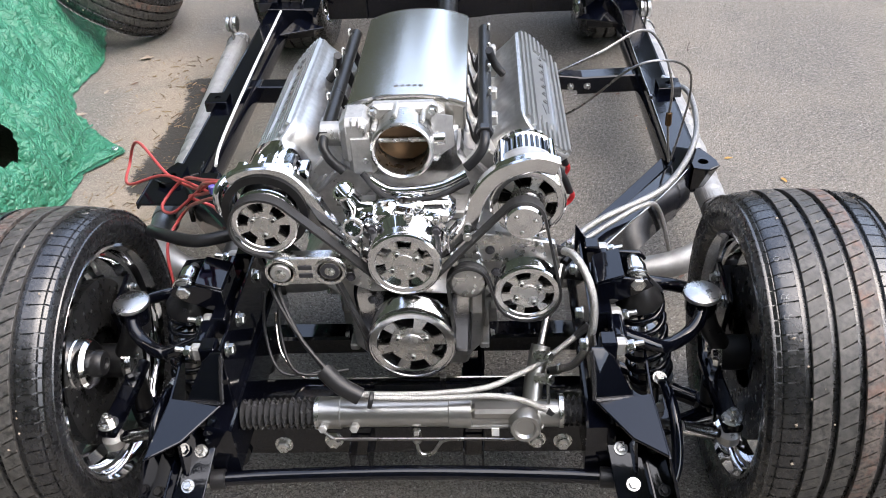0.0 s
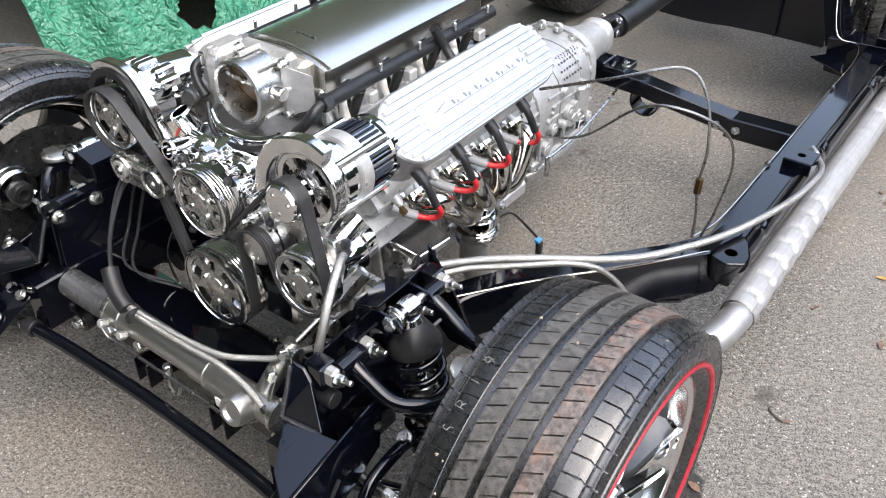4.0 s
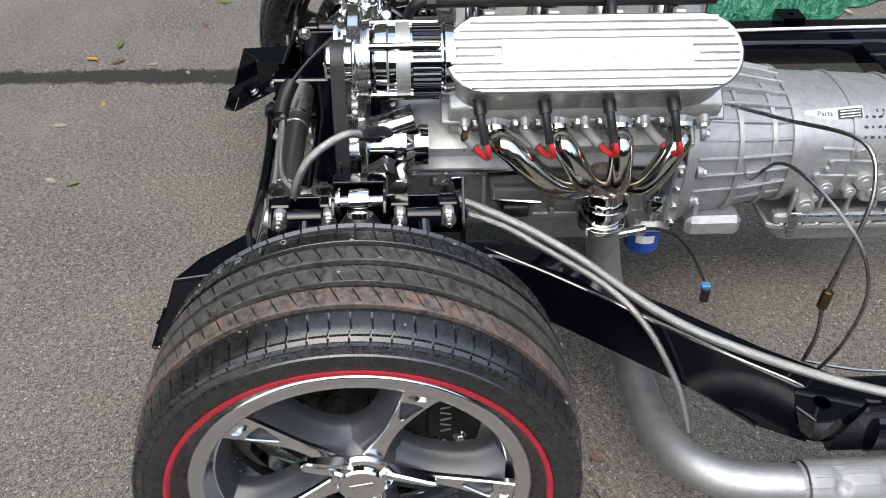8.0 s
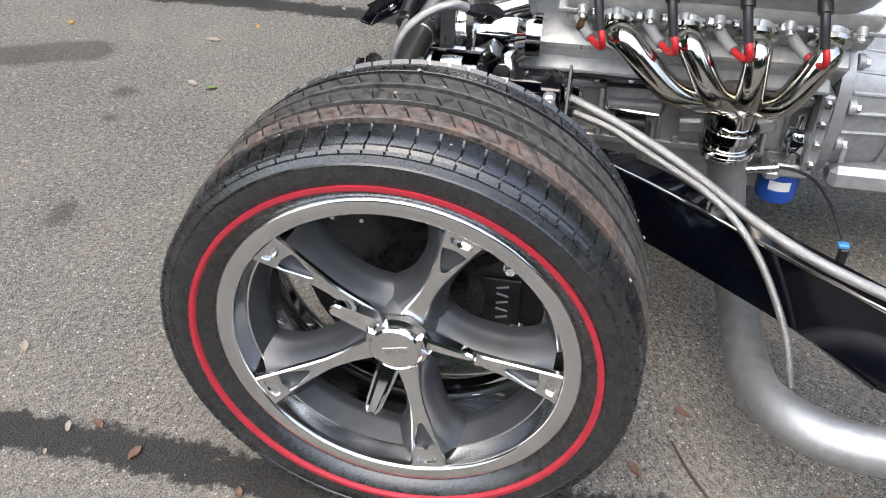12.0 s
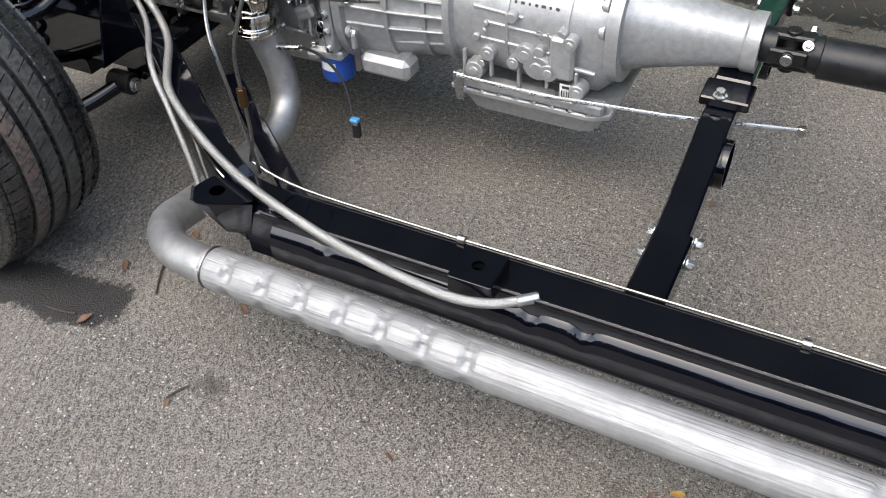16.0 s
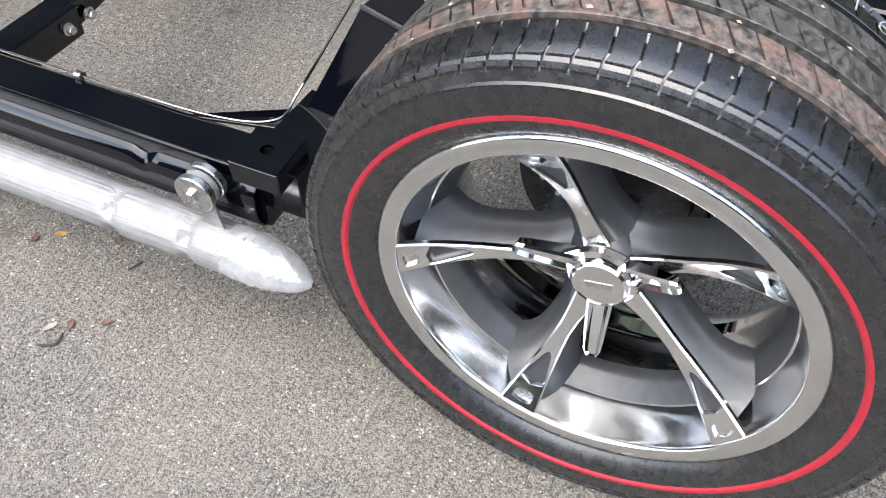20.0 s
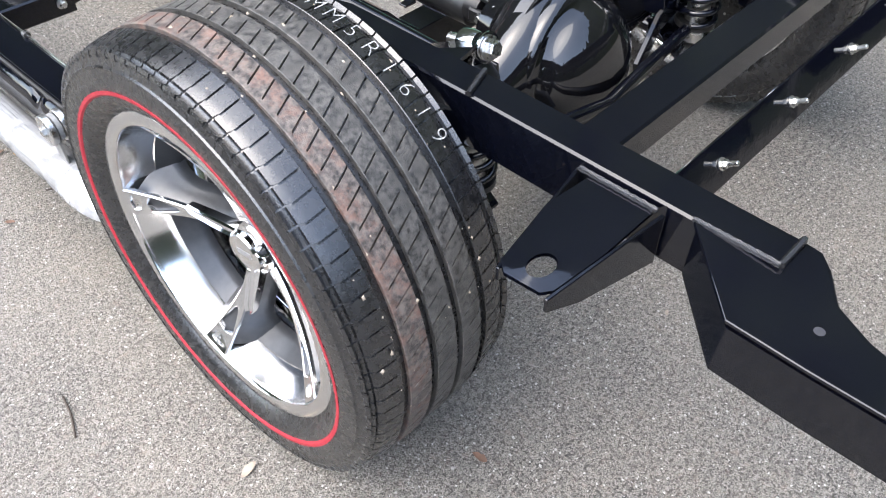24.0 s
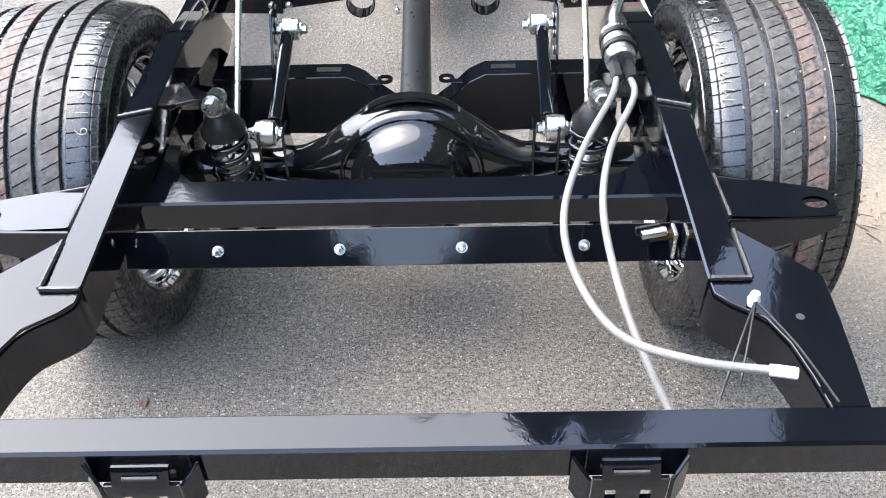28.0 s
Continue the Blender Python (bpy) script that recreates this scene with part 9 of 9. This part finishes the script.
for mt, x, y, L_, a in [(mt, *q) for mt, spots in ((LEAF_B, BROWN), (LEAF_P, PALE), (LEAF_Y, YELLOW), (LEAF_G, GREEN)) for q in spots]:
    bm = bmesh.new()
    n = 7
    top, low = [], []
    for i in range(n + 1):
        u = i / n
        L_ *= 0.97
        w = L_ * 0.42 * math.sin(math.pi * u) ** 0.8 * (1 + 0.25 * rng.uniform(-1, 1)) + 0.0005
        zz = 0.003 + L_ * 0.18 * (u - 0.5) ** 2 * 2 + 0.002 * rng.random()
        for k in (-1, 0, 1):
            top.append(V((u - 0.5) * 2 * L_, k * w, zz + abs(k) * w * (0.25 + 0.3 * rng.random())))
    m = Matrix.Translation(V(x, y, 0)) @ Matrix.Rotation(a, 4, 'Z')
    vs = [bm.verts.new(m @ p) for p in top]
    for i in range(n):
        for k in range(2):
            bm.faces.new((vs[i * 3 + k], vs[i * 3 + k + 1], vs[i * 3 + 4 + k], vs[i * 3 + 3 + k]))
    r = bmesh.ops.extrude_face_region(bm, geom=bm.faces[:])
    bmesh.ops.translate(bm, vec=(0, 0, -0.0006), verts=[g for g in r["geom"] if isinstance(g, bmesh.types.BMVert)])
    single("leaf", bm, mt, LABELS[mt], "leaf", "fallen leaves", angle=60)
for pts in ([(0.624, 0.396), (0.680, 0.421), (0.733, 0.453)], [(0.851, 0.271), (0.849, 0.305), (0.842, 0.339)], [(1.011, 2.222), (1.020, 2.265), (1.039, 2.315)], [(0.752, 1.688), (0.738, 1.694), (0.725, 1.699)], [(0.94, 1.655), (0.926, 1.68), (0.905, 1.676)], [(0.93, 0.645), (0.905, 0.655), (0.89, 0.668)], [(0.86, 1.062), (0.872, 1.082)]):
    single("twig", tube(bmesh.new(), [V(x, y, 0.004) for x, y in pts], 0.0022, 4, 6), TWIG, "thin dark twig lying on the asphalt", "twig", "twigs")
bm = bmesh.new()
for k in range(420):
    x, y = rng.uniform(-2.2, 1.6), rng.uniform(-1.7, 4.2)
    r = rng.choice((0.0015, 0.002, 0.0025, 0.003, 0.0042))
    t = [bm.verts.new((x + r * math.cos(a) * rng.uniform(0.7, 1.2), y + r * math.sin(a) * rng.uniform(0.7, 1.2), 0.0005)) for a in (0, 1.3, 2.5, 3.8, 5.0)]
    p = bm.verts.new((x, y, r * 0.9))
    for i in range(5):
        bm.faces.new((t[i], t[(i + 1) % 5], p))
single("grit", bm, material("pale_grit", (0.33, 0.31, 0.28), 0.8, 0, (0.3, 0.28, 0.26), 60), "scattered pale grit on the asphalt", "grit", kind="stuff")


bm = bmesh.new()                                       # straw, bark and chips strewn on the sand by the heap
rng = random.Random(41)
for k in range(520):
    y = rng.uniform(0.35, 2.35)
    x = float(np.interp(y, (0.3, 1.0, 1.5, 2.0, 2.4), (-1.10, -1.05, -1.02, -1.12, -1.20))) + rng.gauss(0, 0.13)
    if x > -0.80 or x < -1.55:
        continue
    a, ln, w = rng.uniform(0, 6.28), rng.choice((0.004, 0.006, 0.009, 0.014, 0.024)), rng.uniform(0.0012, 0.003)
    u, v, c = V(math.cos(a), math.sin(a), rng.uniform(-0.1, 0.1)), V(-math.sin(a), math.cos(a), 0), V(x, y, 0.003)
    e = [bm.verts.new(c + u * (ln * p) + v * (w * q) + V(0, 0, h)) for p, q, h in ((-1, -0.6, 0), (1, -0.3, 0), (1, 0.5, 0), (-1, 1, 0), (-0.6, 0.1, w * 1.4), (0.7, 0.1, w * 1.2))]
    for f in ((0, 1, 5, 4), (1, 2, 5), (2, 3, 4, 5), (3, 0, 4)):
        bm.faces.new([e[q] for q in f])
single("ground_litter", bm, LITTER, "straw and bark chips strewn on the sandy asphalt", "litter", kind="stuff")

# ---- finer castings on the engine ----
rng = random.Random(21)
for s in (1, -1):
    part("block_flange", box(bmesh.new(), V(s * 0.196, 0.325, 0.462), (0.034, 0.53, 0.010), Matrix.Rotation(s * 0.75, 4, 'Y'), 0.003), CASTLIGHT, engine, "bright machined block edge")
    part("block_step", box(bmesh.new(), V(s * 0.150, 0.325, 0.405), (0.018, 0.52, 0.014), None, 0.004), CASTLIGHT, engine)
    for k in range(3):
        part("core_plug", lathe(bmesh.new(), [(0.0, 0.004), (0.015, 0.004), (0.018, 0.008), (0.021, 0.006), (0.021, 0.0)], Matrix.Translation(V(s * 0.143, 0.16 + 0.155 * k, 0.375)) @ rot_to((s, 0, 0.05)), 22), POLISH, engine)
    for k in range(9):
        y = 0.075 + 0.062 * k
        part("block_boss", cyl(bmesh.new(), V(s * 0.150, y, 0.432), V(s * 0.176, y, 0.424), 0.011, 0.009, 14), CASTLIGHT, engine)
        bolt(V(s * 0.176, y, 0.424), (s, 0, -0.3), 0.006, 0.008, engine)
    for k in range(5):
        y = 0.11 + 0.10 * k
        part("block_web", prism(bmesh.new(), [V(s * 0.140, y, 0.300), V(s * 0.168, y, 0.305), V(s * 0.160, y, 0.395), V(s * 0.140, y, 0.415)], (0, 0.009, 0), 0.002), CASTLIGHT, engine)
    for k in range(4):
        y = 0.13 + 0.125 * k
        part("side_casting", box(bmesh.new(), V(s * 0.158, y, 0.345 + 0.012 * (k % 2)), (0.022, 0.05, 0.03), Matrix.Rotation(0.25 * (k - 1.5), 4, 'X'), 0.006), CAST, engine)
    part("adapter_plate", box(bmesh.new(), V(s * 0.185, 0.592, 0.375), (0.05, 0.022, 0.15), None, 0.004), CASTLIGHT, engine, "machined plate at the bell housing")
    for k in range(4):
        bolt(V(s * 0.211, 0.592, 0.315 + 0.04 * k), (s, 0, 0), 0.007, 0.008, engine)
    part("mount_plate", prism(bmesh.new(), [V(s * 0.165, 0.215, 0.425), V(s * 0.255, 0.225, 0.405), V(s * 0.265, 0.315, 0.405), V(s * 0.165, 0.33, 0.425)], (0, 0, 0.007), 0.002), POLISH, engine, "polished engine mount plate")
    part("wire_run", tube(bmesh.new(), [V(s * 0.165, 0.08, 0.44), V(s * 0.185, 0.20, 0.435), V(s * 0.178, 0.33, 0.442), V(s * 0.20, 0.45, 0.45), V(s * 0.195, 0.56, 0.43)], 0.004, 5, 8), PLASTIC, engine)
    part("knock_sensor", cyl(bmesh.new(), V(s * 0.150, 0.42, 0.335), V(s * 0.185, 0.42, 0.330), 0.010, None, 6), BOLT, engine)
    # head face: bosses and bolts between the ports
    n, c = V(s * S45, 0, S45), V(s * S45, 0, -S45)
    F = V(s * 0.270, 0.380, 0.722)
    for k in range(9):
        y = -0.215 + 0.054 * k
        q = F + c * 0.084 + n * -0.112 + V(0, y, 0)
        part("head_boss", cyl(bmesh.new(), q - c * 0.004, q + c * 0.012, 0.010, 0.008, 14), CASTLIGHT, engine)
        part("head_boss_bolt", hexa(bmesh.new(), q + c * 0.012, c, 0.0055, 0.007), BOLT, engine)
    for k in range(5):
        q = F + c * 0.086 + n * -0.155 + V(0, -0.225 + 0.112 * k, 0)
        part("head_pad", box(bmesh.new(), q, (0.014, 0.036, 0.034), Matrix.Rotation(s * radians(45), 4, 'Y'), 0.004), CASTLIGHT, engine)
    # rocker rail under the cover
    part("cover_rail", box(bmesh.new(), F + c * 0.004 + n * -0.122, (0.168, 0.515, 0.010), Matrix(((c.x, 0, n.x, 0), (0, 1, 0, 0), (c.z, 0, n.z, 0), (0, 0, 0, 1))), 0.003), CASTLIGHT, engine, "machined cover rail")
# water pump and timing castings: ribs, bosses and webs, all polished
for k in range(34):
    a, r = rng.uniform(0, 2 * math.pi), rng.uniform(0.055, 0.125)
    p = V(r * math.cos(a) * 1.15, rng.uniform(-0.035, -0.012), 0.600 + r * math.sin(a) * 0.75)
    if p.z < 0.535:
        continue
    if k % 3 == 0:
        part("pump_boss", cyl(bmesh.new(), p, p + V(0, -0.020, 0.004), 0.010, 0.008, 16), POLISH, engine)
        part("pump_boss_bolt", hexa(bmesh.new(), p + V(0, -0.020, 0.004), (0, -1, 0.2), 0.006, 0.007), BOLT, engine)
    else:
        part("pump_rib", box(bmesh.new(), p, (0.006, 0.022, rng.uniform(0.03, 0.06)), Matrix.Rotation(a + rng.uniform(-0.4, 0.4), 4, 'Y'), 0.002), POLISH, engine)
for x, z in ((-0.105, 0.555), (0.105, 0.570), (-0.07, 0.50), (0.075, 0.47), (-0.055, 0.66), (0.06, 0.655), (-0.15, 0.60), (0.155, 0.61), (0.165, 0.56), (0.27, 0.56), (0.185, 0.46), (0.26, 0.46)):
    part("bracket_bolt", hexa(bmesh.new(), V(x, -0.048, z), (0, -1, 0.1), 0.0065, 0.008), INK, engine, "recessed dark cap screw")
for k in range(6):                                       # cast ribs on the throttle housing
    part("throttle_rib", box(bmesh.new(), TB + V(-0.115 + 0.012 * k, 0.060, 0.050 - 0.012 * abs(k - 2.5)), (0.004, 0.07, 0.016), None, 0.0015), CASTLIGHT, tb)
for s in (1, -1):
    part("throttle_web", prism(bmesh.new(), [TB + V(s * 0.050, 0.062, 0.045), TB + V(s * 0.085, 0.10, 0.020), TB + V(s * 0.085, 0.10, -0.045), TB + V(s * 0.052, 0.062, -0.050)], (s * 0.006, 0, 0), 0.001), CASTLIGHT, tb)

# ---- finer castings on the gearbox ----
def hoop(y, w, up, dn, zc, t=0.009):
    return part("case_hoop", case([(y, w - 0.02, up - 0.02, dn - 0.02, zc), (y, w, up, dn, zc), (y + t, w, up, dn, zc), (y + t, w - 0.02, up - 0.02, dn - 0.02, zc)]), CASTLIGHT, box_)


hoop(0.715, 0.184, 0.129, 0.162, 0.410)
hoop(0.79, 0.163, 0.121, 0.148, 0.406)
hoop(0.965, 0.144, 0.112, 0.143, 0.402, 0.006)
hoop(1.085, 0.136, 0.108, 0.153, 0.399, 0.006)
for s in (1, -1):
    part("servo_cap", lathe(bmesh.new(), [(0.0, 0.016), (0.012, 0.016), (0.014, 0.012), (0.026, 0.012), (0.030, 0.008), (0.032, 0.0)], Matrix.Translation(V(s * 0.136, 1.035, 0.335)) @ rot_to((s, 0, -0.1)), 28), CASTLIGHT, box_, "round servo cap")
    part("pan_rail_casting", box(bmesh.new(), V(s * 0.128, 1.01, 0.262), (0.03, 0.33, 0.026), None, 0.006), CASTLIGHT, box_)
    for k in range(12):
        y, z = rng.uniform(0.87, 1.15), rng.uniform(0.29, 0.45)
        r = rng.choice((0.006, 0.008, 0.011))
        part("case_boss", cyl(bmesh.new(), V(s * 0.120, y, z), V(s * (0.148 + r * 0.3), y, z), r * 1.2, r, 14), CASTLIGHT, box_)
    for k in range(5):
        y = 0.875 + 0.06 * k
        part("case_web", box(bmesh.new(), V(s * 0.139, y, 0.305 + 0.02 * (k % 2)), (0.012, 0.007, 0.07), None, 0.002), CASTLIGHT, box_)
    for k in range(7):
        y = 0.645 + 0.026 * k
        part("bell_block", box(bmesh.new(), V(s * (0.193 - 0.0022 * k * 10 * 0.7), y, 0.385 + 0.05 * (k % 3 - 1)), (0.012, 0.010, 0.034), None, 0.002), CASTLIGHT, box_)
    part("starter_pocket", box(bmesh.new(), V(s * 0.150, 0.70, 0.272), (0.06, 0.12, 0.05), None, 0.012), CASTLIGHT, box_)
for k, (dy, dz) in enumerate(((0.0, 0.0), (0.012, 0.001))):      # scrawled marker strokes on the case top
    for j in range(8):
        part("marker_stroke", box(bmesh.new(), V(0.086 + 0.006 * k, 1.02 + 0.013 * j + dy, 0.4940 - 0.007 * k + dz), (0.0065, 0.0018, 0.0015), Matrix.Rotation(radians(45), 4, 'Y') @ Matrix.Rotation(rng.uniform(-0.8, 0.8), 4, 'Z'), 0), INK, box_)

bm = lettering("21", 0.034, 0.0012)
bm.transform(Matrix.Translation(V(0.1385, 1.045, 0.398)) @ Matrix(((0, 0.12, 1, 0), (1, 0, 0, 0), (0, 0.99, -0.12, 0), (0, 0, 0, 1))))
part("cast_digits", bm, CASTLIGHT, box_, "raised cast digits")
part("paint_dot", cyl(bmesh.new(), V(0.050, 1.275, 0.438), V(0.053, 1.275, 0.4415), 0.009, None, 18), LIGHTBLUE, box_, "blue paint dot")
lb = part("tail_label", box(bmesh.new(), V(0.0405, 1.345, 0.4335), (0.002, 0.030, 0.010), Matrix.Rotation(radians(-45), 4, 'Y'), 0), WHITE, box_, "small white printed label")
for k in range(3):
    part("label_bar", box(bmesh.new(), V(0.0412, 1.337 + 0.008 * k, 0.4342), (0.002, 0.005, 0.004), Matrix.Rotation(radians(-45), 4, 'Y'), 0), INK, lb)

# ---- small fittings at the tail ----
fit_ = thing("line_fitting", (-0.40, 2.985, 0.56), "brass and white line fitting on the rear angle bar", "fitting")
part("fitting_body", cyl(bmesh.new(), V(-0.395, 2.992, 0.570), V(-0.435, 2.985, 0.570), 0.008, None, 6), GOLD, fit_)
part("fitting_cap", cyl(bmesh.new(), V(-0.380, 2.995, 0.577), V(-0.420, 2.990, 0.582), 0.008, None, 14), BOLT, fit_)
part("fitting_plate", box(bmesh.new(), V(-0.435, 2.984, 0.555), (0.006, 0.03, 0.05), None, 0.001), BOLT, fit_)
for s in (1, -1):
    part("plate_hole_plug", cyl(bmesh.new(), V(s * 0.545, 3.225, 0.6235), V(s * 0.545, 3.225, 0.6245), 0.006, None, 14), INK, chassis)
    part("tail_drop", prism(bmesh.new(), [V(s * 0.445, 2.42, 0.560), V(s * 0.445, 2.62, 0.560), V(s * 0.445, 2.60, 0.50), V(s * 0.445, 2.46, 0.47)], (s * 0.006, 0, 0), 0.001), BLACK, chassis, "shock mount plate under the rail")
    part("cross_gusset", prism(bmesh.new(), [V(s * 0.45, 2.805, 0.552), V(s * 0.45, 2.72, 0.552), V(s * 0.37, 2.805, 0.552)], (0, 0, -0.006), 0.001), BLACK, chassis)
